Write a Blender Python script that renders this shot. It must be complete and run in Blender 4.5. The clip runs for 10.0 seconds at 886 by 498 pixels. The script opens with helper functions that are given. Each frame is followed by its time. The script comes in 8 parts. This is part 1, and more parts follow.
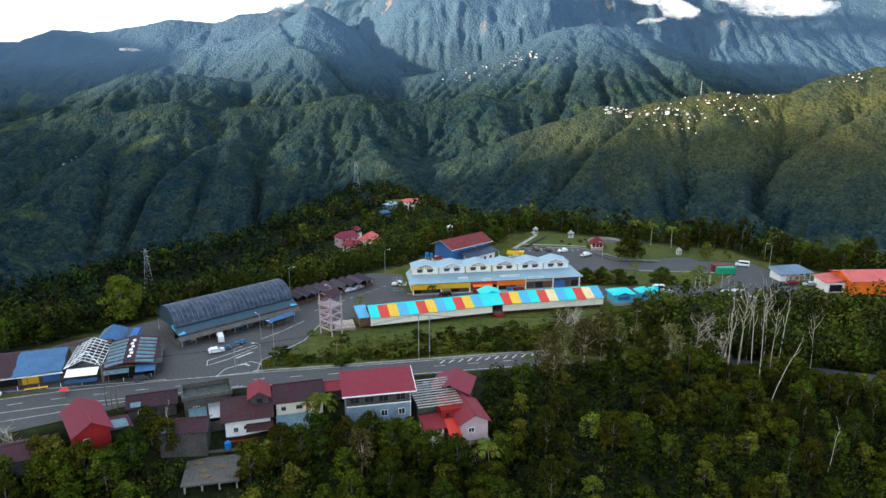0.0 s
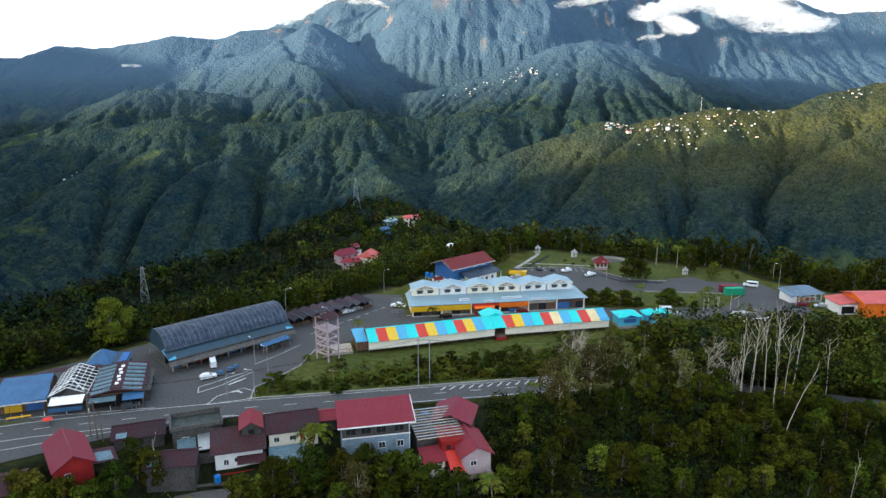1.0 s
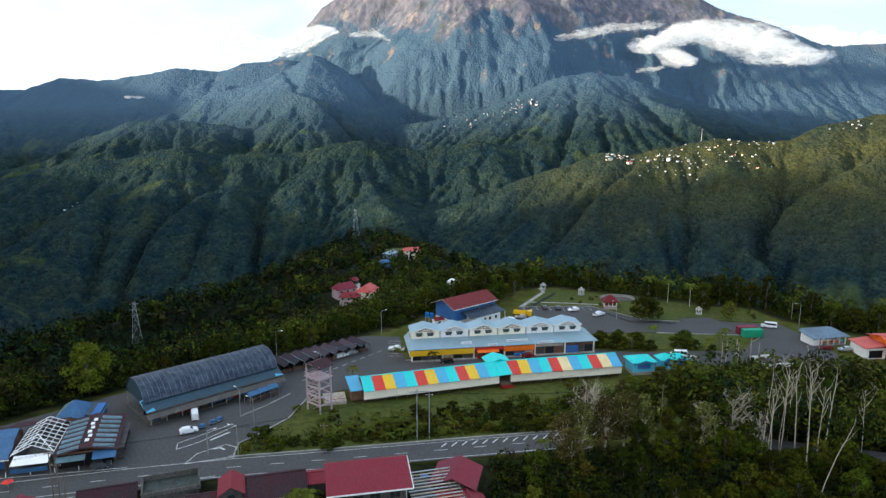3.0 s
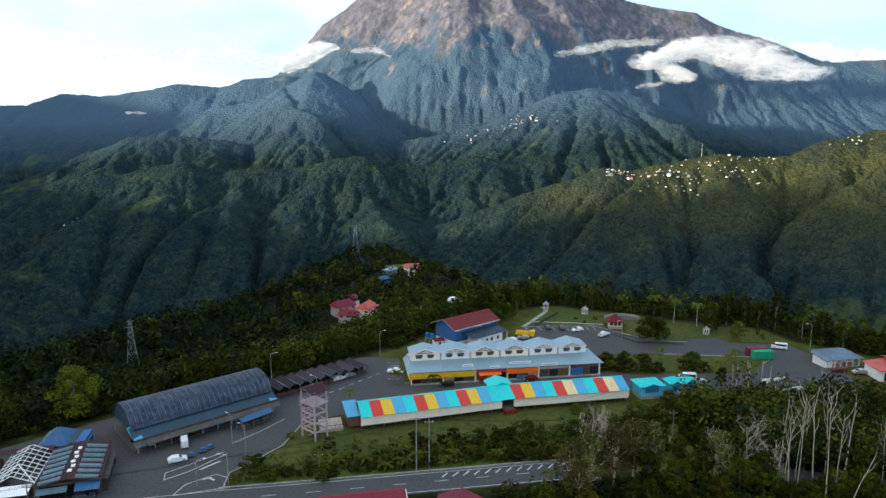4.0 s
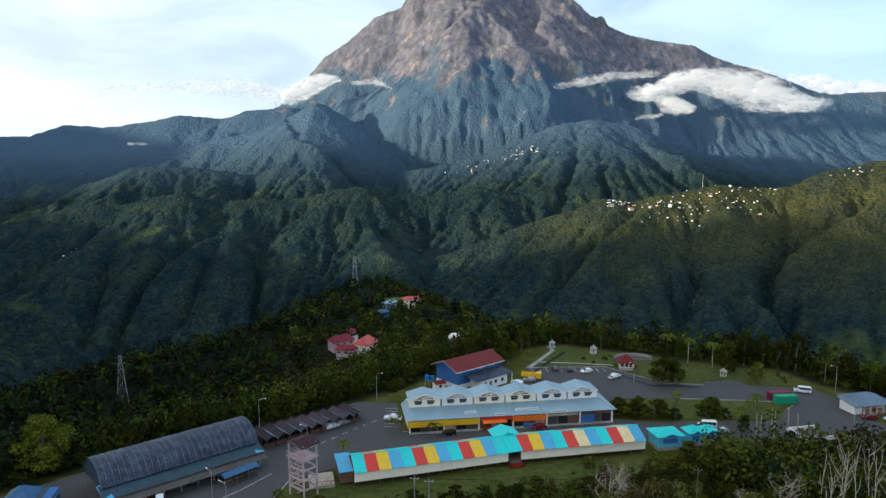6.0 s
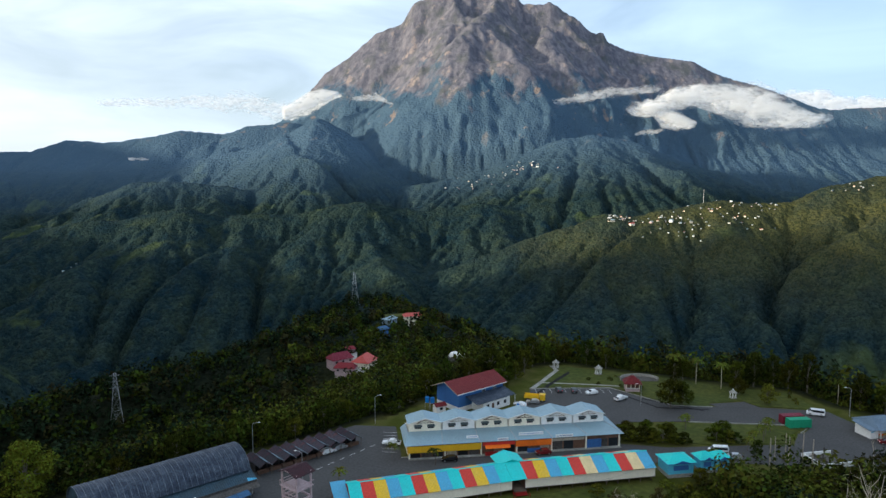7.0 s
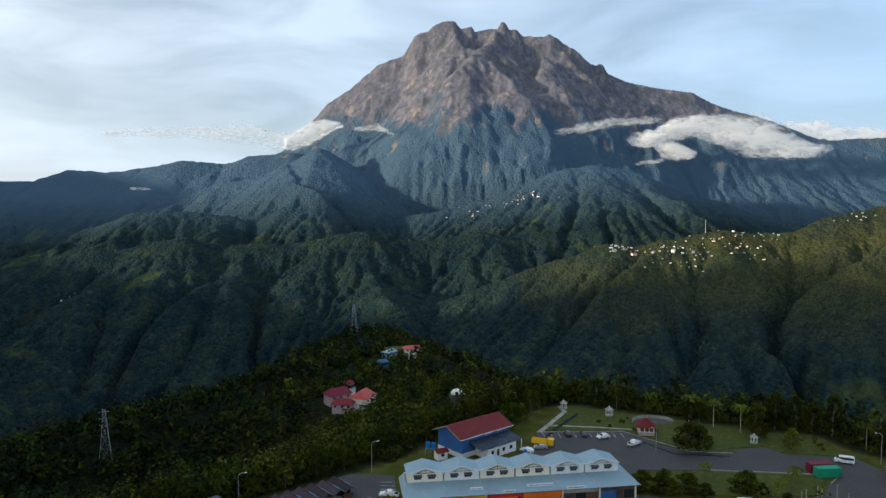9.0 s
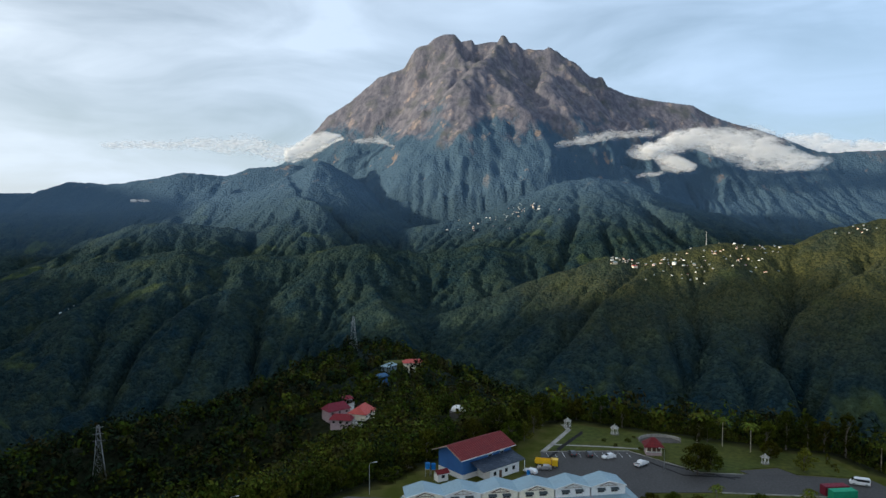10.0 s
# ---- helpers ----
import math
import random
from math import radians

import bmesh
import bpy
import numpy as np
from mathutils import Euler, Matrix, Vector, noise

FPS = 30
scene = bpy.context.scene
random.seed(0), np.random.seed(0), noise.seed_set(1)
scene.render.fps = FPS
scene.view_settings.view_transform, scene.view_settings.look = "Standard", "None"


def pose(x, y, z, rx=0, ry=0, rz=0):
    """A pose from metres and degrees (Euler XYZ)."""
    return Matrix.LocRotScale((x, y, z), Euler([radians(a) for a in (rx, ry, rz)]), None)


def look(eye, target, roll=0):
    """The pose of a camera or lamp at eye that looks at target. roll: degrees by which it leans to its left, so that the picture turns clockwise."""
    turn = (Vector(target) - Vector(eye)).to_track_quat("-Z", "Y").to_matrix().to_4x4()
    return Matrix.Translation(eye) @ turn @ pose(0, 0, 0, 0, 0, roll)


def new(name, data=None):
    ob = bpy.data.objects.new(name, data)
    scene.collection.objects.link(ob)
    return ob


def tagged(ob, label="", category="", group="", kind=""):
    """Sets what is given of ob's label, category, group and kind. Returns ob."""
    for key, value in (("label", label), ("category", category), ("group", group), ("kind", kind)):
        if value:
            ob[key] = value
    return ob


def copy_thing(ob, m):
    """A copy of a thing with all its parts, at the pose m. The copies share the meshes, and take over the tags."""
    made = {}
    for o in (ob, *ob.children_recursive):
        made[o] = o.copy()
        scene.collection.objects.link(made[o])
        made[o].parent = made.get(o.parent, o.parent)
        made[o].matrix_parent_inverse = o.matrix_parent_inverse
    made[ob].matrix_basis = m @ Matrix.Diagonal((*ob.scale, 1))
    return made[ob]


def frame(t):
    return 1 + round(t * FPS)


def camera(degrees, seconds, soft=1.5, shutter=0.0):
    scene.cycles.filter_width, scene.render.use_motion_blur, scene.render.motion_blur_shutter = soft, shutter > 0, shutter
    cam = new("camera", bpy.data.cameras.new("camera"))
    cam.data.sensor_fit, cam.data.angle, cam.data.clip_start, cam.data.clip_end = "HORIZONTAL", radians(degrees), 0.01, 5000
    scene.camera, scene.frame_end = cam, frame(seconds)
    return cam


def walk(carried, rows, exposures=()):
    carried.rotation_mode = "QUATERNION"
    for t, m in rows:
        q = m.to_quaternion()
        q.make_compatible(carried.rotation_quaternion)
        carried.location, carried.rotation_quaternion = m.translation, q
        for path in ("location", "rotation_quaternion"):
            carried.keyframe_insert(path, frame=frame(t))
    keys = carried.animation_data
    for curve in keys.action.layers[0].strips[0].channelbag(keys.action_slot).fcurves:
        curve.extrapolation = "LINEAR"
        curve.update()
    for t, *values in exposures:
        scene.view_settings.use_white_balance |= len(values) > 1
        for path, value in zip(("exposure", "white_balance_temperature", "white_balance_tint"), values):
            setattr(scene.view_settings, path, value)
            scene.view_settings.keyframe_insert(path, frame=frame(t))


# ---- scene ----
cam = camera(64.62, 10.0)

# seconds, x, y, z, pitch, roll, yaw
PATH = [
    (0.0, 0.0, 0.0, 76.38, -15.40, 0.04, 0.0),
    (0.5, -0.03, 3.32, 76.40, -14.79, 0.04, 0.015),
    (1.0, -0.05, 6.62, 76.42, -14.17, 0.03, 0.04),
    (1.5, -0.05, 9.93, 76.42, -13.56, 0.03, 0.06),
    (2.0, -0.06, 13.24, 76.39, -12.94, 0.03, 0.07),
    (2.5, -0.09, 16.53, 76.33, -12.33, 0.03, 0.085),
    (4.0, -0.22, 26.31, 76.13, -10.49, 0.02, 0.12),
    (4.5, -0.25, 29.61, 76.07, -9.87, 0.01, 0.135),
    (5.0, -0.27, 32.87, 76.00, -9.26, 0.01, 0.145),
    (5.5, -0.31, 36.09, 75.94, -8.64, 0.01, 0.16),
    (7.0, -0.48, 45.63, 75.84, -6.79, 0.0, 0.21),
    (7.5, -0.56, 48.72, 75.84, -6.19, -0.02, 0.235),
    (8.0, -0.63, 51.74, 75.89, -5.58, -0.03, 0.255),
    (8.5, -0.72, 54.75, 75.95, -4.98, -0.03, 0.27),
    (9.0, -0.80, 57.77, 75.98, -4.38, -0.04, 0.285),
    (9.5, -0.87, 60.80, 75.97, -3.82, -0.07, 0.30),
    (10.0, -0.93, 63.85, 75.96, -3.39, -0.08, 0.305),
]
walk(cam, [(t, pose(x, y, z, 90 + p, r, w)) for t, x, y, z, p, r, w in PATH],
     exposures=[(0.0, 1.42, 5850, 6), (2.5, 1.12, 5850, 6), (4.0, 0.88, 5820, 6), (5.5, 0.72, 5820, 6), (7.5, 0.48, 5800, 6), (10.0, 0.20, 5800, 6)])

# ---------------------------------------------------------------- light
SUN_ELEVATION, SUN_AZIMUTH = 8.5, -110.0     # degrees; azimuth clockwise from +y: from the left, a little behind
world = bpy.data.worlds.new("world")
scene.world = world
world.use_nodes = True
wn, wl = world.node_tree.nodes, world.node_tree.links
wn.clear()
w_out = wn.new("ShaderNodeOutputWorld")
w_bg = wn.new("ShaderNodeBackground")
sky = wn.new("ShaderNodeTexSky")
sky.sky_type = "NISHITA"
sky.sun_disc = False
sky.sun_elevation = radians(SUN_ELEVATION)
sky.sun_rotation = radians(SUN_AZIMUTH)
sky.altitude = 1000
sky.dust_density = 1.5
w_bg.inputs["Strength"].default_value = 0.09
# high thin streaks of cloud over the blue
geo = wn.new("ShaderNodeTexCoord")
sep = wn.new("ShaderNodeSeparateXYZ")
wl.new(geo.outputs["Generated"], sep.inputs[0])
stretch = wn.new("ShaderNodeMapping")
stretch.inputs["Scale"].default_value = (2.4, 2.4, 9.0)
wl.new(geo.outputs["Generated"], stretch.inputs["Vector"])
streak = wn.new("ShaderNodeTexNoise")
streak.inputs["Scale"].default_value = 1.35
streak.inputs["Detail"].default_value = 6.0
streak.inputs["Roughness"].default_value = 0.5
streak.inputs["Distortion"].default_value = 0.5
wl.new(stretch.outputs[0], streak.inputs["Vector"])
ramp = wn.new("ShaderNodeValToRGB")
ramp.color_ramp.elements[0].position, ramp.color_ramp.elements[1].position = 0.05, 0.64
wl.new(streak.outputs["Fac"], ramp.inputs[0])
mixw = wn.new("ShaderNodeMixRGB")
toward = wn.new("ShaderNodeVectorMath")     # thin cloud is brighter and warmer on the side of the low sun
toward.operation = "DOT_PRODUCT"
toward.inputs[1].default_value = (math.sin(radians(SUN_AZIMUTH)), math.cos(radians(SUN_AZIMUTH)), 0.0)
wl.new(geo.outputs["Generated"], toward.inputs[0])
side = wn.new("ShaderNodeMapRange")
side.inputs["From Min"].default_value = -1.0
wl.new(toward.outputs["Value"], side.inputs["Value"])
glow = wn.new("ShaderNodeMixRGB")
glow.inputs["Color1"].default_value = (5.0, 6.7, 8.9, 1)
glow.inputs["Color2"].default_value = (11.2, 10.6, 9.8, 1)
wl.new(side.outputs[0], glow.inputs["Fac"])
wl.new(glow.outputs[0], mixw.inputs["Color2"])
cover = wn.new("ShaderNodeMath")
cover.operation = "MULTIPLY"
cover.inputs[1].default_value = 0.95
wl.new(ramp.outputs["Color"], cover.inputs[0])
wl.new(cover.outputs[0], mixw.inputs["Fac"])
wl.new(sky.outputs[0], mixw.inputs["Color1"])
wl.new(mixw.outputs[0], w_bg.inputs["Color"])
wl.new(w_bg.outputs[0], w_out.inputs["Surface"])

sun = new("sun", bpy.data.lights.new("sun", "SUN"))
sun.data.energy, sun.data.angle, sun.data.color = 5.0, radians(2.2), (1.0, 0.80, 0.54)
az, el = radians(SUN_AZIMUTH), radians(SUN_ELEVATION)
to_sun = Vector((math.sin(az) * math.cos(el), math.cos(az) * math.cos(el), math.sin(el)))
sun.matrix_world = look((0, 0, 900), Vector((0, 0, 900)) - to_sun)

# ---------------------------------------------------------------- materials
def material(name, color, rough=0.7, metal=0.0, vary=0.25, grain=3.0, patch=0.25, bump=0.3, dirt=None, per=0.0, ribs=0.0, axis=0):
    """A worn surface: colour with fine grain, larger stains towards dirt, a change from object to object (per), ribs of
    that many to the metre along an axis."""
    m = bpy.data.materials.new(name)
    m.use_nodes = True
    n, l = m.node_tree.nodes, m.node_tree.links
    b = n["Principled BSDF"]
    b.inputs["Roughness"].default_value, b.inputs["Metallic"].default_value = rough, metal
    b.inputs["Specular IOR Level"].default_value = 0.5 if rough < 0.45 else 0.2
    co = n.new("ShaderNodeTexCoord")
    fine, wide = n.new("ShaderNodeTexNoise"), n.new("ShaderNodeTexNoise")
    fine.inputs["Scale"].default_value, fine.inputs["Detail"].default_value = grain, 5
    wide.inputs["Scale"].default_value, wide.inputs["Detail"].default_value = patch, 4
    wide.inputs["Roughness"].default_value = 0.65
    for t in (fine, wide):
        l.new(co.outputs["Object"], t.inputs["Vector"])
    mix = n.new("ShaderNodeMixRGB")
    mix.inputs["Color1"].default_value = (*color, 1)
    mix.inputs["Color2"].default_value = (*(dirt or [c * 0.45 for c in color]), 1)
    r = n.new("ShaderNodeMapRange")
    r.inputs["From Min"].default_value, r.inputs["From Max"].default_value = 0.42, 0.72
    r.inputs["To Max"].default_value = min(1.0, vary * 2.2)
    l.new(wide.outputs["Fac"], r.inputs["Value"])
    l.new(r.outputs[0], mix.inputs["Fac"])
    hsv = n.new("ShaderNodeHueSaturation")
    v = n.new("ShaderNodeMapRange")
    v.inputs["From Min"].default_value, v.inputs["From Max"].default_value = 0.3, 0.7
    v.inputs["To Min"].default_value, v.inputs["To Max"].default_value = 1 - vary, 1 + vary
    l.new(fine.outputs["Fac"], v.inputs["Value"])
    value = v.outputs[0]
    if per:
        info, pr, mul = n.new("ShaderNodeObjectInfo"), n.new("ShaderNodeMapRange"), n.new("ShaderNodeMath")
        pr.inputs["To Min"].default_value, pr.inputs["To Max"].default_value = 1 - per, 1 + per
        mul.operation = "MULTIPLY"
        l.new(info.outputs["Random"], pr.inputs["Value"])
        l.new(value, mul.inputs[0])
        l.new(pr.outputs[0], mul.inputs[1])
        value = mul.outputs[0]
        hr = n.new("ShaderNodeMapRange")
        hr.inputs["To Min"].default_value, hr.inputs["To Max"].default_value = 0.5 - per * 0.09, 0.5 + per * 0.05
        l.new(info.outputs["Random"], hr.inputs["Value"])
        l.new(hr.outputs[0], hsv.inputs["Hue"])
    l.new(value, hsv.inputs["Value"])
    l.new(mix.outputs[0], hsv.inputs["Color"])
    l.new(hsv.outputs[0], b.inputs["Base Color"])
    if bump:
        bu = n.new("ShaderNodeBump")
        bu.inputs["Strength"].default_value, bu.inputs["Distance"].default_value = bump, 0.06
        l.new(fine.outputs["Fac"], bu.inputs["Height"])
        if ribs:
            wave = n.new("ShaderNodeTexWave")
            wave.bands_direction = "XYZ"[axis]
            wave.inputs["Scale"].default_value = ribs / 3.18
            l.new(co.outputs["Object"], wave.inputs["Vector"])
            b2 = n.new("ShaderNodeBump")
            b2.inputs["Strength"].default_value, b2.inputs["Distance"].default_value = 0.6, 0.08
            l.new(wave.outputs["Fac"], b2.inputs["Height"])
            l.new(bu.outputs[0], b2.inputs["Normal"])
            bu = b2
        l.new(bu.outputs[0], b.inputs["Normal"])
    return m


ASPHALT = material("asphalt", (0.069, 0.067, 0.066), 0.92, vary=0.2, grain=1.5, patch=0.09, dirt=(0.045, 0.043, 0.043), bump=0.2)
PAINT_W = material("road_paint", (0.55, 0.55, 0.53), 0.7, vary=0.3, grain=4)
KERB = material("kerb_concrete", (0.34, 0.33, 0.30), 0.9, vary=0.3, patch=0.4)
CONCRETE = material("concrete", (0.33, 0.32, 0.29), 0.9, vary=0.3, patch=0.3, dirt=(0.12, 0.11, 0.10))
MOSSY = material("mossy_wet_concrete", (0.040, 0.050, 0.044), 0.6, vary=0.5, patch=0.6, dirt=(0.012, 0.014, 0.012))
OLD_CONC = material("stained_concrete", (0.095, 0.088, 0.080), 0.95, vary=0.4, patch=0.35, dirt=(0.06, 0.055, 0.05))
WHITE = material("white_paint", (0.82, 0.81, 0.79), 0.7, vary=0.1, patch=0.5, dirt=(0.45, 0.43, 0.38))
CREAM = material("cream_boards", (0.88, 0.81, 0.66), 0.75, vary=0.1, patch=0.4, dirt=(0.6, 0.53, 0.4))
GLASS = material("window_glass", (0.02, 0.025, 0.03), 0.12, vary=0.2, bump=0.0)
# near-black colour that stands in for the shade inside openings
DARK = material("opening_shade", (0.012, 0.012, 0.013), 0.9, vary=0.3, bump=0.0)
BLUEGREY_ROOF = material("blue_grey_roof_sheet", (0.25, 0.36, 0.42), 0.42, 0.25, vary=0.16, patch=0.16, dirt=(0.20, 0.24, 0.25), ribs=3, per=0.06)
CYAN = material("turquoise_roof_sheet", (0.05, 0.58, 0.55), 0.5, vary=0.12, patch=0.4, dirt=(0.08, 0.42, 0.42), ribs=3)
SKYBLUE = material("blue_roof_sheet", (0.09, 0.36, 0.56), 0.5, vary=0.12, patch=0.4, dirt=(0.1, 0.26, 0.4), ribs=3)
RED_SHEET = material("red_roof_sheet", (0.56, 0.045, 0.03), 0.5, vary=0.14, patch=0.4, dirt=(0.32, 0.05, 0.04), ribs=3)
YELLOW_SHEET = material("yellow_roof_sheet", (0.70, 0.44, 0.02), 0.5, vary=0.14, patch=0.4, dirt=(0.55, 0.42, 0.15), ribs=3)
CREAM_SHEET = material("cream_roof_sheet", (0.74, 0.58, 0.30), 0.5, vary=0.12, patch=0.4, ribs=3)
MAROON = material("maroon_roof_sheet", (0.17, 0.015, 0.027), 0.6, vary=0.22, patch=0.22, dirt=(0.15, 0.03, 0.04), ribs=3, per=0.15)
DKMAROON = material("weathered_dark_red_roof", (0.044, 0.015, 0.019), 0.75, vary=0.4, patch=0.35, dirt=(0.034, 0.024, 0.028), ribs=3, per=0.2)
TILE_RED = material("red_roof_tile", (0.14, 0.016, 0.018), 0.7, vary=0.3, patch=0.4, dirt=(0.11, 0.02, 0.025), ribs=2.5, axis=1)
ROOF_RIB = material("pale_red_roof_rib", (0.24, 0.07, 0.065), 0.6, vary=0.3)
SALMON = material("salmon_red_roof", (0.50, 0.10, 0.085), 0.6, vary=0.2, patch=0.2, ribs=2)
HALL_ROOF = material("grey_arched_sheet", (0.026, 0.036, 0.058), 0.55, 0.1, vary=0.5, patch=0.5, dirt=(0.075, 0.092, 0.12), ribs=2.0)
HALL_BLUE = material("faded_blue_sheet", (0.036, 0.066, 0.092), 0.55, 0.1, vary=0.35, patch=0.3, dirt=(0.04, 0.055, 0.065), ribs=2.0)
STALL_ROOF = material("rusty_dark_sheet", (0.030, 0.030, 0.040), 0.75, 0.0, vary=0.5, patch=0.5, dirt=(0.065, 0.022, 0.028), ribs=2.5, per=0.5)
TARP = material("blue_tarpaulin", (0.045, 0.115, 0.23), 0.55, vary=0.2, patch=0.35, bump=0.6)
TARP_LT = material("pale_blue_sheet", (0.12, 0.19, 0.23), 0.5, vary=0.3, patch=0.6, dirt=(0.09, 0.11, 0.12), ribs=3, per=0.15)
WALL_BLUE = material("blue_painted_wall", (0.05, 0.14, 0.36), 0.75, vary=0.15, patch=0.25)
WALL_PALEBLUE = material("pale_blue_wall", (0.19, 0.26, 0.32), 0.8, vary=0.3, patch=0.3, dirt=(0.09, 0.105, 0.115))
WALL_GREY = material("grey_board_wall", (0.075, 0.068, 0.064), 0.85, vary=0.4, patch=0.4)
WALL_RED = material("red_painted_wall", (0.28, 0.016, 0.014), 0.7, vary=0.2, patch=0.3)
WALL_YELLOW = material("yellow_fascia", (0.72, 0.42, 0.015), 0.65, vary=0.12)
WALL_ORANGE = material("orange_fascia", (0.80, 0.17, 0.015), 0.65, vary=0.14)
WALL_CYAN = material("light_blue_wall", (0.12, 0.48, 0.66), 0.7, vary=0.14)
BROWN_WALL = material("brown_shop_wall", (0.16, 0.09, 0.06), 0.8, vary=0.35, grain=2)
PINK = material("pale_pink_concrete", (0.46, 0.35, 0.36), 0.85, vary=0.18, patch=0.4, dirt=(0.28, 0.22, 0.21))
ORANGE_ROOF = material("orange_red_roof_sheet", (0.60, 0.115, 0.05), 0.5, vary=0.15, patch=0.15, dirt=(0.45, 0.13, 0.09), ribs=2)
STEEL = material("galvanised_steel", (0.42, 0.43, 0.44), 0.45, 0.6, vary=0.2)
WOOD = material("weathered_timber", (0.16, 0.12, 0.09), 0.85, vary=0.35)
WOOD_LT = material("pale_timber", (0.42, 0.36, 0.29), 0.85, vary=0.3)
GREEN_BOX = material("green_container_paint", (0.03, 0.30, 0.16), 0.6, vary=0.2, ribs=4)
RUBBER = material("rubber", (0.02, 0.02, 0.02), 0.85, vary=0.2, bump=0)
CAR_WHITE = material("white_car_paint", (0.75, 0.76, 0.77), 0.25, vary=0.03, bump=0)
CAR_BLACK = material("black_car_paint", (0.012, 0.013, 0.016), 0.25, vary=0.05, bump=0)
CAR_RED = material("dark_red_car_paint", (0.13, 0.012, 0.015), 0.25, vary=0.05, bump=0)
CAR_SILVER = material("silver_car_paint", (0.42, 0.43, 0.45), 0.3, 0.5, vary=0.05, bump=0)
CAR_GREY = material("dark_grey_car_paint", (0.07, 0.075, 0.085), 0.3, 0.3, vary=0.05, bump=0)
TRUCK_YELLOW = material("yellow_truck_paint", (0.75, 0.47, 0.01), 0.4, vary=0.1, bump=0)
BLUE_PLASTIC = material("blue_plastic", (0.02, 0.16, 0.45), 0.45, vary=0.1, bump=0)
RED_PLASTIC = material("red_plastic", (0.60, 0.03, 0.02), 0.5, vary=0.1, bump=0)
LAWN = material("mown_grass", (0.062, 0.070, 0.011), 0.95, vary=0.35, grain=0.6, patch=0.07, dirt=(0.036, 0.055, 0.009), bump=0.8)
EARTH = material("bare_earth", (0.13, 0.095, 0.06), 0.95, vary=0.3, grain=1, patch=0.2)
BARK = material("grey_bark", (0.14, 0.12, 0.10), 0.9, vary=0.3)
PALE_BARK = material("bleached_bark", (0.45, 0.385, 0.30), 0.85, vary=0.25)
HALL_RIB = material("pale_rib_sheet", (0.15, 0.17, 0.20), 0.5, 0.2, vary=0.6, patch=0.6, dirt=(0.06, 0.07, 0.09))
SLATE_DK = material("dark_awning_sheet", (0.06, 0.075, 0.08), 0.6, vary=0.2)
SLATE_ROOF = material("slate_blue_roof_sheet", (0.13, 0.18, 0.24), 0.5, 0.1, vary=0.2, patch=0.2, ribs=3)


def leaf_material(name, color, spread=0.65, island=True):
    """Foliage: thin leaves that let some light through, each tree or clump of its own green."""
    m = bpy.data.materials.new(name)
    m.use_nodes = True
    n, l = m.node_tree.nodes, m.node_tree.links
    out, b = n["Material Output"], n["Principled BSDF"]
    b.inputs["Roughness"].default_value = 0.75
    b.inputs["Specular IOR Level"].default_value = 0.02
    src = n.new("ShaderNodeNewGeometry").outputs["Random Per Island"]
    info = n.new("ShaderNodeObjectInfo").outputs["Random"]
    co, big = n.new("ShaderNodeTexCoord"), n.new("ShaderNodeTexNoise")
    geo_pos = n.new("ShaderNodeNewGeometry")
    big.inputs["Scale"].default_value, big.inputs["Detail"].default_value = 0.09, 3
    l.new(geo_pos.outputs["Position"], big.inputs["Vector"])
    hsv = n.new("ShaderNodeHueSaturation")
    hsv.inputs["Color"].default_value = (*color, 1)
    a = n.new("ShaderNodeMapRange")
    a.inputs["To Min"].default_value, a.inputs["To Max"].default_value = 1 - spread, 1 + spread
    l.new(src, a.inputs["Value"])
    c = n.new("ShaderNodeMapRange")
    c.inputs["To Min"].default_value, c.inputs["To Max"].default_value = 0.7, 1.35
    l.new(info, c.inputs["Value"])
    mu = n.new("ShaderNodeMath")
    mu.operation = "MULTIPLY"
    l.new(a.outputs[0], mu.inputs[0])
    l.new(c.outputs[0], mu.inputs[1])
    d = n.new("ShaderNodeMapRange")
    d.inputs["From Min"].default_value, d.inputs["From Max"].default_value = 0.3, 0.7
    d.inputs["To Min"].default_value, d.inputs["To Max"].default_value = 0.65, 1.35
    l.new(big.outputs["Fac"], d.inputs["Value"])
    mu2 = n.new("ShaderNodeMath")
    mu2.operation = "MULTIPLY"
    l.new(mu.outputs[0], mu2.inputs[0])
    l.new(d.outputs[0], mu2.inputs[1])
    l.new(mu2.outputs[0], hsv.inputs["Value"])
    hue = n.new("ShaderNodeMapRange")
    hue.inputs["To Min"].default_value, hue.inputs["To Max"].default_value = 0.455, 0.525
    l.new(info if not island else src, hue.inputs["Value"])
    l.new(hue.outputs[0], hsv.inputs["Hue"])
    l.new(hsv.outputs[0], b.inputs["Base Color"])
    tr, mix = n.new("ShaderNodeBsdfTranslucent"), n.new("ShaderNodeMixShader")
    mix.inputs["Fac"].default_value = 0.14
    l.new(hsv.outputs[0], tr.inputs["Color"])
    l.new(b.outputs[0], mix.inputs[1])
    l.new(tr.outputs[0], mix.inputs[2])
    l.new(mix.outputs[0], out.inputs["Surface"])
    return m


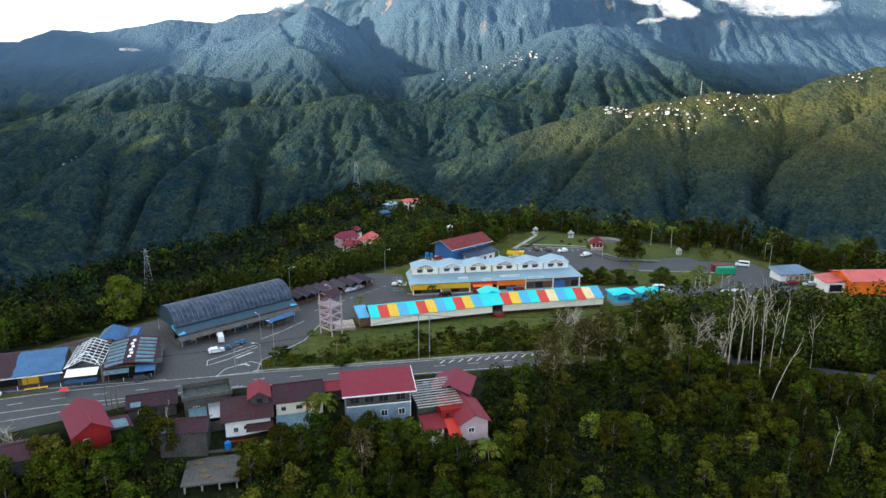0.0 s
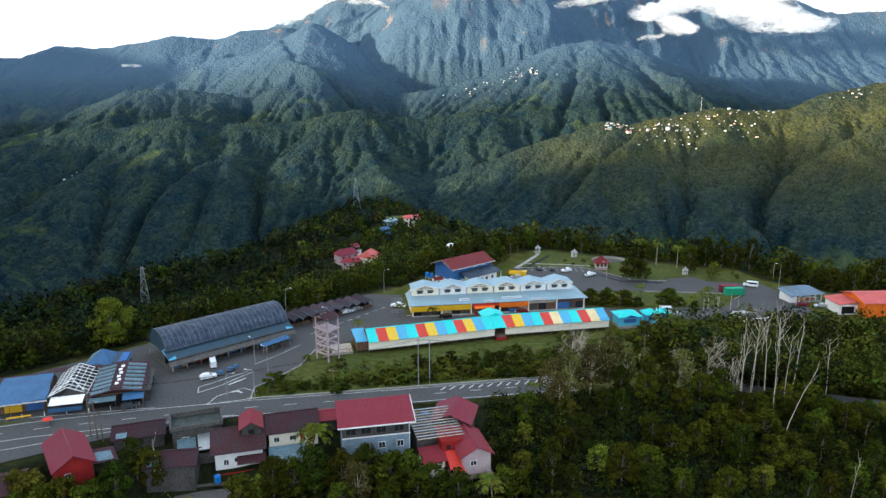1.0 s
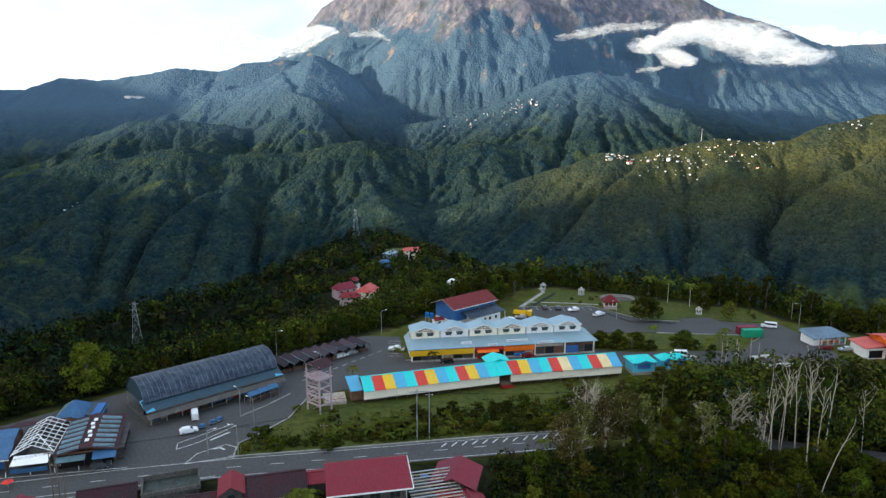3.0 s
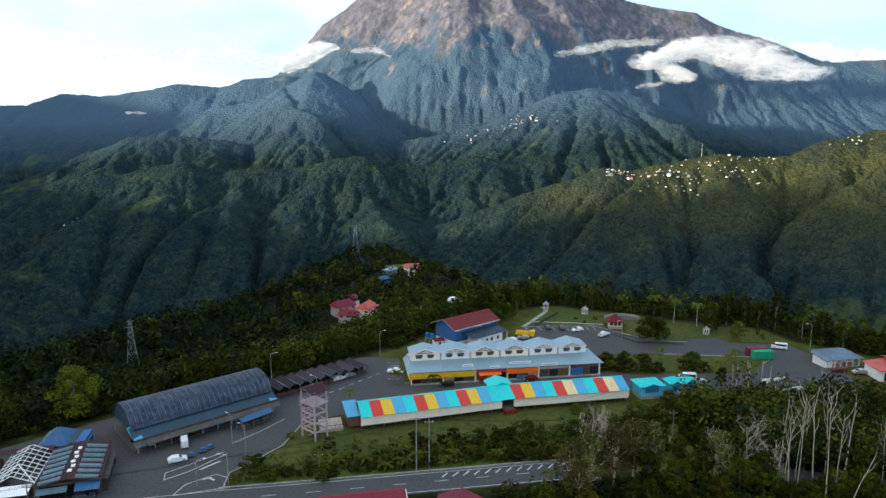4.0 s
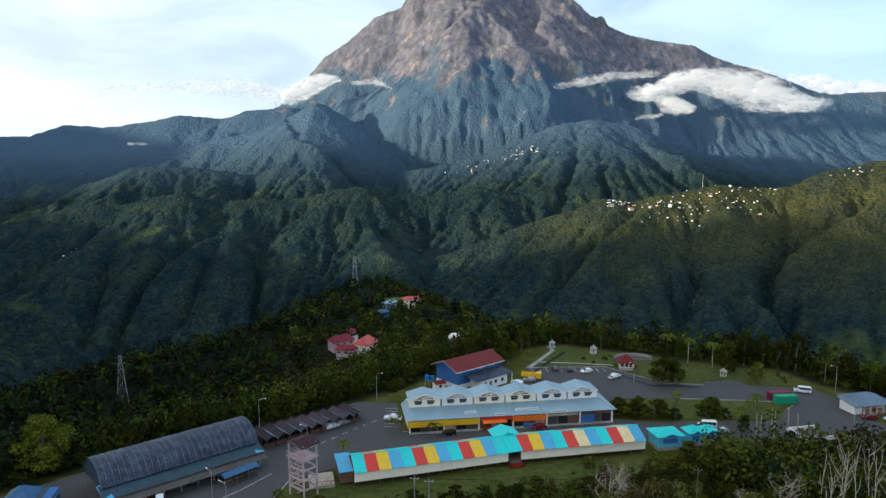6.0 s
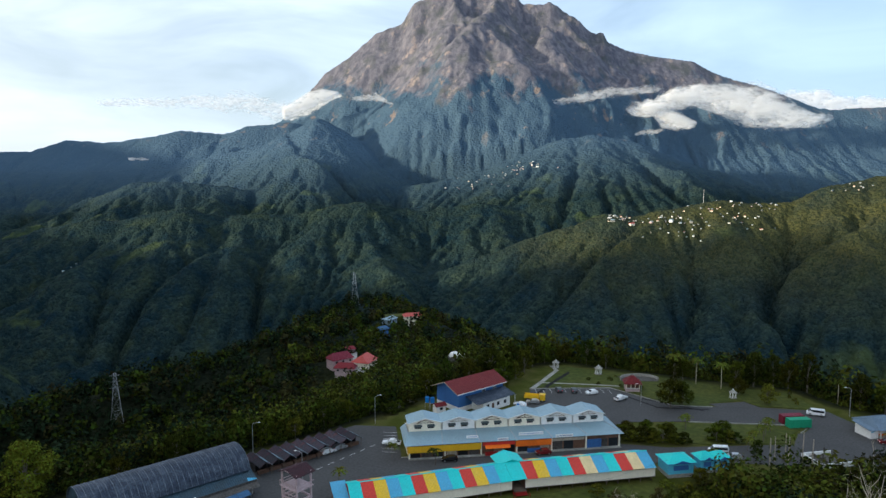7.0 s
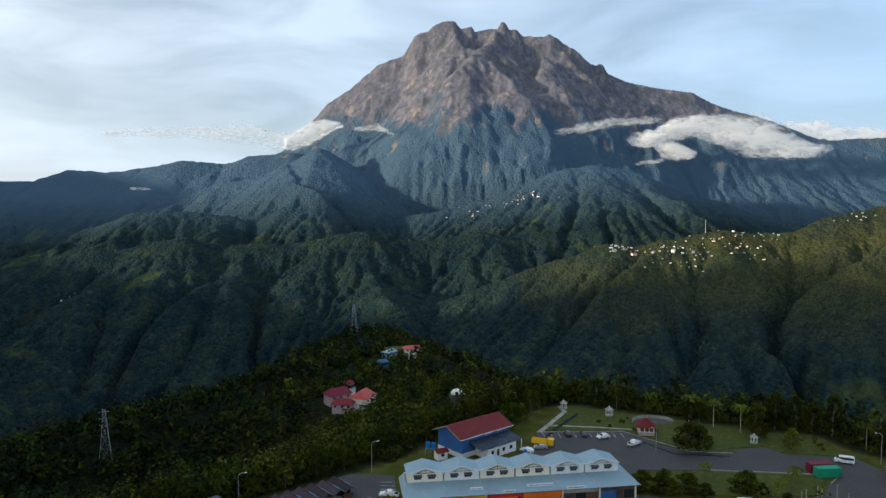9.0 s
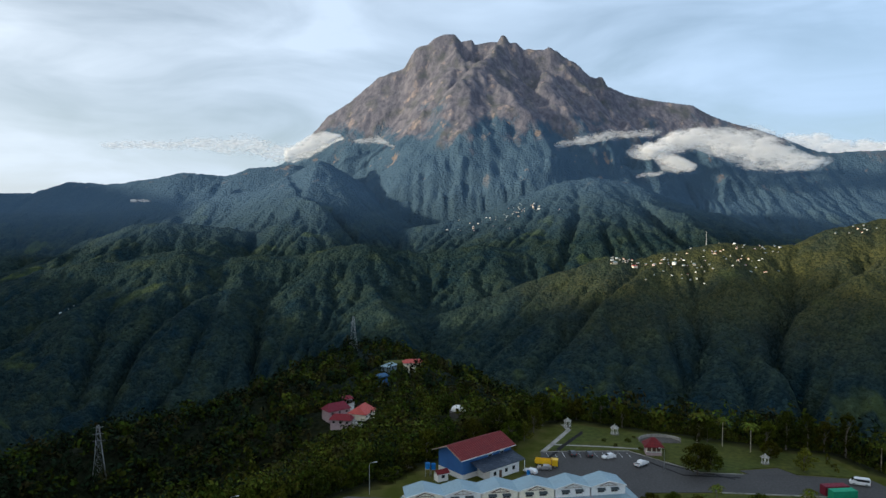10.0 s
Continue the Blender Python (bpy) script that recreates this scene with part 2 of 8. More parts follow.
LEAF = leaf_material("foliage", (0.042, 0.051, 0.0045), island=False)
LEAF_DARK = leaf_material("dark_foliage", (0.024, 0.032, 0.0035), island=False)
LEAF_YELLOW = leaf_material("bright_foliage", (0.082, 0.090, 0.010), island=False)
LEAF_DRY = leaf_material("dry_foliage", (0.085, 0.080, 0.022), island=False)
PALM_LEAF = leaf_material("palm_frond", (0.070, 0.085, 0.012), island=False)
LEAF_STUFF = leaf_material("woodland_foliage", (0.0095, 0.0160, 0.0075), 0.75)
LEAF_STUFF_LT = leaf_material("bright_woodland_foliage", (0.024, 0.034, 0.0045), 0.6)
LEAF_ROUND = leaf_material("bright_green_foliage", (0.105, 0.125, 0.012), 0.5)
LEAF_FERN = leaf_material("fern_foliage", (0.050, 0.058, 0.0075), 0.6)
LEAF_STUFF_OL = leaf_material("olive_woodland_foliage", (0.026, 0.025, 0.008), 0.6)


def land_material():
    """Hill country: forest canopy below, granite above the tree line, clearings, and lawn where the land is kept."""
    m = bpy.data.materials.new("hill_country")
    m.use_nodes = True
    n, l = m.node_tree.nodes, m.node_tree.links
    b = n["Principled BSDF"]
    b.inputs["Roughness"].default_value = 0.9
    b.inputs["Specular IOR Level"].default_value = 0.04
    g = n.new("ShaderNodeNewGeometry")

    def tex(scale, detail=4, rough=0.55, squeeze=(1, 1, 1)):
        mp = n.new("ShaderNodeMapping")
        mp.inputs["Scale"].default_value = squeeze
        l.new(g.outputs["Position"], mp.inputs["Vector"])
        t = n.new("ShaderNodeTexNoise")
        t.inputs["Scale"].default_value, t.inputs["Detail"].default_value, t.inputs["Roughness"].default_value = scale, detail, rough
        l.new(mp.outputs[0], t.inputs["Vector"])
        return t.outputs["Fac"]

    def remap(v, a, z, c=0.0, d=1.0):
        r = n.new("ShaderNodeMapRange")
        for key, x in (("From Min", a), ("From Max", z), ("To Min", c), ("To Max", d)):
            r.inputs[key].default_value = x
        l.new(v, r.inputs["Value"])
        return r.outputs[0]

    def blend(fac, one, two):
        mx = n.new("ShaderNodeMixRGB")
        l.new(fac, mx.inputs["Fac"])
        for key, x in (("Color1", one), ("Color2", two)):
            if isinstance(x, tuple):
                mx.inputs[key].default_value = (*x, 1)
            else:
                l.new(x, mx.inputs[key])
        return mx.outputs[0]

    def calc(op, one, two):
        mm = n.new("ShaderNodeMath")
        mm.operation = op
        for k, x in enumerate((one, two)):
            if isinstance(x, (int, float)):
                mm.inputs[k].default_value = x
            else:
                l.new(x, mm.inputs[k])
        return mm.outputs[0]

    crowns = n.new("ShaderNodeTexVoronoi")
    crowns.inputs["Scale"].default_value = 0.085
    l.new(g.outputs["Position"], crowns.inputs["Vector"])
    small = n.new("ShaderNodeTexVoronoi")
    small.inputs["Scale"].default_value = 0.22
    l.new(g.outputs["Position"], small.inputs["Vector"])
    # the far canopy's greens lean blue as well, for the same distant haze
    canopy = blend(remap(tex(0.012, 6, 0.65), 0.35, 0.68), (0.010, 0.028, 0.041), (0.044, 0.066, 0.046))
    canopy = blend(remap(crowns.outputs["Color"], 0.1, 1.0, 0.0, 0.85), canopy, (0.005, 0.014, 0.018))
    canopy = blend(remap(small.outputs["Color"], 0.4, 1.0, 0.0, 0.85), canopy, (0.004, 0.012, 0.015))
    canopy = blend(remap(tex(0.009, 7, 0.7), 0.52, 0.70, 0.0, 0.32), canopy, (0.056, 0.070, 0.020))
    # clearings and plots on the far slopes
    field = calc("MULTIPLY", remap(tex(0.0065, 3, 0.5), 0.60, 0.66), remap(tex(0.0018, 2), 0.48, 0.56))
    canopy = blend(calc("MULTIPLY", field, 0.5), canopy, (0.075, 0.10, 0.03))
    sep = n.new("ShaderNodeSeparateXYZ")
    l.new(g.outputs["Position"], sep.inputs[0])
    # warm olive tint on the village ridge's upper slopes, painted in for sunlight
    ridge_sun_tint = calc("MULTIPLY", calc("MULTIPLY", remap(sep.outputs["X"], 0, 500), calc("MULTIPLY", remap(sep.outputs["Y"], 2600, 2450), remap(sep.outputs["Z"], -330, -120))), remap(tex(0.004, 4, 0.6), 0.35, 0.6, 0.2, 0.75))
    canopy = blend(ridge_sun_tint, canopy, blend(remap(small.outputs["Color"], 0.2, 0.9), (0.098, 0.090, 0.026), (0.026, 0.034, 0.012)))
    # blue tint that grows with height and distance, standing in for haze
    haze_belt = calc("ADD", calc("ADD", sep.outputs["Z"], calc("MULTIPLY", sep.outputs["Y"], 0.30)), calc("MULTIPLY", tex(0.005, 4), 90.0))
    canopy = blend(remap(haze_belt, 860, 1330, 0.0, 0.9), canopy, (0.066, 0.112, 0.168))
    # granite above the tree line, with fingers of scrub
    high = calc("ADD", sep.outputs["Z"], calc("MULTIPLY", calc("SUBTRACT", tex(0.006, 6, 0.65, (1, 1, 0.35)), 0.5), 900.0))
    rock_fac = remap(high, 455, 560)
    streaks = tex(0.03, 6, 0.7, (1, 1, 0.16))
    rock = blend(remap(streaks, 0.38, 0.68), (0.080, 0.084, 0.112), (0.19, 0.182, 0.21))
    rock = blend(remap(tex(0.01, 5, 0.6), 0.5, 0.68, 0, 0.8), rock, (0.075, 0.085, 0.085))
    rock = blend(remap(tex(0.013, 5, 0.65, (1, 1, 0.45)), 0.58, 0.68, 0.0, 0.7), rock, (0.34, 0.275, 0.245))
    scar = calc("MULTIPLY", remap(tex(0.011, 4, 0.6, (1, 1, 0.4)), 0.63, 0.68), remap(sep.outputs["Z"], 150, 330))
    canopy = blend(calc("MULTIPLY", scar, 0.65), canopy, (0.30, 0.22, 0.17))
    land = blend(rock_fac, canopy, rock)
    at = n.new("ShaderNodeAttribute")
    at.attribute_name = "kept"
    grass = blend(remap(tex(0.12, 5, 0.6), 0.4, 0.65), (0.050, 0.058, 0.009), (0.092, 0.088, 0.026))
    # near ground takes a litter colour, darkened to carry the shade under trees
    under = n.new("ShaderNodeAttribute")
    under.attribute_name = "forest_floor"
    shaded_litter = blend(remap(tex(0.35, 5, 0.7), 0.38, 0.66), (0.008, 0.012, 0.005), (0.024, 0.026, 0.011))
    land = blend(under.outputs["Fac"], land, shaded_litter)
    land = blend(at.outputs["Fac"], land, grass)
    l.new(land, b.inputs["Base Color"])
    bu = n.new("ShaderNodeBump")
    bu.inputs["Strength"].default_value, bu.inputs["Distance"].default_value = 1.0, 9.0
    lumps = calc("ADD", calc("MULTIPLY", crowns.outputs["Distance"], -0.6), calc("MULTIPLY", small.outputs["Distance"], -0.3))
    bare = calc("SUBTRACT", 1.0, calc("MULTIPLY", rock_fac, 0.7))
    l.new(calc("MULTIPLY", calc("MULTIPLY", lumps, bare), calc("SUBTRACT", 1.0, at.outputs["Fac"])), bu.inputs["Height"])
    l.new(bu.outputs[0], b.inputs["Normal"])
    return m


LAND = land_material()

# ---------------------------------------------------------------- the land
TABLE = np.random.RandomState(5).rand(256, 256)


def value_noise(x, y):
    xi, yi = np.floor(x).astype(int), np.floor(y).astype(int)
    u, v = x - xi, y - yi
    u, v = u * u * u * (u * (u * 6 - 15) + 10), v * v * v * (v * (v * 6 - 15) + 10)
    a, b = TABLE[xi & 255, yi & 255], TABLE[(xi + 1) & 255, yi & 255]
    c, d = TABLE[xi & 255, (yi + 1) & 255], TABLE[(xi + 1) & 255, (yi + 1) & 255]
    return (a + (b - a) * u) * (1 - v) + (c + (d - c) * u) * v


def fbm(x, y, octaves=4, gain=0.5):
    s, amp, tot = 0.0, 1.0, 0.0
    for k in range(octaves):
        s, tot = s + amp * (value_noise(x * 2 ** k + 17.3 * k, y * 2 ** k + 5.1 * k) * 2 - 1), tot + amp
        amp *= gain
    return s / tot


def ridged(x, y, octaves=4, gain=0.5):
    s, amp, tot = 0.0, 1.0, 0.0
    for k in range(octaves):
        r = 1 - np.abs(value_noise(x * 2 ** k + 31.7 * k, y * 2 ** k + 11.9 * k) * 2 - 1) * 1.6
        s, tot = s + amp * r, tot + amp
        amp *= gain
    return s / tot


# the level shelf on which the market stands: its outline on plan
SHELF = [(-260, 100), (-160, 112), (-96, 129), (-66, 147), (-47, 153), (-25, 155), (25, 163), (50, 166), (60, 170), (60, 178), (55, 200),
         (63, 205), (95, 211), (135, 208), (185, 204), (190, 236), (140, 247), (124, 262), (119, 278), (100, 284), (75, 297),
         (45, 311), (30, 306), (18, 287), (0, 274), (-10, 266), (-22, 252), (-32, 243), (-55, 224), (-88, 201), (-106, 182),
         (-125, 168), (-190, 152), (-270, 140)]


def shelf_distance(x, y):
    """Metres outside the shelf's outline; negative within."""
    best, inside = np.full(x.shape, 1e9), np.zeros(x.shape, bool)
    for (ax, ay), (bx, by) in zip(SHELF, SHELF[1:] + SHELF[:1]):
        dx, dy = bx - ax, by - ay
        k = np.clip(((x - ax) * dx + (y - ay) * dy) / (dx * dx + dy * dy), 0, 1)
        best = np.minimum(best, np.hypot(x - ax - k * dx, y - ay - k * dy))
        inside ^= ((ay > y) != (by > y)) & (x < ax + (y - ay) * dx / (dy if dy else 1e-9))
    return np.where(inside, -best, best)


def crest(x, y, line, slope, round_off):
    """Height of a ridge that falls away from its crest line of (x, y, z)."""
    out = np.full(x.shape, -2000.0)
    near = np.full(x.shape, 1e9)
    for (ax, ay, az), (bx, by, bz) in zip(line, line[1:]):
        dx, dy = bx - ax, by - ay
        k = np.clip(((x - ax) * dx + (y - ay) * dy) / (dx * dx + dy * dy), 0, 1)
        d = np.hypot(x - ax - k * dx, y - ay - k * dy)
        out = np.maximum(out, az + k * (bz - az) - slope * (np.sqrt(d * d + round_off ** 2) - round_off))
        near = np.minimum(near, d)
    return out, near


def line_at(y, pairs, bend=0.0):
    return [(x, y + bend * abs(x), z) for x, z in pairs]


SPINE = [(35, 290, -3), (5, 330, -14), (0, 383, -36), (-40, 470, -62), (-58, 525, -70), (-40, 620, -72), (-30, 705, -75), (-95, 850, -84),
         (-110, 950, -130), (-60, 1250, -330)]
SPUR_L = [(-60, 690, -80), (-109, 640, -72), (-166, 580, -80), (-222, 520, -80), (-259, 460, -79), (-330, 380, -92), (-430, 290, -125)]
HILL_E = line_at(2350, [(-230, -390), (-85, -316), (17, -265), (110, -228), (294, -161), (423, -123), (533, -82), (607, -95), (754, -67),
                        (901, -39), (1048, -48), (1158, -39), (1266, 7), (1426, 43), (1756, 103), (2210, 140), (3000, 160)])
HILL_D = line_at(2850, [(-2900, -520), (-2486, -463), (-1907, -267), (-1608, -176), (-1494, -153), (-1290, -141), (-1153, -107), (-1040, -95),
                        (-882, -129), (-769, -118), (-611, -122), (-430, -79), (-317, -67), (-205, -90), (-70, -105), (133, -71), (358, -116)])
HILL_C = line_at(3500, [(-800, -150), (-475, -91), (-252, -35), (25, 7), (218, 63), (411, 132), (604, 206), (714, 220), (852, 201), (1018, 132),
                        (1296, 50), (1490, -19), (1823, -73), (2400, -90)])
HILL_C2 = line_at(3300, [(-2882, -443), (-2080, -242), (-1813, -149), (-1627, -70), (-1415, 1), (-1284, 3), (-1022, -17), (-761, -69)])
RIDGE_M = line_at(3900, [(-4000, 40), (-3075, 51), (-2453, 43), (-1986, 43), (-1520, 66), (-1209, 137), (-960, 199), (-700, 330)])
RIDGE_F = line_at(4300, [(-5200, 120), (-3735, 141), (-3047, 166), (-2704, 159), (-2498, 160), (-2273, 228), (-2051, 211), (-1777, 245), (-1571, 283),
                         (-1332, 263), (-1161, 311), (-922, 331)])
KNOLL_A = [(-84, 522, -59.8), (-52, 506, -59.2)]
KNOLL_B = [(-58, 690, -71), (-28, 703, -70)]
KNOLL_C = [(-6, 385, -21), (8, 385, -21)]
# unseen ridge, added west of the valley to keep low sun off the shelf
SHADE_RIDGE_W = [(-620, -700, 190), (-760, -200, 195), (-880, 300, 205), (-1200, 800, 300), (-1560, 1250, 300), (-1700, 1410, 185), (-1800, 1520, 115), (-1960, 1700, 90), (-2380, 2200, 45),
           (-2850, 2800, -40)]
# a second unseen ridge, added beyond it to shade the far valley
SHADE_RIDGE_N = [(-2950, 2850, 120), (-3400, 3150, 480), (-4200, 3900, 620)]
MASSIF = [(-5200, 60), (-3000, 80), (-1700, 130), (-1134, 320), (-1060, 358), (-894, 516), (-765, 660), (-619, 754), (-437, 907), (-274,
          968), (-202, 1089), (-166, 1110), (-122, 1117), (-83, 1156), (-21, 1181), (50, 1181), (87, 1135), (141, 1145), (159, 1153), (177, 1114),
          (231, 1121), (285, 1135), (321, 1131), (346, 1174), (374, 1167), (396, 1128), (436, 1128), (483, 1089), (609, 1082), (652, 1099), (699,
          1075), (753, 1032), (826, 996), (898, 925), (942, 904), (992, 914), (1022, 854), (1153, 797), (1334, 761), (1569, 732), (1696, 664), (1878,
          603), (1987, 581), (2151, 524), (2380, 440), (2461, 432), (2815, 450), (3654, 397), (5200, 300)]


def spurs_of(line, seed, every, length, fall):
    """Side ridges that leave a crest and run down towards the near valley, forking and bending on the way."""
    rnd, out, walked = random.Random(seed), [], every * 0.5
    for (ax, ay, az), (bx, by, bz) in zip(line, line[1:]):
        run = math.hypot(bx - ax, by - ay)
        while walked < run:
            k = walked / run
            heads = [(ax + k * (bx - ax), ay + k * (by - ay), az + k * (bz - az) - 4, -90 + rnd.uniform(-38, 38), length * rnd.uniform(0.6, 1.2), 0)]
            while heads:
                px, py, pz, way, left, depth = heads.pop()
                path, step = [(px, py, pz)], length / 7
                while left > 0:
                    way += rnd.uniform(-24, 24)
                    way = max(-160, min(-20, way))
                    px, py = px + step * math.cos(radians(way)), py + step * math.sin(radians(way))
                    pz -= step * fall * rnd.uniform(0.35, 1.6)
                    path.append((px, py, pz))
                    left -= step
                    if depth < 2 and rnd.random() < 0.34:
                        heads.append((px, py, pz - 3, way + rnd.choice((-58, 58)), left * 0.6, depth + 1))
                out.append(path)
            walked += every * rnd.uniform(0.6, 1.4)
        walked -= run
    return out


LOWER_ROAD = [(45, 171.8, -0.3), (66, 172.5, -2), (92, 171.5, -4.5), (130, 168, -8), (190, 160, -14)]


def near_land(x, y):
    d = shelf_distance(x, y)
    out = np.maximum(d, 0)
    steep = np.where(y < 190, 0.37, 0.62)
    z = -0.12 - steep * (np.sqrt(out * out + 16) - 4)
    rough = np.clip(out / 25, 0, 1)
    z = z + rough * (fbm(x / 38, y / 38, 3) * 5)
    # the bank that carries the lower road
    near = crest(x, y, LOWER_ROAD, 0.5, 5)[1]
    bench = np.interp(x, [p[0] for p in LOWER_ROAD], [p[2] for p in LOWER_ROAD]) - 0.2 - 0.55 * np.maximum(near - 5, 0)
    z = np.where((d > 0) & (near < 60), np.where(near < 5, bench, np.maximum(z, bench)), z)
    return np.maximum(z, -560), d


RIBS = spurs_of([(x, 4590, z - 40) for x, z in MASSIF if -1000 < x < 2500][::2], 44, 270, 640, 1.0)
SPURS = (spurs_of(HILL_E, 3, 330, 620, 0.36) + spurs_of(HILL_D, 8, 270, 640, 0.34) + spurs_of(HILL_C, 12, 330, 560, 0.34)
         + spurs_of(HILL_C2, 21, 300, 420, 0.40) + spurs_of(RIDGE_M, 25, 420, 520, 0.36) + spurs_of(RIDGE_F, 30, 420, 380, 0.40))


def hull(x, y):
    """The hill country before water cut it: crests, buttresses and the massif."""
    far = -690.0 + 110 * ridged(x / 900 + 1.7, y / 900, 4)
    warp_x, warp_y = x + 120 * fbm(x / 520, y / 520, 3), y + 120 * fbm(x / 520 + 40, y / 520, 3)
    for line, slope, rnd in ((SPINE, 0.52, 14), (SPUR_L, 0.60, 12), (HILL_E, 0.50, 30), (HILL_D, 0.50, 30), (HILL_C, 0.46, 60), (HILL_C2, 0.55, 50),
                             (RIDGE_M, 0.60, 40), (RIDGE_F, 0.60, 40), (SHADE_RIDGE_W, 1.05, 30), (SHADE_RIDGE_N, 0.9, 30), (KNOLL_A, 0.5, 14), (KNOLL_B, 0.5, 14), (KNOLL_C, 0.6, 8)):
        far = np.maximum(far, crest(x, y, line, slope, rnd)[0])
    for path in SPURS:
        px, py = [p[0] for p in path], [p[1] for p in path]
        m = (x > min(px) - 420) & (x < max(px) + 420) & (y > min(py) - 420) & (y < max(py) + 420)
        if m.any():
            h, near = crest(warp_x[m] * 0.35 + x[m] * 0.65, warp_y[m] * 0.35 + y[m] * 0.65, path, 0.62, 14)
            far[m] = np.maximum(far[m], h)
    # the massif: steep bare walls above, long wooded ribs below
    top = np.interp(x, [p[0] for p in MASSIF], [p[1] for p in MASSIF])
    ahead = 4600 - y
    u = np.clip(ahead / 1150, 0, 1)
    base = -150.0
    wall = base + (top - base) * (1 - u) ** 1.7
    wx = x + 210 * fbm(x / 420, y / 420, 4) + 0.25 * ahead * fbm(x / 900, x * 0 + 2, 2)
    ribs = ridged(wx / 430, y / 800, 5, 0.42) - 0.40
    fine = ridged(wx / 110 + 9, y / 170, 5, 0.55) - 0.45
    wall = wall + (ribs * 90 * np.clip(u * 6, 0, 1) * (1 - u) ** 0.5 + fine * 22 * np.clip(u * 5, 0, 1)) * np.clip((top - base) / 900, 0.15, 1)
    for path in RIBS:
        px, py = [p[0] for p in path], [p[1] for p in path]
        m = (x > min(px) - 500) & (x < max(px) + 500) & (y > min(py) - 500) & (ahead > 20)
        if m.any():
            h, near = crest(wx[m] * 0.3 + x[m] * 0.7, y[m] + 40 * fbm(x[m] / 130, y[m] / 130, 3), path, 1.15, 18)
            wall[m] = np.maximum(wall[m], np.minimum(h + fine[m] * 26, top[m] - 25 - 0.12 * ahead[m]))
    wall = np.where(ahead < 0, top + ahead * 1.2, wall)
    return np.maximum(far, np.where(ahead < 1150, wall, -900))


GRID_X, GRID_Y, CELL = -3400.0, 1000.0, 12.0


def erode(steps=12, strength=0.088):
    """Running water on a grid of cells: each cell drains to its lowest neighbour and is cut down by the flow that gathers
    in it. Gives the metres by which gullies and valleys lie below the hull."""
    nx, ny = 551, 312
    X, Y = np.meshgrid(GRID_X + CELL * np.arange(nx), GRID_Y + CELL * np.arange(ny), indexing="ij")
    start = hull(X.ravel(), Y.ravel()).reshape(nx, ny)
    h = start + 26 * fbm(X / 330, Y / 330, 3, 0.5) + 11 * fbm(X / 120, Y / 120, 3, 0.6) + np.random.RandomState(6).rand(nx, ny) * 3
    index = np.arange(nx * ny).reshape(nx, ny)
    for _ in range(steps):
        best, to = np.zeros((nx, ny)), index.copy()
        for dx in (-1, 0, 1):
            for dy in (-1, 0, 1):
                if dx or dy:
                    a = (slice(max(0, -dx), nx - max(0, dx)), slice(max(0, -dy), ny - max(0, dy)))
                    b = (slice(max(0, dx), nx - max(0, -dx)), slice(max(0, dy), ny - max(0, -dy)))
                    fall = (h[a] - h[b]) / math.hypot(dx, dy)
                    more = fall > best[a]
                    best[a] = np.where(more, fall, best[a])
                    to[a] = np.where(more, index[b], to[a])
        order = np.argsort(h, axis=None).tolist()
        down, area, z = to.ravel().tolist(), [CELL * CELL] * (nx * ny), h.ravel().tolist()
        for i in reversed(order):
            if down[i] != i:
                area[down[i]] += area[i]
        cut = (strength * np.minimum(np.array(area), 6e5) ** 0.45 / CELL).tolist()
        for i in order:
            k = down[i]
            if k != i:
                z[i] = (z[i] + cut[i] * z[k]) / (1 + cut[i])
        h = np.array(z).reshape(nx, ny)
        # loose banks slide: a little smoothing
        p = np.pad(h, 1, mode="edge")
        h = 0.88 * h + 0.03 * (p[2:, 1:-1] + p[:-2, 1:-1] + p[1:-1, 2:] + p[1:-1, :-2])
    fade = np.clip((Y - 1060) / 250, 0, 1) * np.clip((X - GRID_X) / 200, 0, 1) * np.clip((GRID_X + CELL * (nx - 1) - X) / 200, 0, 1)
    fade = fade * np.clip((4600 - Y) / 130, 0, 1)
    # crests keep their line
    for line in (HILL_E, HILL_D, HILL_C, HILL_C2, RIDGE_M, RIDGE_F):
        near = crest(X.ravel(), Y.ravel(), line, 0.5, 30)[1].reshape(nx, ny)
        high = start > np.interp(X, [p[0] for p in line], [p[2] for p in line]) - 60
        fade = np.where(high, fade * np.clip(near / 110, 0.12, 1), fade)
    # hard granite gives way less than the wooded slopes
    fade = fade * (1 - 0.88 * np.clip((start - 20) / 260, 0, 1))
    fade = fade * (1 - 0.7 * np.clip((Y - 3480) / 220, 0, 1) * np.clip((start + 120) / 150, 0, 1))
    return (h - start) * fade


CUT = erode()


def gullies(x, y):
    """Metres that water has taken away at arrays of x and y."""
    u, v = (x - GRID_X) / CELL, (y - GRID_Y) / CELL
    inside = (u > 0) & (v > 0) & (u < CUT.shape[0] - 1) & (v < CUT.shape[1] - 1)
    u, v = np.clip(u, 0, CUT.shape[0] - 1.001), np.clip(v, 0, CUT.shape[1] - 1.001)
    i, j = u.astype(int), v.astype(int)
    f, g = u - i, v - j
    d = (CUT[i, j] * (1 - f) + CUT[i + 1, j] * f) * (1 - g) + (CUT[i, j + 1] * (1 - f) + CUT[i + 1, j + 1] * f) * g
    return np.where(inside, d, 0.0)


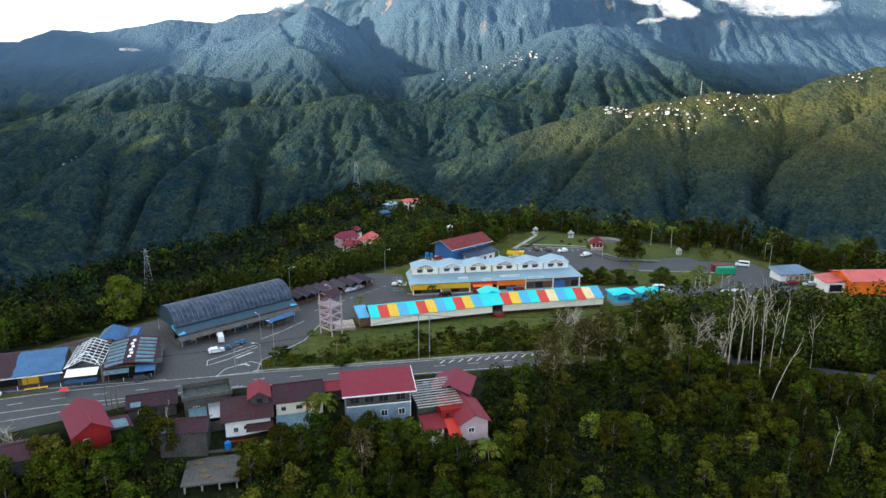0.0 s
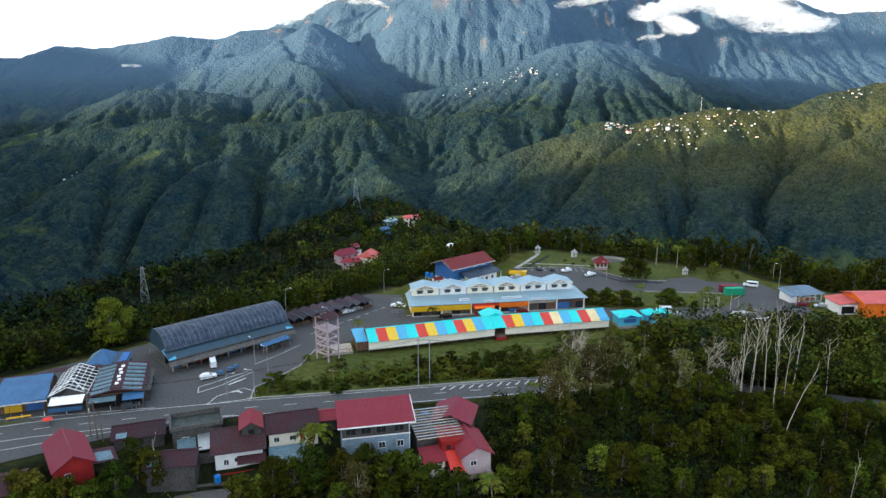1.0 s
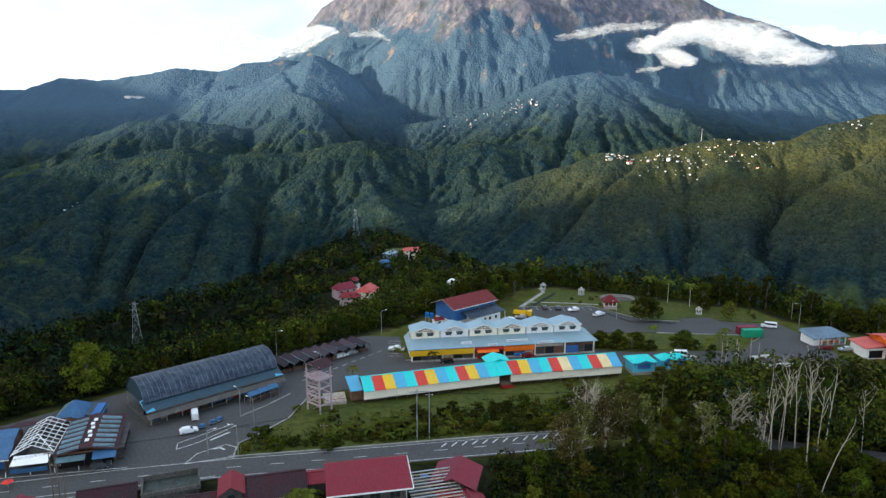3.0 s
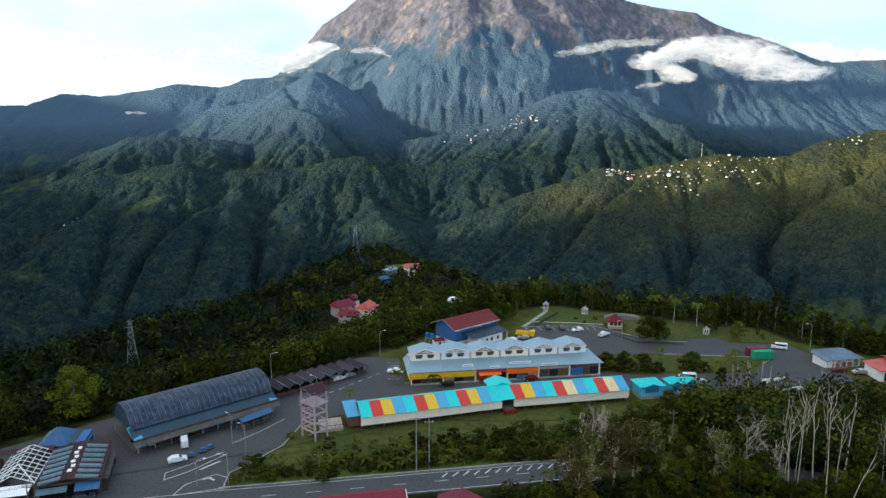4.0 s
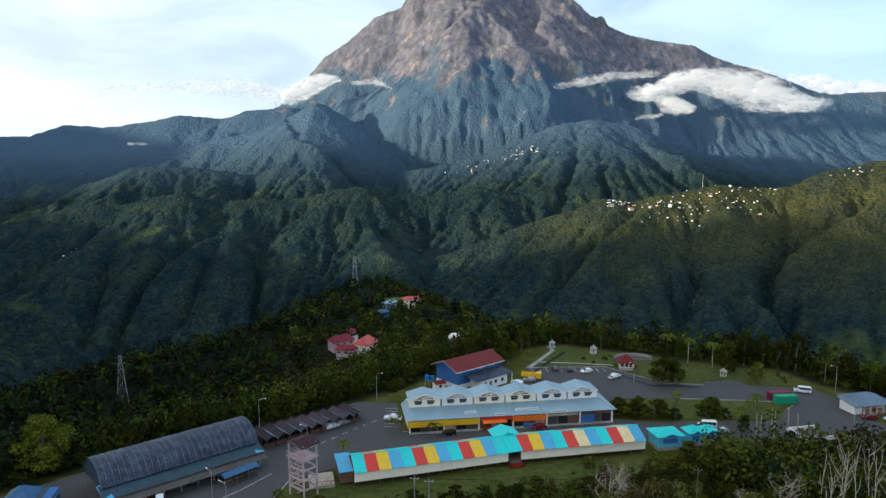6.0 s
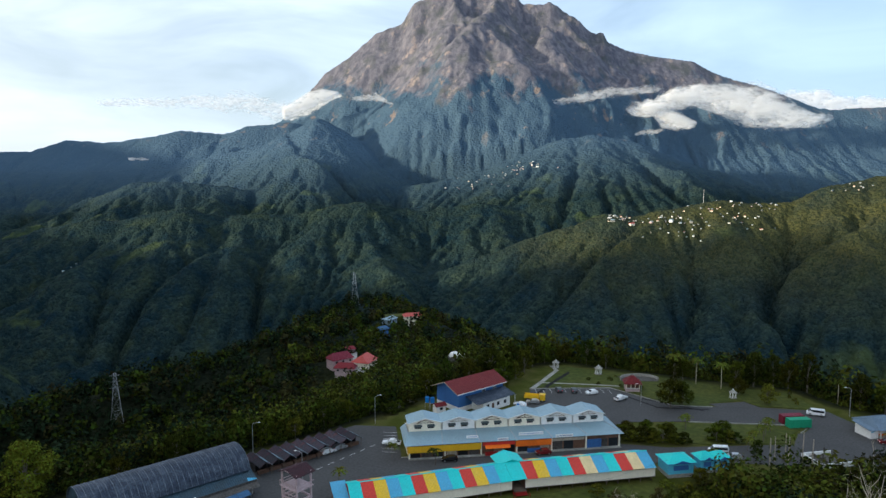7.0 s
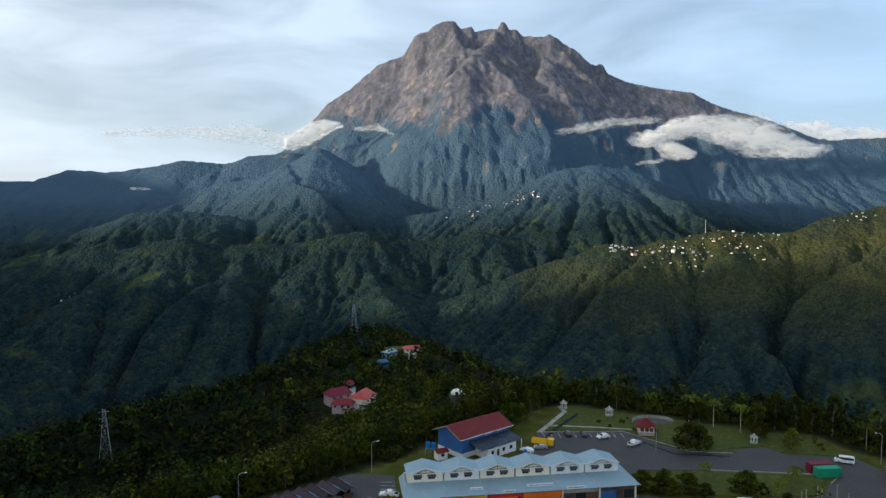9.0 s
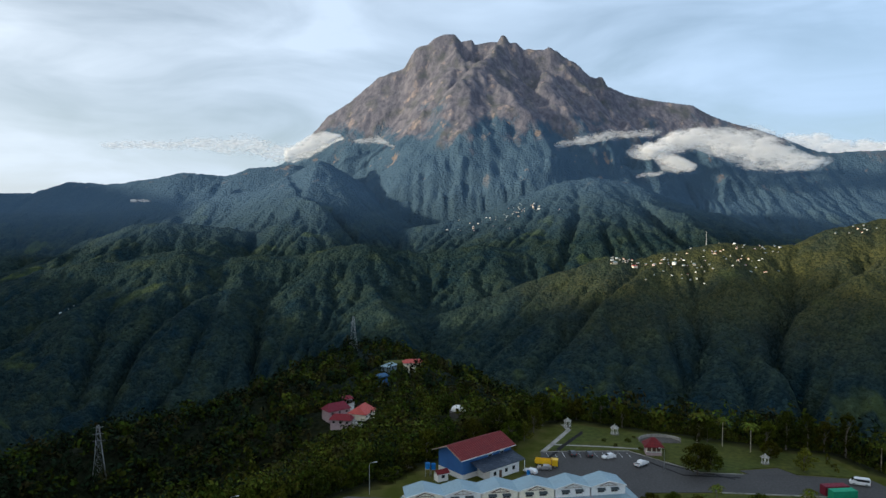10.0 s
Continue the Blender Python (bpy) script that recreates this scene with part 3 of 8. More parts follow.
def land(x, y):
    """Height of the ground at arrays of x and y."""
    z, d = near_land(x, y)
    far = hull(x, y) + gullies(x, y)
    trees = np.clip((np.hypot(x, y) - 380) / 300, 0, 1)
    far = far + trees * (fbm(x / 13, y / 13, 2) * 3.5 + fbm(x / 30, y / 30, 2) * 4 + fbm(x / 70, y / 70, 2) * 4) * np.where(far > 620, 0.4, 1.0)
    return np.where(d < 0, z, np.maximum(z, far)), d


def height_at(x, y):
    z, d = land(np.array([float(x)]), np.array([float(y)]))
    return float(z[0])


def build_land():
    azi = np.concatenate([np.radians(np.arange(-178, -38.5, 6.0)), np.radians(np.arange(-38, 38.01, 0.15)), np.radians(np.arange(43, 179, 6.0))])
    rad = np.concatenate([np.linspace(4, 70, 10, endpoint=False), np.linspace(70, 330, 80, endpoint=False), np.linspace(330, 1500, 90, endpoint=False),
                          np.linspace(1500, 2100, 60, endpoint=False), np.linspace(2100, 5420, 415), [5900, 6500]])
    R, A = np.meshgrid(rad, azi)
    X, Y = R * np.sin(A), 20 + R * np.cos(A)
    Z, d = land(X.ravel(), Y.ravel())
    co = np.stack([X.ravel(), Y.ravel(), Z], 1)
    na, nr = len(azi), len(rad)
    i = np.arange(na)[:, None] * nr + np.arange(nr - 1)[None, :]
    j = ((np.arange(na) + 1) % na)[:, None] * nr + np.arange(nr - 1)[None, :]
    quads = np.stack([i, i + 1, j + 1, j], -1).reshape(-1, 4)[:, ::-1]
    me = bpy.data.meshes.new("ground")
    me.vertices.add(len(co))
    me.vertices.foreach_set("co", co.ravel())
    me.loops.add(quads.size)
    me.loops.foreach_set("vertex_index", quads.ravel())
    me.polygons.add(len(quads))
    me.polygons.foreach_set("loop_start", np.arange(0, quads.size, 4))
    me.polygons.foreach_set("loop_total", np.full(len(quads), 4))
    me.polygons.foreach_set("use_smooth", np.ones(len(quads), bool))
    me.update(calc_edges=True)
    kept = me.attributes.new("kept", "FLOAT", "POINT")
    kept.data.foreach_set("value", np.clip(-d / 3, 0, 1).astype(np.float32))
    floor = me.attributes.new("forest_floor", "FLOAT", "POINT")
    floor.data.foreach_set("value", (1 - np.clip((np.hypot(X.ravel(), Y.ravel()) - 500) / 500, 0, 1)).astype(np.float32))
    me.materials.append(LAND)
    ob = new("ground", me)
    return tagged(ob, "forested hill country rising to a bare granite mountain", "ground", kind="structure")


ground = build_land()

# ---------------------------------------------------------------- building tools
def thing(name, m, label, category, group="", kind=""):
    ob = new(name)
    ob.empty_display_size = 0.5
    ob.matrix_basis = m
    return tagged(ob, label, category, group, kind)


def part(name, bm, mat, parent=None, label="", smooth=False):
    me = bpy.data.meshes.new(name)
    bm.to_mesh(me)
    bm.free()
    me.materials.append(mat)
    if smooth:
        me.polygons.foreach_set("use_smooth", np.ones(len(me.polygons), bool))
    ob = new(name, me)
    if parent is not None:
        ob.parent = parent
    if label:
        ob["label"] = label
    return ob


def same(name, ob, m, parent):
    """One more part on the same mesh."""
    o = new(name, ob.data)
    o.parent = parent
    o.matrix_basis = m
    return o


def box(x0, y0, z0, x1, y1, z1, bm=None):
    bm = bm or bmesh.new()
    v = [bm.verts.new(p) for p in ((x0, y0, z0), (x1, y0, z0), (x1, y1, z0), (x0, y1, z0), (x0, y0, z1), (x1, y0, z1), (x1, y1, z1), (x0, y1, z1))]
    for f in ((3, 2, 1, 0), (4, 5, 6, 7), (0, 1, 5, 4), (1, 2, 6, 5), (2, 3, 7, 6), (3, 0, 4, 7)):
        bm.faces.new([v[i] for i in f])
    return bm


def boxes(*rows):
    bm = bmesh.new()
    for r in rows:
        box(*r, bm=bm)
    return bm


def prism(outline, y0, y1, bm=None):
    """An outline of (x, z), anticlockwise as seen from -y, pulled from y0 to y1."""
    bm = bm or bmesh.new()
    a = [bm.verts.new((x, y0, z)) for x, z in outline]
    b = [bm.verts.new((x, y1, z)) for x, z in outline]
    bm.faces.new(a)
    bm.faces.new(b[::-1])
    for i in range(len(a)):
        j = (i + 1) % len(a)
        bm.faces.new((a[j], a[i], b[i], b[j]))
    return bm


def prism_x(outline, x0, x1, bm=None):
    """An outline of (y, z) pulled along x."""
    bm = prism([(y, z) for y, z in outline], 0, 1) if bm is None else bm
    for v in bm.verts:
        y, k, z = v.co
        v.co = (x0 + k * (x1 - x0), y, z)
    bmesh.ops.recalc_face_normals(bm, faces=bm.faces)
    return bm


def slab(corners, thick, bm=None):
    """A sheet through four corners, that thick downwards."""
    bm = bm or bmesh.new()
    up = [bm.verts.new(c) for c in corners]
    dn = [bm.verts.new((c[0], c[1], c[2] - thick)) for c in corners]
    bm.faces.new(up)
    bm.faces.new(dn[::-1])
    for i in range(len(up)):
        j = (i + 1) % len(up)
        bm.faces.new((up[i], dn[i], dn[j], up[j]))
    bmesh.ops.recalc_face_normals(bm, faces=bm.faces)
    return bm


def rod(p, q, r0, r1=None, sides=6, bm=None):
    bm = bm or bmesh.new()
    p, q = Vector(p), Vector(q)
    m = (q - p).to_track_quat("Z", "Y").to_matrix()
    r1 = r0 if r1 is None else r1
    rings = []
    for c, r in ((p, r0), (q, r1)):
        rings.append([bm.verts.new(c + m @ Vector((r * math.cos(k * math.tau / sides), r * math.sin(k * math.tau / sides), 0))) for k in range(sides)])
    for k in range(sides):
        j = (k + 1) % sides
        bm.faces.new((rings[0][k], rings[0][j], rings[1][j], rings[1][k]))
    bm.faces.new(rings[0][::-1])
    bm.faces.new(rings[1])
    return bm


def tube(points, radii, sides=7, bm=None):
    """One continuous round stem through the points."""
    bm = bm or bmesh.new()
    pts, last = [Vector(p) for p in points], None
    for k, (p, r) in enumerate(zip(pts, radii)):
        m = (pts[min(k + 1, len(pts) - 1)] - pts[max(k - 1, 0)]).to_track_quat("Z", "Y").to_matrix()
        ring = [bm.verts.new(p + m @ Vector((r * math.cos(q * math.tau / sides), r * math.sin(q * math.tau / sides), 0))) for q in range(sides)]
        if last:
            for q in range(sides):
                bm.faces.new((last[q], last[(q + 1) % sides], ring[(q + 1) % sides], ring[q]))
        else:
            bm.faces.new(ring[::-1])
        last = ring
    bm.faces.new(last)
    return bm


def sheet(points, z=0.0, thick=0.12):
    """A flat paved area with that outline on plan."""
    bm = bmesh.new()
    up = [bm.verts.new((x, y, z)) for x, y in points]
    dn = [bm.verts.new((x, y, z - thick)) for x, y in points]
    top = bm.faces.new(up)
    for i in range(len(up)):
        j = (i + 1) % len(up)
        bm.faces.new((up[i], dn[i], dn[j], up[j]))
    bmesh.ops.recalc_face_normals(bm, faces=bm.faces)
    bmesh.ops.triangulate(bm, faces=[f for f in bm.faces if len(f.verts) > 4])
    return bm


def strip(points, width, z=0.0, thick=0.1):
    """A band of that width along a line on plan."""
    bm = bmesh.new()
    left, right = [], []
    pts = [Vector((*p[:2], 0)) for p in points]
    zs = [(p[2] if len(p) > 2 else 0) + z for p in points]
    for i, p in enumerate(pts):
        d = (pts[min(i + 1, len(pts) - 1)] - pts[max(i - 1, 0)]).normalized()
        n = Vector((-d.y, d.x, 0)) * width / 2
        left.append([bm.verts.new((p.x + n.x, p.y + n.y, zs[i])), bm.verts.new((p.x + n.x, p.y + n.y, zs[i] - thick))])
        right.append([bm.verts.new((p.x - n.x, p.y - n.y, zs[i])), bm.verts.new((p.x - n.x, p.y - n.y, zs[i] - thick))])
    for i in range(len(pts) - 1):
        a, b, c, d = left[i], right[i], right[i + 1], left[i + 1]
        bm.faces.new((a[0], b[0], c[0], d[0]))
        bm.faces.new((a[1], a[0], d[0], d[1]))
        bm.faces.new((b[0], b[1], c[1], c[0]))
    for e in (0, -1):
        bm.faces.new((left[e][0], left[e][1], right[e][1], right[e][0]))
    bmesh.ops.recalc_face_normals(bm, faces=bm.faces)
    return bm


def frame_on(a, b, z=0.0):
    """The pose of a building whose front runs from a to b on plan: x along the front, y into the building. And its length."""
    dx, dy = b[0] - a[0], b[1] - a[1]
    return pose(a[0], a[1], z, 0, 0, math.degrees(math.atan2(dy, dx))), math.hypot(dx, dy)

# ---------------------------------------------------------------- roads and paving
def structure(name, bm, mat, label, category):
    return tagged(part(name, bm, mat), label, category, kind="structure")


structure("pavement", sheet([(-112, 148), (-112, 172), (-86, 197), (-52, 222), (-27, 244), (-15, 243), (-12, 221.5), (47.5, 230.5), (60, 228), (75, 229),
                             (95, 230), (100, 238), (122, 238), (122, 216), (95, 216), (75, 218), (62, 219), (48, 217.5), (-23, 201), (-36, 194),
                             (-38.5, 181), (-44, 172), (-47, 168), (-46.5, 160), (-68, 155)], 0.0),
          ASPHALT, "worn grey asphalt forecourt and drive round the market", "pavement")
structure("car_park", sheet([(20, 250), (20, 258), (27, 268), (28.5, 278), (56, 279), (72, 261), (100, 259.5), (118, 256), (123, 236), (100, 236),
                             (107, 244), (72, 247.5), (52, 247), (50, 234), (46, 250)], 0.006),
          ASPHALT, "grey asphalt car park behind the shops", "pavement")
structure("side_road", sheet([(86, 259.6), (84, 263), (96, 265), (99, 259.4)], 0.03), ASPHALT, "asphalt parking bay beside the lawn", "pavement")
ROAD = [(-300, 76), (-200, 110), (-150, 126), (-112, 139.5), (-90, 147), (-66, 153), (-47, 157), (-25, 160.6), (0, 165), (23, 169), (45, 171.8, -0.3), (66, 172.5, -2),
        (92, 171.5, -4.5), (130, 168, -8), (190, 160, -14)]
structure("road", strip(ROAD, 8.6, 0.012), ASPHALT, "two-lane asphalt hill road below the market", "road")

structure("road_widening", sheet([(-250, 84), (-160, 112), (-96, 129.3), (-66, 146.8), (-47, 152.8), (-25, 155.3), (-25, 158), (-47, 155), (-66, 151), (-112, 138), (-160, 122), (-250, 92)], 0.008), ASPHALT,
          "extra asphalt lane beside the hill road", "road")


def offset_line(points, off):
    out = []
    for i, p in enumerate(points):
        a, b = Vector(points[max(i - 1, 0)][:2]), Vector(points[min(i + 1, len(points) - 1)][:2])
        d = (b - a).normalized()
        out.append((p[0] - d.y * off, p[1] + d.x * off, p[2] if len(p) > 2 else 0.0))
    return out


def along(points, step):
    """Points every step metres along a line."""
    out, carry = [], 0.0
    for p, q in zip(points, points[1:]):
        p, q = Vector((*p[:2], p[2] if len(p) > 2 else 0)), Vector((*q[:2], q[2] if len(q) > 2 else 0))
        n = (q - p).length
        d = carry
        while d < n:
            out.append(tuple(p.lerp(q, d / n)))
            d += step
        carry = d - n
    return out


for off, w in ((3.7, 0.16), (-3.7, 0.16)):
    structure("edge_line", strip(offset_line(ROAD[1:11], off), w, 0.02, 0.004), PAINT_W, "worn white edge line on the asphalt road", "road marking")
dots = along(ROAD[2:11], 3.0)
for a, b in zip(dots[::3], dots[1::3]):
    structure("lane_dash", strip([a, b], 0.15, 0.02, 0.004), PAINT_W, "short white dash along the road's middle", "road marking")
# chevron bars beside the road below the bank
for k, p in enumerate(along(ROAD[8:11], 2.4)):
    if k < 16:
        structure("hatch_bar", strip([(p[0] - 0.8, p[1] + 1.3), (p[0] + 0.5, p[1] + 3.2)], 0.3, 0.021, 0.004), PAINT_W,
                  "white hatching bar beside the road", "road marking")
# painted nose of the junction, its arrow, and bay lines
for line in ([(-60.5, 165), (-61.3, 168), (-58.2, 171), (-51.5, 178)], [(-60.5, 165), (-56.5, 168.6), (-50.6, 177)],
             [(-56.2, 158.6), (-55.2, 163), (-50, 167.5), (-46, 165.5)], [(-56.2, 158.6), (-47, 161.6)], [(-112, 149), (-90, 153), (-68, 157)]):
    structure("lane_line", strip(line, 0.2, 0.026, 0.004), PAINT_W, "white painted line at the road junction", "road marking")
for a, b in (((-54.3, 169.5), (-51, 173.5)), ((-52.2, 165.2), (-50.6, 166.2)), ((-50.9, 165.8), (-49.6, 165.0))):
    structure("painted_arrow", strip([a, b], 0.5, 0.026, 0.004), PAINT_W, "white turning arrow painted on asphalt", "road marking")
for k in range(9):
    f = k / 8
    x, y = -40 + 19 * f, 205 + 23 * f
    structure("lane_dash", strip([(x, y), (x + 1.3, y + 1.55)], 0.16, 0.026, 0.004), PAINT_W, "short white dash on the forecourt", "road marking")
for k in range(11):
    x, y = 30 + 2.5 * k, 277.6
    structure("bay_line", strip([(x, y), (x + 0.3, y - 4.2)], 0.13, 0.03, 0.004), PAINT_W, "white parking bay line", "road marking")
for k in range(7):
    x, y = -13.4 - 0.15 * k, 224.5 + 2.3 * k
    structure("bay_line", strip([(x, y), (x - 4.0, y + 0.3)], 0.13, 0.026, 0.004), PAINT_W, "white parking bay line", "road marking")

for name, line, w in (("kerb", [(-46.6, 160.8), (-47.3, 168), (-44.2, 172), (-38.7, 181), (-36.2, 193.8)], 0.3),
                      ("kerb.001", offset_line(ROAD[6:11], 4.75), 0.3),
                      ("kerb.002", [(28.3, 278.2), (56, 279.2), (72, 261.3), (84, 260)], 0.25),
                      ("kerb.003", [(-12, 221), (47.6, 230)], 0.35),
                      ("kerb.004", [(72, 247.2), (106.5, 243.8), (101, 238.3)], 0.25),
                      ("kerb.005", [(-51, 182), (-46, 188.5), (-41.5, 196)], 0.22)):
    structure("kerb", strip(line, w, 0.16, 0.28), KERB, "weathered concrete kerb beside the asphalt", "kerb")
# path up through the lawn
structure("footpath", strip([(29, 278), (33, 285), (41, 300), (40, 306)], 1.6, 0.02, 0.1), CONCRETE, "pale concrete path across the lawn", "path")
structure("footpath", strip([(33, 285), (50, 283), (60, 281)], 1.0, 0.02, 0.1), CONCRETE, "pale concrete path across the lawn", "path")
structure("drain", strip([(34, 280.5), (45.2, 298)], 0.8, 0.03, 0.1), DARK, "dark open drain cut across the lawn", "drain")
structure("drain", strip([(64, 268), (80, 256.5)], 0.6, 0.03, 0.1), DARK, "dark open drain along the lawn", "drain")

structure("lane_line", strip([(-160, 117), (-97, 136), (-66, 148.6), (-48, 153.6)], 0.16, 0.02, 0.004), PAINT_W, "white edge line of the extra lane", "road marking")
for k in range(9):
    x = -110 + 4.6 * k
    t = tagged(part("bollard", rod((x, 149.2 + 0.21 * (x + 110), 0), (x, 149.2 + 0.21 * (x + 110), 1.0), 0.09, 0.07, 8), WHITE), "short white post along the forecourt edge", "bollard", "white posts")

# ---------------------------------------------------------------- the market place
def window(parent, x, y, z, w, h, face="y", mat=WHITE, awning=False):
    """A framed window on a front that looks to -y (or to +x with face 'x')."""
    e = new("window")
    e.empty_display_size = 0.3
    e.parent = parent
    e.matrix_basis = pose(x, y, z) if face == "y" else pose(x, y, z, 0, 0, 90)
    part("frame", boxes((-w / 2 - 0.08, -0.06, -0.08, w / 2 + 0.08, 0.02, 0), (-w / 2 - 0.08, -0.06, h, w / 2 + 0.08, 0.02, h + 0.08),
                        (-w / 2 - 0.08, -0.06, 0, -w / 2, 0.02, h), (w / 2, -0.06, 0, w / 2 + 0.08, 0.02, h), (-0.03, -0.05, 0, 0.03, 0.02, h)), mat, e)
    part("pane", box(-w / 2, -0.03, 0, w / 2, -0.015, h), GLASS, e)
    if awning:
        part("awning", slab([(-w / 2 - 0.25, 0, h + 0.35), (-w / 2 - 0.25, -0.8, h - 0.05), (w / 2 + 0.25, -0.8, h - 0.05), (w / 2 + 0.25, 0, h + 0.35)], 0.05),
             SLATE_DK, e)
    return e


def market_hall(a, b, colours, z=1.0):
    """A timber stall hall on posts; its roof is laid in wide sheets of changing colour."""
    m, n = frame_on(a, b, z)
    t = thing("market_hall", m, "long market hall on posts with striped coloured roof sheets", "market hall", "market halls")
    deep, eave, ridge = 9.6, 2.55, 4.5
    w = n / len(colours)
    for k, c in enumerate(colours):
        x0, x1, lift = k * w + 0.015, (k + 1) * w - 0.015, 0.03 * (k % 2)
        part("roof_sheet", slab([(x0, -0.65, eave - 0.12 + lift), (x1, -0.65, eave - 0.12 + lift), (x1, deep / 2, ridge + lift), (x0, deep / 2, ridge + lift)], 0.06), c, t)
        part("rear_roof_sheet", slab([(x1, deep + 0.6, eave - 0.1 + lift), (x0, deep + 0.6, eave - 0.1 + lift), (x0, deep / 2 + 0.01, ridge + lift), (x1, deep / 2 + 0.01, ridge + lift)], 0.06), c, t)
    part("ridge_cap", prism_x([(deep / 2 - 0.25, ridge - 0.02), (deep / 2 + 0.25, ridge - 0.02), (deep / 2, ridge + 0.12)], 0, n), CYAN, t)
    k = 0.0
    while k < n - 0.1:
        part("wall_panel", box(k + 0.02, 0, 0, min(k + w, n) - 0.02, 0.12, eave - 0.15), CREAM, t)
        k += w
    for x in (0.0, n - 0.12):
        part("end_wall", prism_x([(0.13, 0), (deep, 0), (deep, eave - 0.2), (deep / 2, ridge - 0.2), (0.13, eave - 0.2)], x, x + 0.12), CREAM if x else WALL_RED, t)
    part("floor", box(0, 0.13, -0.2, n, deep + 1.5, -0.02), WOOD, t)
    part("back_wall", box(0.13, deep - 0.1, 0, n - 0.13, deep, 1.0), CREAM, t)
    post = None
    for i in range(int(n / 2.9) + 1):
        x = min(i * 2.9 + 0.1, n - 0.1)
        if post is None:
            post = part("post", box(-0.09, 0, -2.4, 0.09, 0.18, -0.2), WOOD, t)
            post.matrix_basis = pose(x, 0.1, 0)
            rear = part("rear_post", box(-0.09, 0, -1.2, 0.09, 0.18, eave), WOOD, t)
            rear.matrix_basis = pose(x, deep + 0.05, 0)
        else:
            same("post", post, pose(x, 0.1, 0), t)
            same("rear_post", rear, pose(x, deep + 0.05, 0), t)
    return t, n


C_, R_, Y_, B_, K_ = CYAN, RED_SHEET, YELLOW_SHEET, SKYBLUE, CREAM_SHEET
market_hall((-21.0, 189.8), (15.0, 200.8), [C_, R_, Y_, B_, C_, R_, Y_, B_, C_, R_, Y_, B_, C_])
market_hall((18.2, 201.8), (50.4, 208.2), [R_, Y_, B_, C_, R_, K_, B_, C_, R_, K_, B_])
# the entrance between the two halves
m, n = frame_on((15.2, 201.0), (18.1, 201.8), 1.0)
t = thing("market_entrance", m, "dark red timber entrance with steps under a turquoise gable roof", "entrance")
part("porch_floor", box(0, -1.2, -0.25, n, 9, -0.05), WOOD, t)
part("side_wall", box(-0.1, 0, 0, 0.05, 9, 2.4), BROWN_WALL, t)
part("side_wall", box(n - 0.05, 0, 0, n + 0.1, 9, 2.4), BROWN_WALL, t)
part("recess", box(0.1, 5, 0, n - 0.1, 5.1, 2.3), BROWN_WALL, t)
part("entrance_roof", slab([(-0.3, -0.8, 2.55), (n + 0.3, -0.8, 2.55), (n + 0.3, 5.0, 4.6), (-0.3, 5.0, 4.6)], 0.07), CYAN, t)
for k in range(3):
    part("step", box(0.1, -1.2 - 0.3 * (k + 1), -0.25 - 0.18 * (k + 1), n - 0.1, -1.2 - 0.3 * k, -0.1 - 0.18 * (k + 1)), WALL_RED, t)
for x in (-0.4, n + 0.3):
    part("railing", boxes((x, -2.6, -0.9, x + 0.07, -1.1, -0.8), (x, -2.6, -0.3, x + 0.07, -1.1, -0.2), (x, -2.6, -1.8, x + 0.07, -2.5, -0.2), (x, -1.2, -1.6, x + 0.07, -1.1, 0.6)), WALL_RED, t)
part("roof_sheet", slab([(-2.0, 4.6, 3.95), (-2.0, 10.5, 3.95), (n / 2, 10.5, 5.2), (n / 2, 4.6, 5.2)], 0.07), CYAN, t)
part("roof_sheet", slab([(n / 2, 4.6, 5.2), (n / 2, 10.5, 5.2), (n + 2.0, 10.5, 3.95), (n + 2.0, 4.6, 3.95)], 0.07), CYAN, t)
part("gable", prism([(-1.7, 4.0), (n + 1.7, 4.0), (n / 2, 5.1)], 4.8, 4.9), CYAN, t)
# end bay with a flat blue roof, and the pale ramp that leads up to it
m, n = frame_on((-24.2, 190.3), (-21.3, 191.2), 1.0)
t = thing("end_kiosk", m, "small dark red kiosk with a blue lean-to roof", "kiosk")
part("wall", box(0, 0.2, -0.6, n, 7, 2.2), BROWN_WALL, t)
part("roof", slab([(-0.4, -0.6, 2.4), (n + 0.1, -0.6, 2.4), (n + 0.1, 7.6, 3.4), (-0.4, 7.6, 3.4)], 0.08), SKYBLUE, t)
part("door", box(n / 2 - 0.5, 0.1, -0.5, n / 2 + 0.5, 0.2, 1.6), BROWN_WALL, t)
m, n = frame_on((-31, 188.2), (-25.4, 189.6), 0)
t = thing("entrance_ramp", m, "pale pink concrete ramp with a low railing", "ramp")
part("slope", prism_x([(0, -0.3), (6, -0.3), (6, 0.9), (0, 0.7)], 0, n), WOOD_LT, t)
for k in range(7):
    part("rail_post", box(k * n / 6 - 0.04, 0.05, 0.6, k * n / 6 + 0.04, 0.13, 1.5), WALL_RED, t)
part("handrail", box(0, 0.03, 1.5, n, 0.15, 1.58), WALL_RED, t)


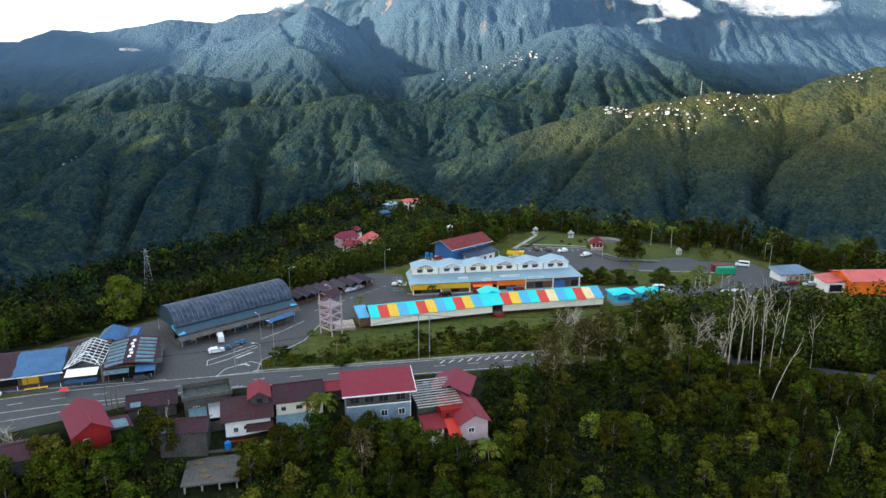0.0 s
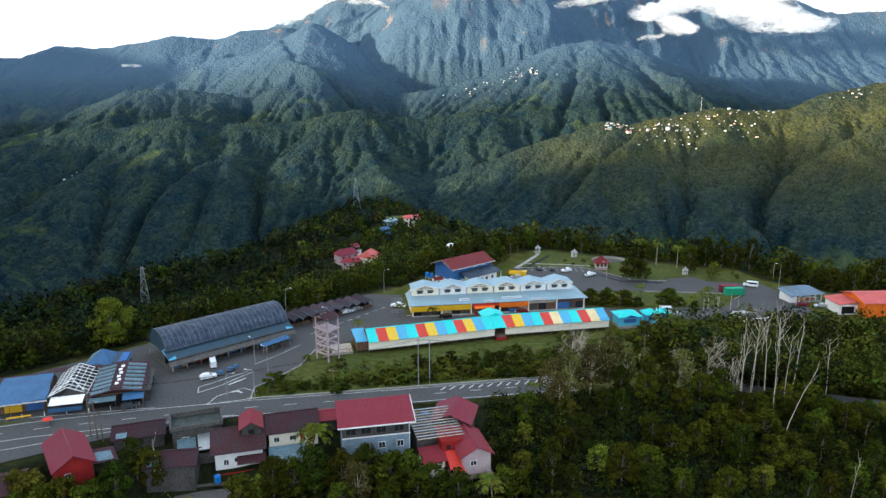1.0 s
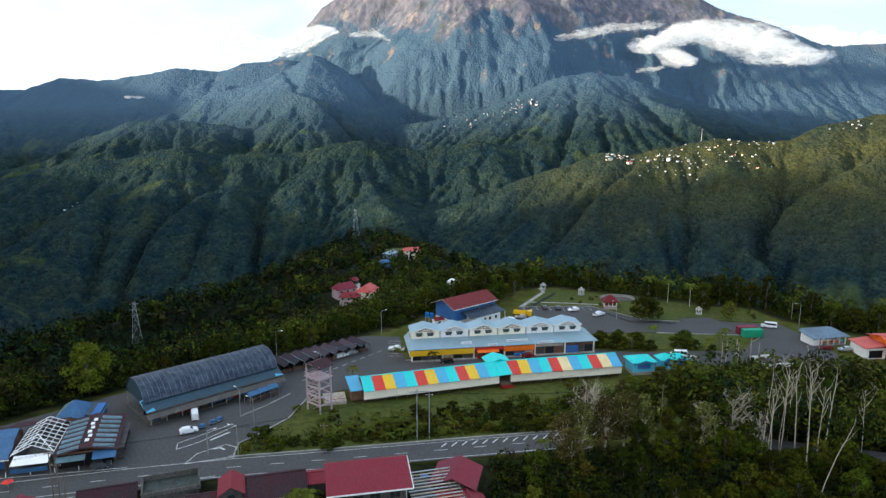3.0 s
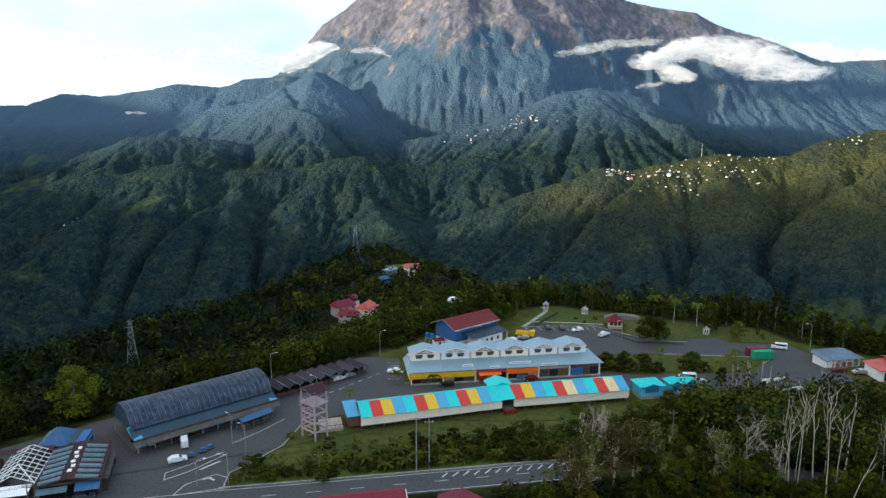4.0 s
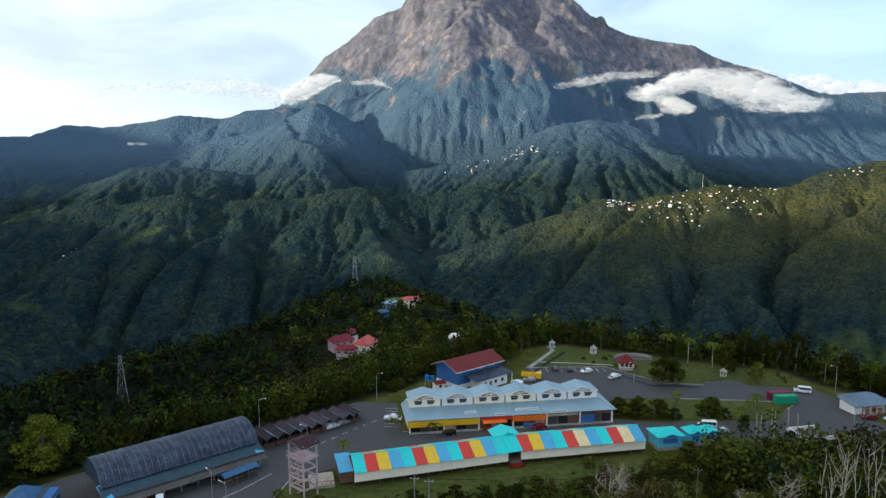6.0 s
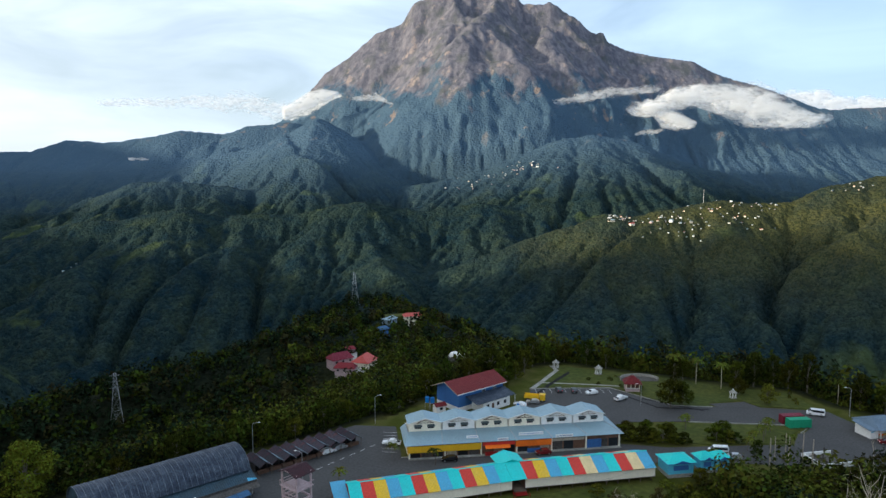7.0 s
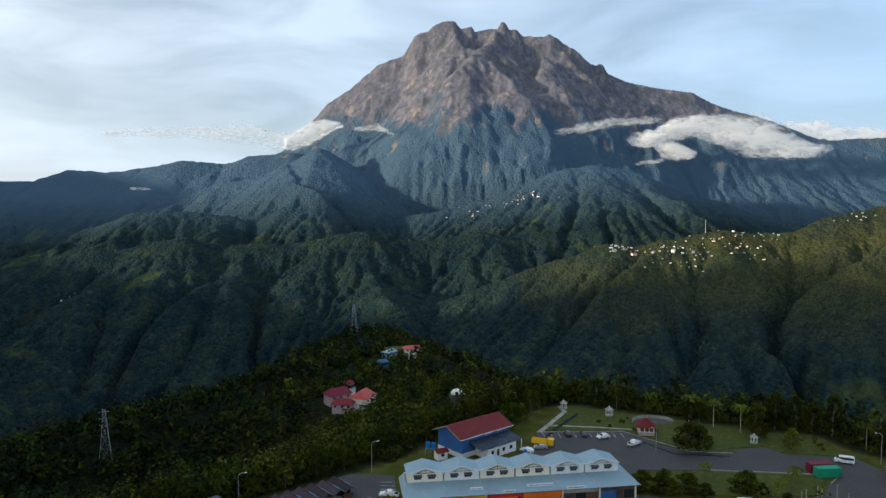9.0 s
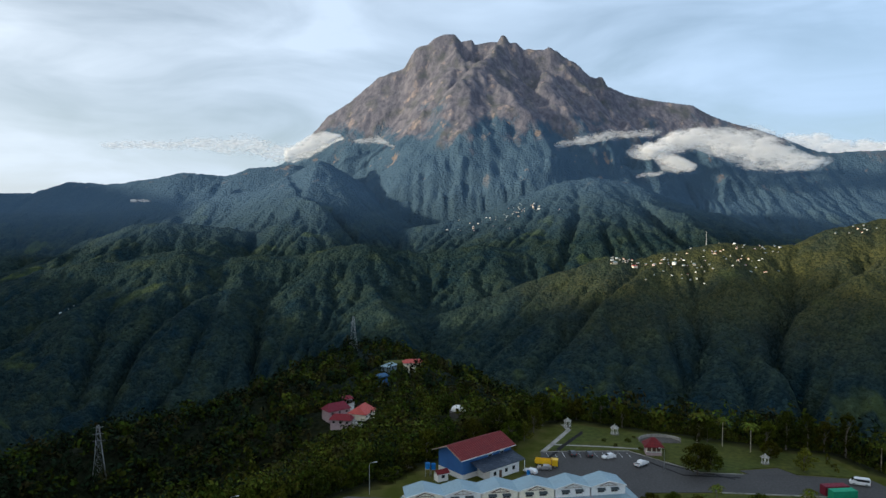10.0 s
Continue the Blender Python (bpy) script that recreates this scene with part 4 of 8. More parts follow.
def shop_block():
    """Two-storey row of shops: wide lean-to roof in front, six shallow gables behind."""
    m, n = frame_on((-10.2, 220.6), (46.8, 229.4), 0)
    t = thing("shop_block", m, "white two-storey row of shops under blue-grey metal roofs", "shop building")
    w = (n - 2.75) / 6
    part("front_step", box(0, -1.6, -0.1, n, 0.4, 0.18), CONCRETE, t)
    part("lower_wall", box(0.1, -0.4, 0.18, n - 0.1, 2.9, 3.6), BROWN_WALL, t)
    part("side_wall", box(0, 2.9, 0, 0.25, 11.8, 3.8), CREAM, t)
    part("side_wall", box(n - 0.25, 2.9, 0, n, 11.8, 3.8), WHITE, t)
    part("rear_wall", box(0.25, 11.5, 0, n - 0.25, 11.8, 5.2), WHITE, t)
    part("hip_roof", slab([(-1.0, 12.2, 3.8), (-1.0, -1.3, 3.8), (0.48, 5.6, 5.02), (0.48, 12.2, 5.02)], 0.1), BLUEGREY_ROOF, t)
    part("hip_roof", slab([(n + 0.9, -1.3, 3.8), (n + 0.9, 12.2, 3.8), (n - 2.3, 12.2, 5.02), (n - 2.3, 5.6, 5.02)], 0.1), BLUEGREY_ROOF, t)
    for k in range(6):
        x0, x1 = 0.45 + k * w, 0.45 + (k + 1) * w
        f0, f1 = -1.0 + k * (n + 1.9) / 6, -1.0 + (k + 1) * (n + 1.9) / 6
        part("lean_to_roof", slab([(f0 + 0.03, -1.3, 3.8), (f1 - 0.03, -1.3, 3.8), (x1 - 0.03, 5.6, 5.02), (x0 + 0.03, 5.6, 5.02)], 0.1), BLUEGREY_ROOF, t)
        part("roof_seam", slab([(f1 - 0.1, -1.3, 3.87), (f1 + 0.1, -1.3, 3.87), (x1 + 0.1, 5.5, 5.08), (x1 - 0.1, 5.5, 5.08)], 0.06), STEEL, t)
        part("upper_wall", box(x0 + 0.3, 5.5, 4.7, x1 - 0.1, 11.6, 7.3), WHITE if k not in (0, 2, 3) else CREAM, t)
        xm = (x0 + x1) / 2 + 0.1
        part("gable_wall", prism([(x0 + 0.3, 7.3), (x1 - 0.1, 7.3), (xm, 8.45)], 5.52, 5.7), CREAM if k in (0, 2, 3) else WHITE, t)
        for xa, za, xb, zb in ((x0 + 2.4, 7.25, x1 - 2.2, 7.25), (x0 + 2.6, 7.3, xm, 8.1), (x1 - 2.4, 7.3, xm, 8.1), (xm, 7.3, xm, 8.2)):
            part("gable_brace", slab([(xa - 0.06, 5.44, za + 0.1), (xa + 0.06, 5.44, za - 0.02), (xb + 0.06, 5.44, zb - 0.02), (xb - 0.06, 5.44, zb + 0.1)], 0.06), BROWN_WALL if k in (0, 2, 3) else WOOD_LT, t)
        for s in (0, 1):
            xe = x0 - 0.12 if s == 0 else x1 + 0.12
            c = [(xe, 4.95, 7.35), (xm, 4.95, 8.65), (xm, 11.9, 8.65), (xe, 11.9, 7.35)]
            part("gable_roof", slab(c, 0.09), BLUEGREY_ROOF, t)
            part("barge_board", slab([(xe, 4.89, 7.4), (xm, 4.89, 8.7), (xm, 4.95, 8.7), (xe, 4.95, 7.4)], 0.2), WHITE, t)
        window(t, x0 + w * 0.30, 5.48, 5.75, 1.6, 0.75, mat=WOOD_LT, awning=True)
        window(t, x0 + w * 0.68, 5.48, 5.75, 1.6, 0.75, mat=WOOD_LT, awning=True)
        b0 = k * n / 6
        for q in range(3):
            xs = b0 + 0.5 + q * (n / 6 - 0.6) / 3
            part("shop_bay", box(xs, -0.5, 0.2, xs + (n / 6 - 0.6) / 3 - 0.4, -0.41, 2.5), (DARK, BROWN_WALL, WALL_GREY, WOOD_LT, GLASS)[(k * 3 + q * 2) % 5], t)
        part("pillar", box(b0 - 0.15 + (0.2 if k == 0 else 0), -0.9, 0.18, b0 + 0.2 + (0.2 if k == 0 else 0), -0.55, 3.6), CREAM, t)
    w = n / 6
    part("pillar", box(n - 0.4, -0.9, 0.18, n - 0.05, -0.55, 3.6), CREAM, t)
    x = 0.0
    for k, (x0, x1, mat, z0) in enumerate(((0.0, w * 2.0, WALL_YELLOW, 1.7), (w * 2.05, w * 2.95, RED_SHEET, 2.5), (w * 2.97, w * 3.99, WALL_ORANGE, 1.8), (w * 4.02, w * 4.95, WOOD_LT, 2.7))):
        part("fascia_board", box(x0, -1.0, z0, x1, -0.9, 3.45), mat, t)
    part("end_fascia", box(-0.05, -0.9, 1.0, 0.03, 2.6, 3.3), WALL_YELLOW, t)
    part("blue_shopfront", box(w * 5.0, -0.8, 0.2, w * 5.45, -0.52, 2.5), WALL_BLUE, t)
    part("market_stall_cloth", slab([(w * 2.1, -2.2, 2.2), (w * 2.8, -2.2, 2.2), (w * 2.8, -0.95, 2.7), (w * 2.1, -0.95, 2.7)], 0.05), WALL_ORANGE, t)
    part("counter", box(w * 2.1, -1.9, 0.2, w * 2.7, -1.2, 1.0), WALL_RED, t)
    part("counter", box(w * 3.3, -1.6, 0.2, w * 3.7, -0.9, 1.1), WALL_BLUE, t)
    # plain signboards, their writing too far to read
    for x0, x1, z in ((w * 1.62, w * 1.95, 4.3), (w * 3.1, w * 3.8, 4.3), (w * 2.45, w * 2.75, 3.95), (w * 4.1, w * 4.6, 3.95)):
        z -= 0.1
        yy = (z - 3.8) / 1.22 * 6.9 - 1.3
        s = part("signboard", box(x0, yy - 0.3, z, x1, yy - 0.22, z + 0.75), WHITE, t)
        part("lettering_bar", box(x0 + 0.3, yy - 0.32, z + 0.3, x1 - 0.3, yy - 0.302, z + 0.45), WALL_BLUE, s)
    return t


shop_block()


def blue_house():
    m, n = frame_on((3.7, 255.4), (18.2, 267.7), 0)
    t = thing("blue_house", m, "tall blue house with a dark red tiled gable roof", "house")
    wide, eave, ridge = 10.6, 6.2, 8.6
    part("wall", box(0, 0, 1.3, n, wide, eave), WALL_BLUE, t)
    part("plinth", box(-0.04, -0.04, -0.3, n + 0.04, wide + 0.04, 1.3), WHITE, t)
    part("gable", prism_x([(0.0, eave), (wide, eave), (wide / 2, ridge - 0.12)], 0, n), WALL_BLUE, t)
    part("roof", slab([(-1.6, -1.1, eave - 0.25), (n + 1.0, -1.1, eave - 0.25), (n + 1.0, wide / 2, ridge), (-1.6, wide / 2, ridge)], 0.12), TILE_RED, t)
    part("roof", slab([(n + 1.0, wide + 1.1, eave - 0.25), (-1.6, wide + 1.1, eave - 0.25), (-1.6, wide / 2 + 0.01, ridge), (n + 1.0, wide / 2 + 0.01, ridge)], 0.12), TILE_RED, t)
    rib = None
    for k in range(27):
        x = -1.3 + k * (n + 2.2) / 26
        if rib is None:
            rib = part("roof_rib", slab([(-0.05, -1.1, eave - 0.19), (0.05, -1.1, eave - 0.19), (0.05, wide / 2, ridge + 0.06), (-0.05, wide / 2, ridge + 0.06)], 0.08), ROOF_RIB, t, "pale red roof rib")
            rib.matrix_basis = pose(x, 0, 0)
        else:
            same("roof_rib", rib, pose(x, 0, 0), t)
    for y0, y1 in ((-1.1, wide / 2), (wide + 1.1, wide / 2)):
        part("barge_board", slab([(-1.66, y0, eave - 0.2), (-1.6, y0, eave - 0.2), (-1.6, y1, ridge + 0.05), (-1.66, y1, ridge + 0.05)], 0.25), WOOD_LT, t)
    part("gutter", box(-1.6, -1.2, eave - 0.45, n + 1, -1.08, eave - 0.27), WHITE, t)
    window(t, n * 0.55, -0.02, 3.9, 1.4, 1.1)
    window(t, n * 0.8, -0.02, 3.9, 1.4, 1.1)
    a = thing("annex", m @ pose(3.8, -5.2, 0), "white annex with a dark lean-to roof beside a blue house", "annex")
    part("wall", box(1.5, -0.1, -0.2, 13.2, 5.0, 3.0), WHITE, a)
    part("roof", slab([(-1.2, -0.5, 3.1), (15.5, -0.5, 3.1), (15.5, 5.15, 4.4), (-1.2, 5.15, 4.4)], 0.1), HALL_ROOF, a)
    for x in (3.0, 7.5, 10.5):
        part("window", box(x, -0.15, 1.0, x + 1.0, -0.1, 2.1), GLASS, a)
    part("door", box(5.2, -0.15, 0.0, 6.2, -0.1, 2.1), BROWN_WALL, a)
    for x in (-1.0, 15.2):
        part("roof_post", box(x, -0.4, -0.2, x + 0.14, -0.26, 3.1), WHITE, a)
    s = thing("pump_shed", pose(-2.4, 255.6, 0, 0, 0, 30), "small white shed with a red tiled roof", "shed")
    part("wall", box(-1.6, -1.2, -0.1, 1.6, 1.2, 2.2), WHITE, s)
    part("roof", slab([(-2.0, -1.6, 2.2), (2.0, -1.6, 2.2), (2.0, 0, 3.0), (-2.0, 0, 3.0)], 0.1), TILE_RED, s)
    part("roof", slab([(2.0, 1.6, 2.2), (-2.0, 1.6, 2.2), (-2.0, 0.01, 3.0), (2.0, 0.01, 3.0)], 0.1), TILE_RED, s)
    part("window", box(-0.5, -1.24, 0.9, 0.5, -1.2, 1.7), GLASS, s)


blue_house()


def water_tank(x, y, z, r=0.7, h=1.6, stand=0.0, group="water tanks"):
    t = thing("water_tank", pose(x, y, z), "blue plastic water tank on a low stand", "water tank", group)
    part("body", rod((0, 0, stand), (0, 0, stand + h), r, r * 0.97, 14), BLUE_PLASTIC, t)
    part("lid", rod((0, 0, stand + h), (0, 0, stand + h + 0.15), r * 0.5, r * 0.4, 12), BLUE_PLASTIC, t)
    if stand:
        part("stand", boxes((-r, -r, 0, -r + 0.1, -r + 0.1, stand), (r - 0.1, -r, 0, r, -r + 0.1, stand), (-r, r - 0.1, 0, -r + 0.1, r, stand), (r - 0.1, r - 0.1, 0, r, r, stand), (-r, -r, stand - 0.1, r, r, stand)), STEEL, t)
    return t


water_tank(-6.2, 258.2, -0.2, stand=2.4)
water_tank(-4.6, 258.8, -0.2, stand=2.0)
water_tank(22.5, 259.6, -0.1, r=0.55, h=1.2)


def arched_hall():
    m, n = frame_on((-72.4, 178.6), (-46.6, 201.9), 0)
    t = thing("arched_market_hall", m, "open-sided market hall with a dark corrugated barrel roof", "market hall")
    deep, rise, eave, ov = 13.0, 4.3, 5.2, 1.4
    seg = 14
    prof = [(deep / 2 - math.cos(math.pi * (0.08 + 0.84 * k / seg)) * deep / 2 * 1.04, eave + (math.sin(math.pi * (0.08 + 0.84 * k / seg)) - 0.25) / 0.75 * rise) for k in range(seg + 1)]
    bays = 9
    for b in range(bays):
        x0, x1 = -0.6 + b * (n + 1.2) / bays + 0.012, -0.6 + (b + 1) * (n + 1.2) / bays - 0.012
        bm = bmesh.new()
        lo = [[bm.verts.new((x, y, z)) for y, z in prof] for x in (x0, x1)]
        up = [[bm.verts.new((x, y, z + 0.08)) for y, z in prof] for x in (x0, x1)]
        for k in range(seg):
            bm.faces.new((up[0][k], up[1][k], up[1][k + 1], up[0][k + 1]))
            bm.faces.new((lo[0][k + 1], lo[1][k + 1], lo[1][k], lo[0][k]))
        bmesh.ops.recalc_face_normals(bm, faces=bm.faces)
        part("roof_sheet", bm, HALL_ROOF, t, smooth=False)
    rib = None
    for b in range(27):
        x = -0.6 + b * (n + 1.2) / 26
        if rib is None:
            bm = bmesh.new()
            for k in range(seg):
                (y0, z0), (y1, z1) = prof[k], prof[k + 1]
                slab([(-0.05, y0, z0 + 0.16), (0.05, y0, z0 + 0.16), (0.05, y1, z1 + 0.16), (-0.05, y1, z1 + 0.16)], 0.07, bm)
            rib = part("roof_rib", bm, HALL_RIB, t)
            rib.matrix_basis = pose(x, 0, 0)
        else:
            same("roof_rib", rib, pose(x, 0, 0), t)
    part("eave_roof", slab([(-1.0, -2.4, 3.6), (n + 1.0, -2.4, 3.6), (n + 1.0, 1.2, 5.3), (-1.0, 1.2, 5.3)], 0.08), HALL_BLUE, t)
    part("rear_eave_roof", slab([(n + 1.0, deep + 2.2, 3.6), (-1.0, deep + 2.2, 3.6), (-1.0, deep - 1.0, 5.3), (n + 1.0, deep - 1.0, 5.3)], 0.08), HALL_BLUE, t)
    part("fascia", box(-1.0, -2.5, 3.05, n + 1.0, -2.42, 3.62), WALL_GREY, t)
    part("awning", slab([(-1.2, -4.0, 2.35), (n + 1.0, -4.0, 2.35), (n + 1.0, -2.52, 3.05), (-1.2, -2.52, 3.05)], 0.05), OLD_CONC, t, "low stained grey awning sheet")
    for x, mat in ((-0.25, HALL_BLUE), (n + 0.13, HALL_ROOF)):
        ring = [(0.6, 4.2), (deep - 0.6, 4.2)] + [(y, z - 0.05) for y, z in prof[::-1]]
        part("gable_sheet", prism_x(ring, x, x + 0.12), mat, t)
    for s, x in ((-1, -1.0), (1, n + 1.0)):
        part("hip_roof", slab([(x, -2.4, 3.62), (x, 2.2, 5.0), (x - s * 1.3, 2.2, 5.5), (x - s * 2.2, -2.4, 3.68)], 0.06), SKYBLUE, t, "small turquoise-blue corner sheet")
    post = None
    for k in range(10):
        for y in (-1.9, deep + 1.6):
            x = k * n / 9
            if post is None:
                post = part("post", box(-0.11, -0.11, 0, 0.11, 0.11, 3.7), CONCRETE, t)
                post.matrix_basis = pose(x, y, 0)
            else:
                same("post", post, pose(x, y, 0), t)
    part("floor", box(-0.6, -1.6, -0.1, n + 0.6, deep + 1.5, 0.15), OLD_CONC, t)
    # black sheet put in for the shade deep inside the hall
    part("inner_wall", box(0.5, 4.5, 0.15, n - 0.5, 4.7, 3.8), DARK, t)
    rng = random.Random(3)
    for k in range(16):
        x = 0.8 + k * (n - 1.6) / 16
        w = rng.uniform(1.2, 1.9)
        g = thing("market_stall", m @ pose(x, -0.9 + rng.uniform(-0.4, 0.3), 0.15), "cluttered timber market stall under a hall roof", "stall", "stalls in the arched hall")
        part("table", boxes((0, 0, 0.7, w, 1.0, 0.78), (0.05, 0.05, 0, 0.12, 0.12, 0.7), (w - 0.12, 0.05, 0, w - 0.05, 0.12, 0.7), (0.05, 0.9, 0, 0.12, 0.97, 0.7)), WOOD, g)
        part("cloth", box(0.02, -0.03, 0.25, w - 0.02, -0.005, 0.77), rng.choice([WALL_GREY, BROWN_WALL, TARP, WALL_RED, WOOD_LT, WALL_GREY]), g)
        for q in range(4):
            part("crate", box(0.1 + q * w / 5, 0.1, 0.78, 0.08 + (q + 0.8) * w / 5, 0.7, 0.9 + rng.uniform(0, 0.35)), rng.choice([WOOD, WALL_GREY, LAWN, BROWN_WALL, BROWN_WALL]), g)


arched_hall()


def stall_row():
    """A row of small gabled stalls, roofs at right angles to the drive."""
    a, b = Vector((-47.5, 211.3)), Vector((-24.8, 231.0))
    d = (b - a) / 9
    ang = math.degrees(math.atan2(d.y, d.x))
    w = d.length
    first = None
    for k in range(9):
        p = a + d * k
        m = pose(p.x, p.y, 0, 0, 0, ang)
        if first is None:
            t = thing("roadside_stall", m, "dark timber stall with a rusty sheet roof", "stall", "row of stalls")
            part("roof", slab([(-0.1, -2.6, 2.35), (w / 2, -2.6, 3.25), (w / 2, 6.2, 3.25), (-0.1, 6.2, 2.35)], 0.05), STALL_ROOF, t)
            part("roof", slab([(w / 2 + 0.01, -2.6, 3.25), (w - 0.2, -2.6, 2.35), (w - 0.2, 6.2, 2.35), (w / 2 + 0.01, 6.2, 3.25)], 0.05), STALL_ROOF, t)
            part("ridge_cap", box(w / 2 - 0.12, -2.65, 3.24, w / 2 + 0.12, 6.25, 3.31), STALL_ROOF, t)
            part("side_wall", box(0.05, 0.4, 0, 0.12, 5.8, 2.4), WALL_GREY, t)
            part("side_wall", box(w - 0.3, 0.4, 0, w - 0.23, 5.8, 2.4), WALL_GREY, t)
            part("rear_wall", box(0.12, 5.7, 0, w - 0.3, 5.8, 2.6), WALL_GREY, t)
            part("counter", box(0.1, -1.2, 0, w - 0.3, -0.5, 0.9), BROWN_WALL, t)
            part("pale_sheet", slab([(w * 0.60, -1.6, 3.12), (w * 0.80, -1.6, 2.78), (w * 0.80, 2.4, 2.78), (w * 0.60, 2.4, 3.12)], 0.04), TARP_LT, t)
            part("gutter", box(w - 0.3, -2.7, 2.25, w - 0.1, 6.2, 2.36), TARP_LT, t)
            # black panel across the stall, painted as its inner shade
            part("shade_panel", box(0.13, 0.6, 0, w - 0.32, 0.7, 2.4), DARK, t)
            for x in (0.05, w - 0.3):
                part("post", box(x, -2.3, 0, x + 0.1, -2.2, 2.5), WOOD, t)
            first = t
        else:
            copy_thing(first, m)


stall_row()


def watch_tower():
    m, n = frame_on((-34.9, 186.4), (-31.2, 183.4), 0)
    m = m @ Matrix.Diagonal((1.0, 1.1, 1.13, 1.0))
    t = thing("watch_tower", m, "pale pink concrete viewing tower with open floors", "tower")
    deep = 3.4
    for x in (0, n):
        for y in (0, deep):
            part("column", box(x - 0.15, y - 0.15, -0.6, x + 0.15, y + 0.15, 10.9), PINK, t)
    for z in (1.7, 3.7, 5.7, 7.6):
        part("beam", boxes((0.2, -0.15, z, n - 0.2, 0.15, z + 0.32), (0.2, deep - 0.15, z, n - 0.2, deep + 0.15, z + 0.32)), PINK, t)
        part("beam", boxes((-0.15, 0.2, z, 0.15, deep - 0.2, z + 0.32), (n - 0.15, 0.2, z, n + 0.15, deep - 0.2, z + 0.32)), PINK, t)
        part("parapet", boxes((0.2, -0.06, z + 0.9, n - 0.2, 0.06, z + 1.05), (-0.06, 0.2, z + 0.9, 0.06, deep - 0.2, z + 1.05)), PINK, t)
        part("stair_flight", slab([(0.6, 0.9, z - 1.8), (0.6, 1.9, z - 1.8), (n - 0.5, 1.9, z + 0.1), (n - 0.5, 0.9, z + 0.1)], 0.2), PINK, t)
    part("landing", box(-0.4, -0.4, 7.92, n + 0.4, deep + 0.4, 8.05), PINK, t)
    part("balustrade", boxes((-0.4, -0.4, 8.9, n + 0.4, -0.34, 8.98), (-0.4, -0.4, 8.9, -0.34, deep + 0.4, 8.98), (n + 0.34, -0.4, 8.9, n + 0.4, deep + 0.4, 8.98), (-0.4, -0.4, 8.05, -0.34, -0.34, 8.98), (n + 0.34, -0.4, 8.05, n + 0.4, -0.34, 8.98), (n / 2, -0.4, 8.05, n / 2 + 0.06, -0.34, 8.98)), PINK, t)
    for x0, x1, xr in ((-0.6, n / 2, 0), (n + 0.6, n / 2, 0)):
        part("roof", slab([(x0, -0.7, 10.7), (x1, -0.7, 11.7), (x1, deep + 0.7, 11.7), (x0, deep + 0.7, 10.7)] if x0 < x1 else [(x1, -0.7, 11.7), (x0, -0.7, 10.7), (x0, deep + 0.7, 10.7), (x1, deep + 0.7, 11.7)], 0.1), DKMAROON, t, "weathered grey-maroon roof sheet")
    part("gable", prism([(-0.2, 10.75), (n + 0.2, 10.75), (n / 2, 11.55)], 0, 0.12), PINK, t)


watch_tower()

t = thing("market_canopy", pose(-48.2, 193.0, 0, 0, 0, 49), "long blue tarpaulin canopy on thin posts over tables", "canopy")
for k in range(3):
    part("cover", slab([(-4.6 + 3.1 * k, -1.4, 2.35), (-1.6 + 3.1 * k, -1.4, 2.35), (-1.6 + 3.1 * k, 0.05, 2.95), (-4.6 + 3.1 * k, 0.05, 2.95)], 0.04), TARP, t)
    part("cover", slab([(-1.6 + 3.1 * k, 1.5, 2.35), (-4.6 + 3.1 * k, 1.5, 2.35), (-4.6 + 3.1 * k, 0.07, 2.95), (-1.6 + 3.1 * k, 0.07, 2.95)], 0.04), TARP, t)
    part("table", box(-4.3 + 3.1 * k, -0.6, 0.72, -1.9 + 3.1 * k, 0.5, 0.8), WOOD, t)
    part("bench", box(-4.3 + 3.1 * k, -1.2, 0.35, -1.9 + 3.1 * k, -0.9, 0.45), BROWN_WALL, t)
    for y in (-1.3, 1.4):
        part("post", rod((-4.5 + 3.1 * k, y, 0), (-4.5 + 3.1 * k, y, 2.4), 0.04), STEEL, t)
for y in (-1.3, 1.4):
    part("post", rod((4.5, y, 0), (4.5, y, 2.4), 0.04), STEEL, t)

# ---------------------------------------------------------------- stalls on the near side of the forecourt
m, n = frame_on((-82.3, 155.6), (-71.2, 159.2), 0)
t = thing("striped_stall_house", m, "market house with pale blue strips over a dark red roof", "market building")
deep, w = 17.5, n
part("wall", box(0.3, 0.6, 0, n - 0.3, deep - 0.5, 3.4), BROWN_WALL, t)
part("roof", slab([(-0.4, -0.6, 3.5), (n / 2, -0.6, 4.7), (n / 2, deep, 4.7), (-0.4, deep, 3.5)], 0.08), DKMAROON, t)
part("roof", slab([(n / 2 + 0.01, -0.6, 4.7), (n + 0.4, -0.6, 3.5), (n + 0.4, deep, 3.5), (n / 2 + 0.01, deep, 4.7)], 0.08), DKMAROON, t)
for k in range(7):
    y0 = -0.3 + k * 2.4
    for s in (0, 1):
        x0, x1 = (0.3, n / 2 - 1.4) if s == 0 else (n / 2 + 1.4, n - 0.3)
        bm = bmesh.new()
        seg = 6
        rows = []
        for q in range(seg + 1):
            a = math.pi * q / seg
            rows.append([(x, y0 + 1.0 - math.cos(a) * 0.66, 3.65 + 1.05 * (1 - abs(x - n / 2) / (n / 2)) + math.sin(a) * 0.36) for x in (x0, x1)])
        vs = [[bm.verts.new(p) for p in r] for r in rows]
        for q in range(seg):
            bm.faces.new((vs[q][0], vs[q][1], vs[q + 1][1], vs[q + 1][0]))
        for c in (0, 1):
            bm.faces.new([vs[q][c] for q in range(seg + 1)])
        bmesh.ops.recalc_face_normals(bm, faces=bm.faces)
        part("roof_light", bm, TARP_LT, t, "arched pale blue roof sheet")
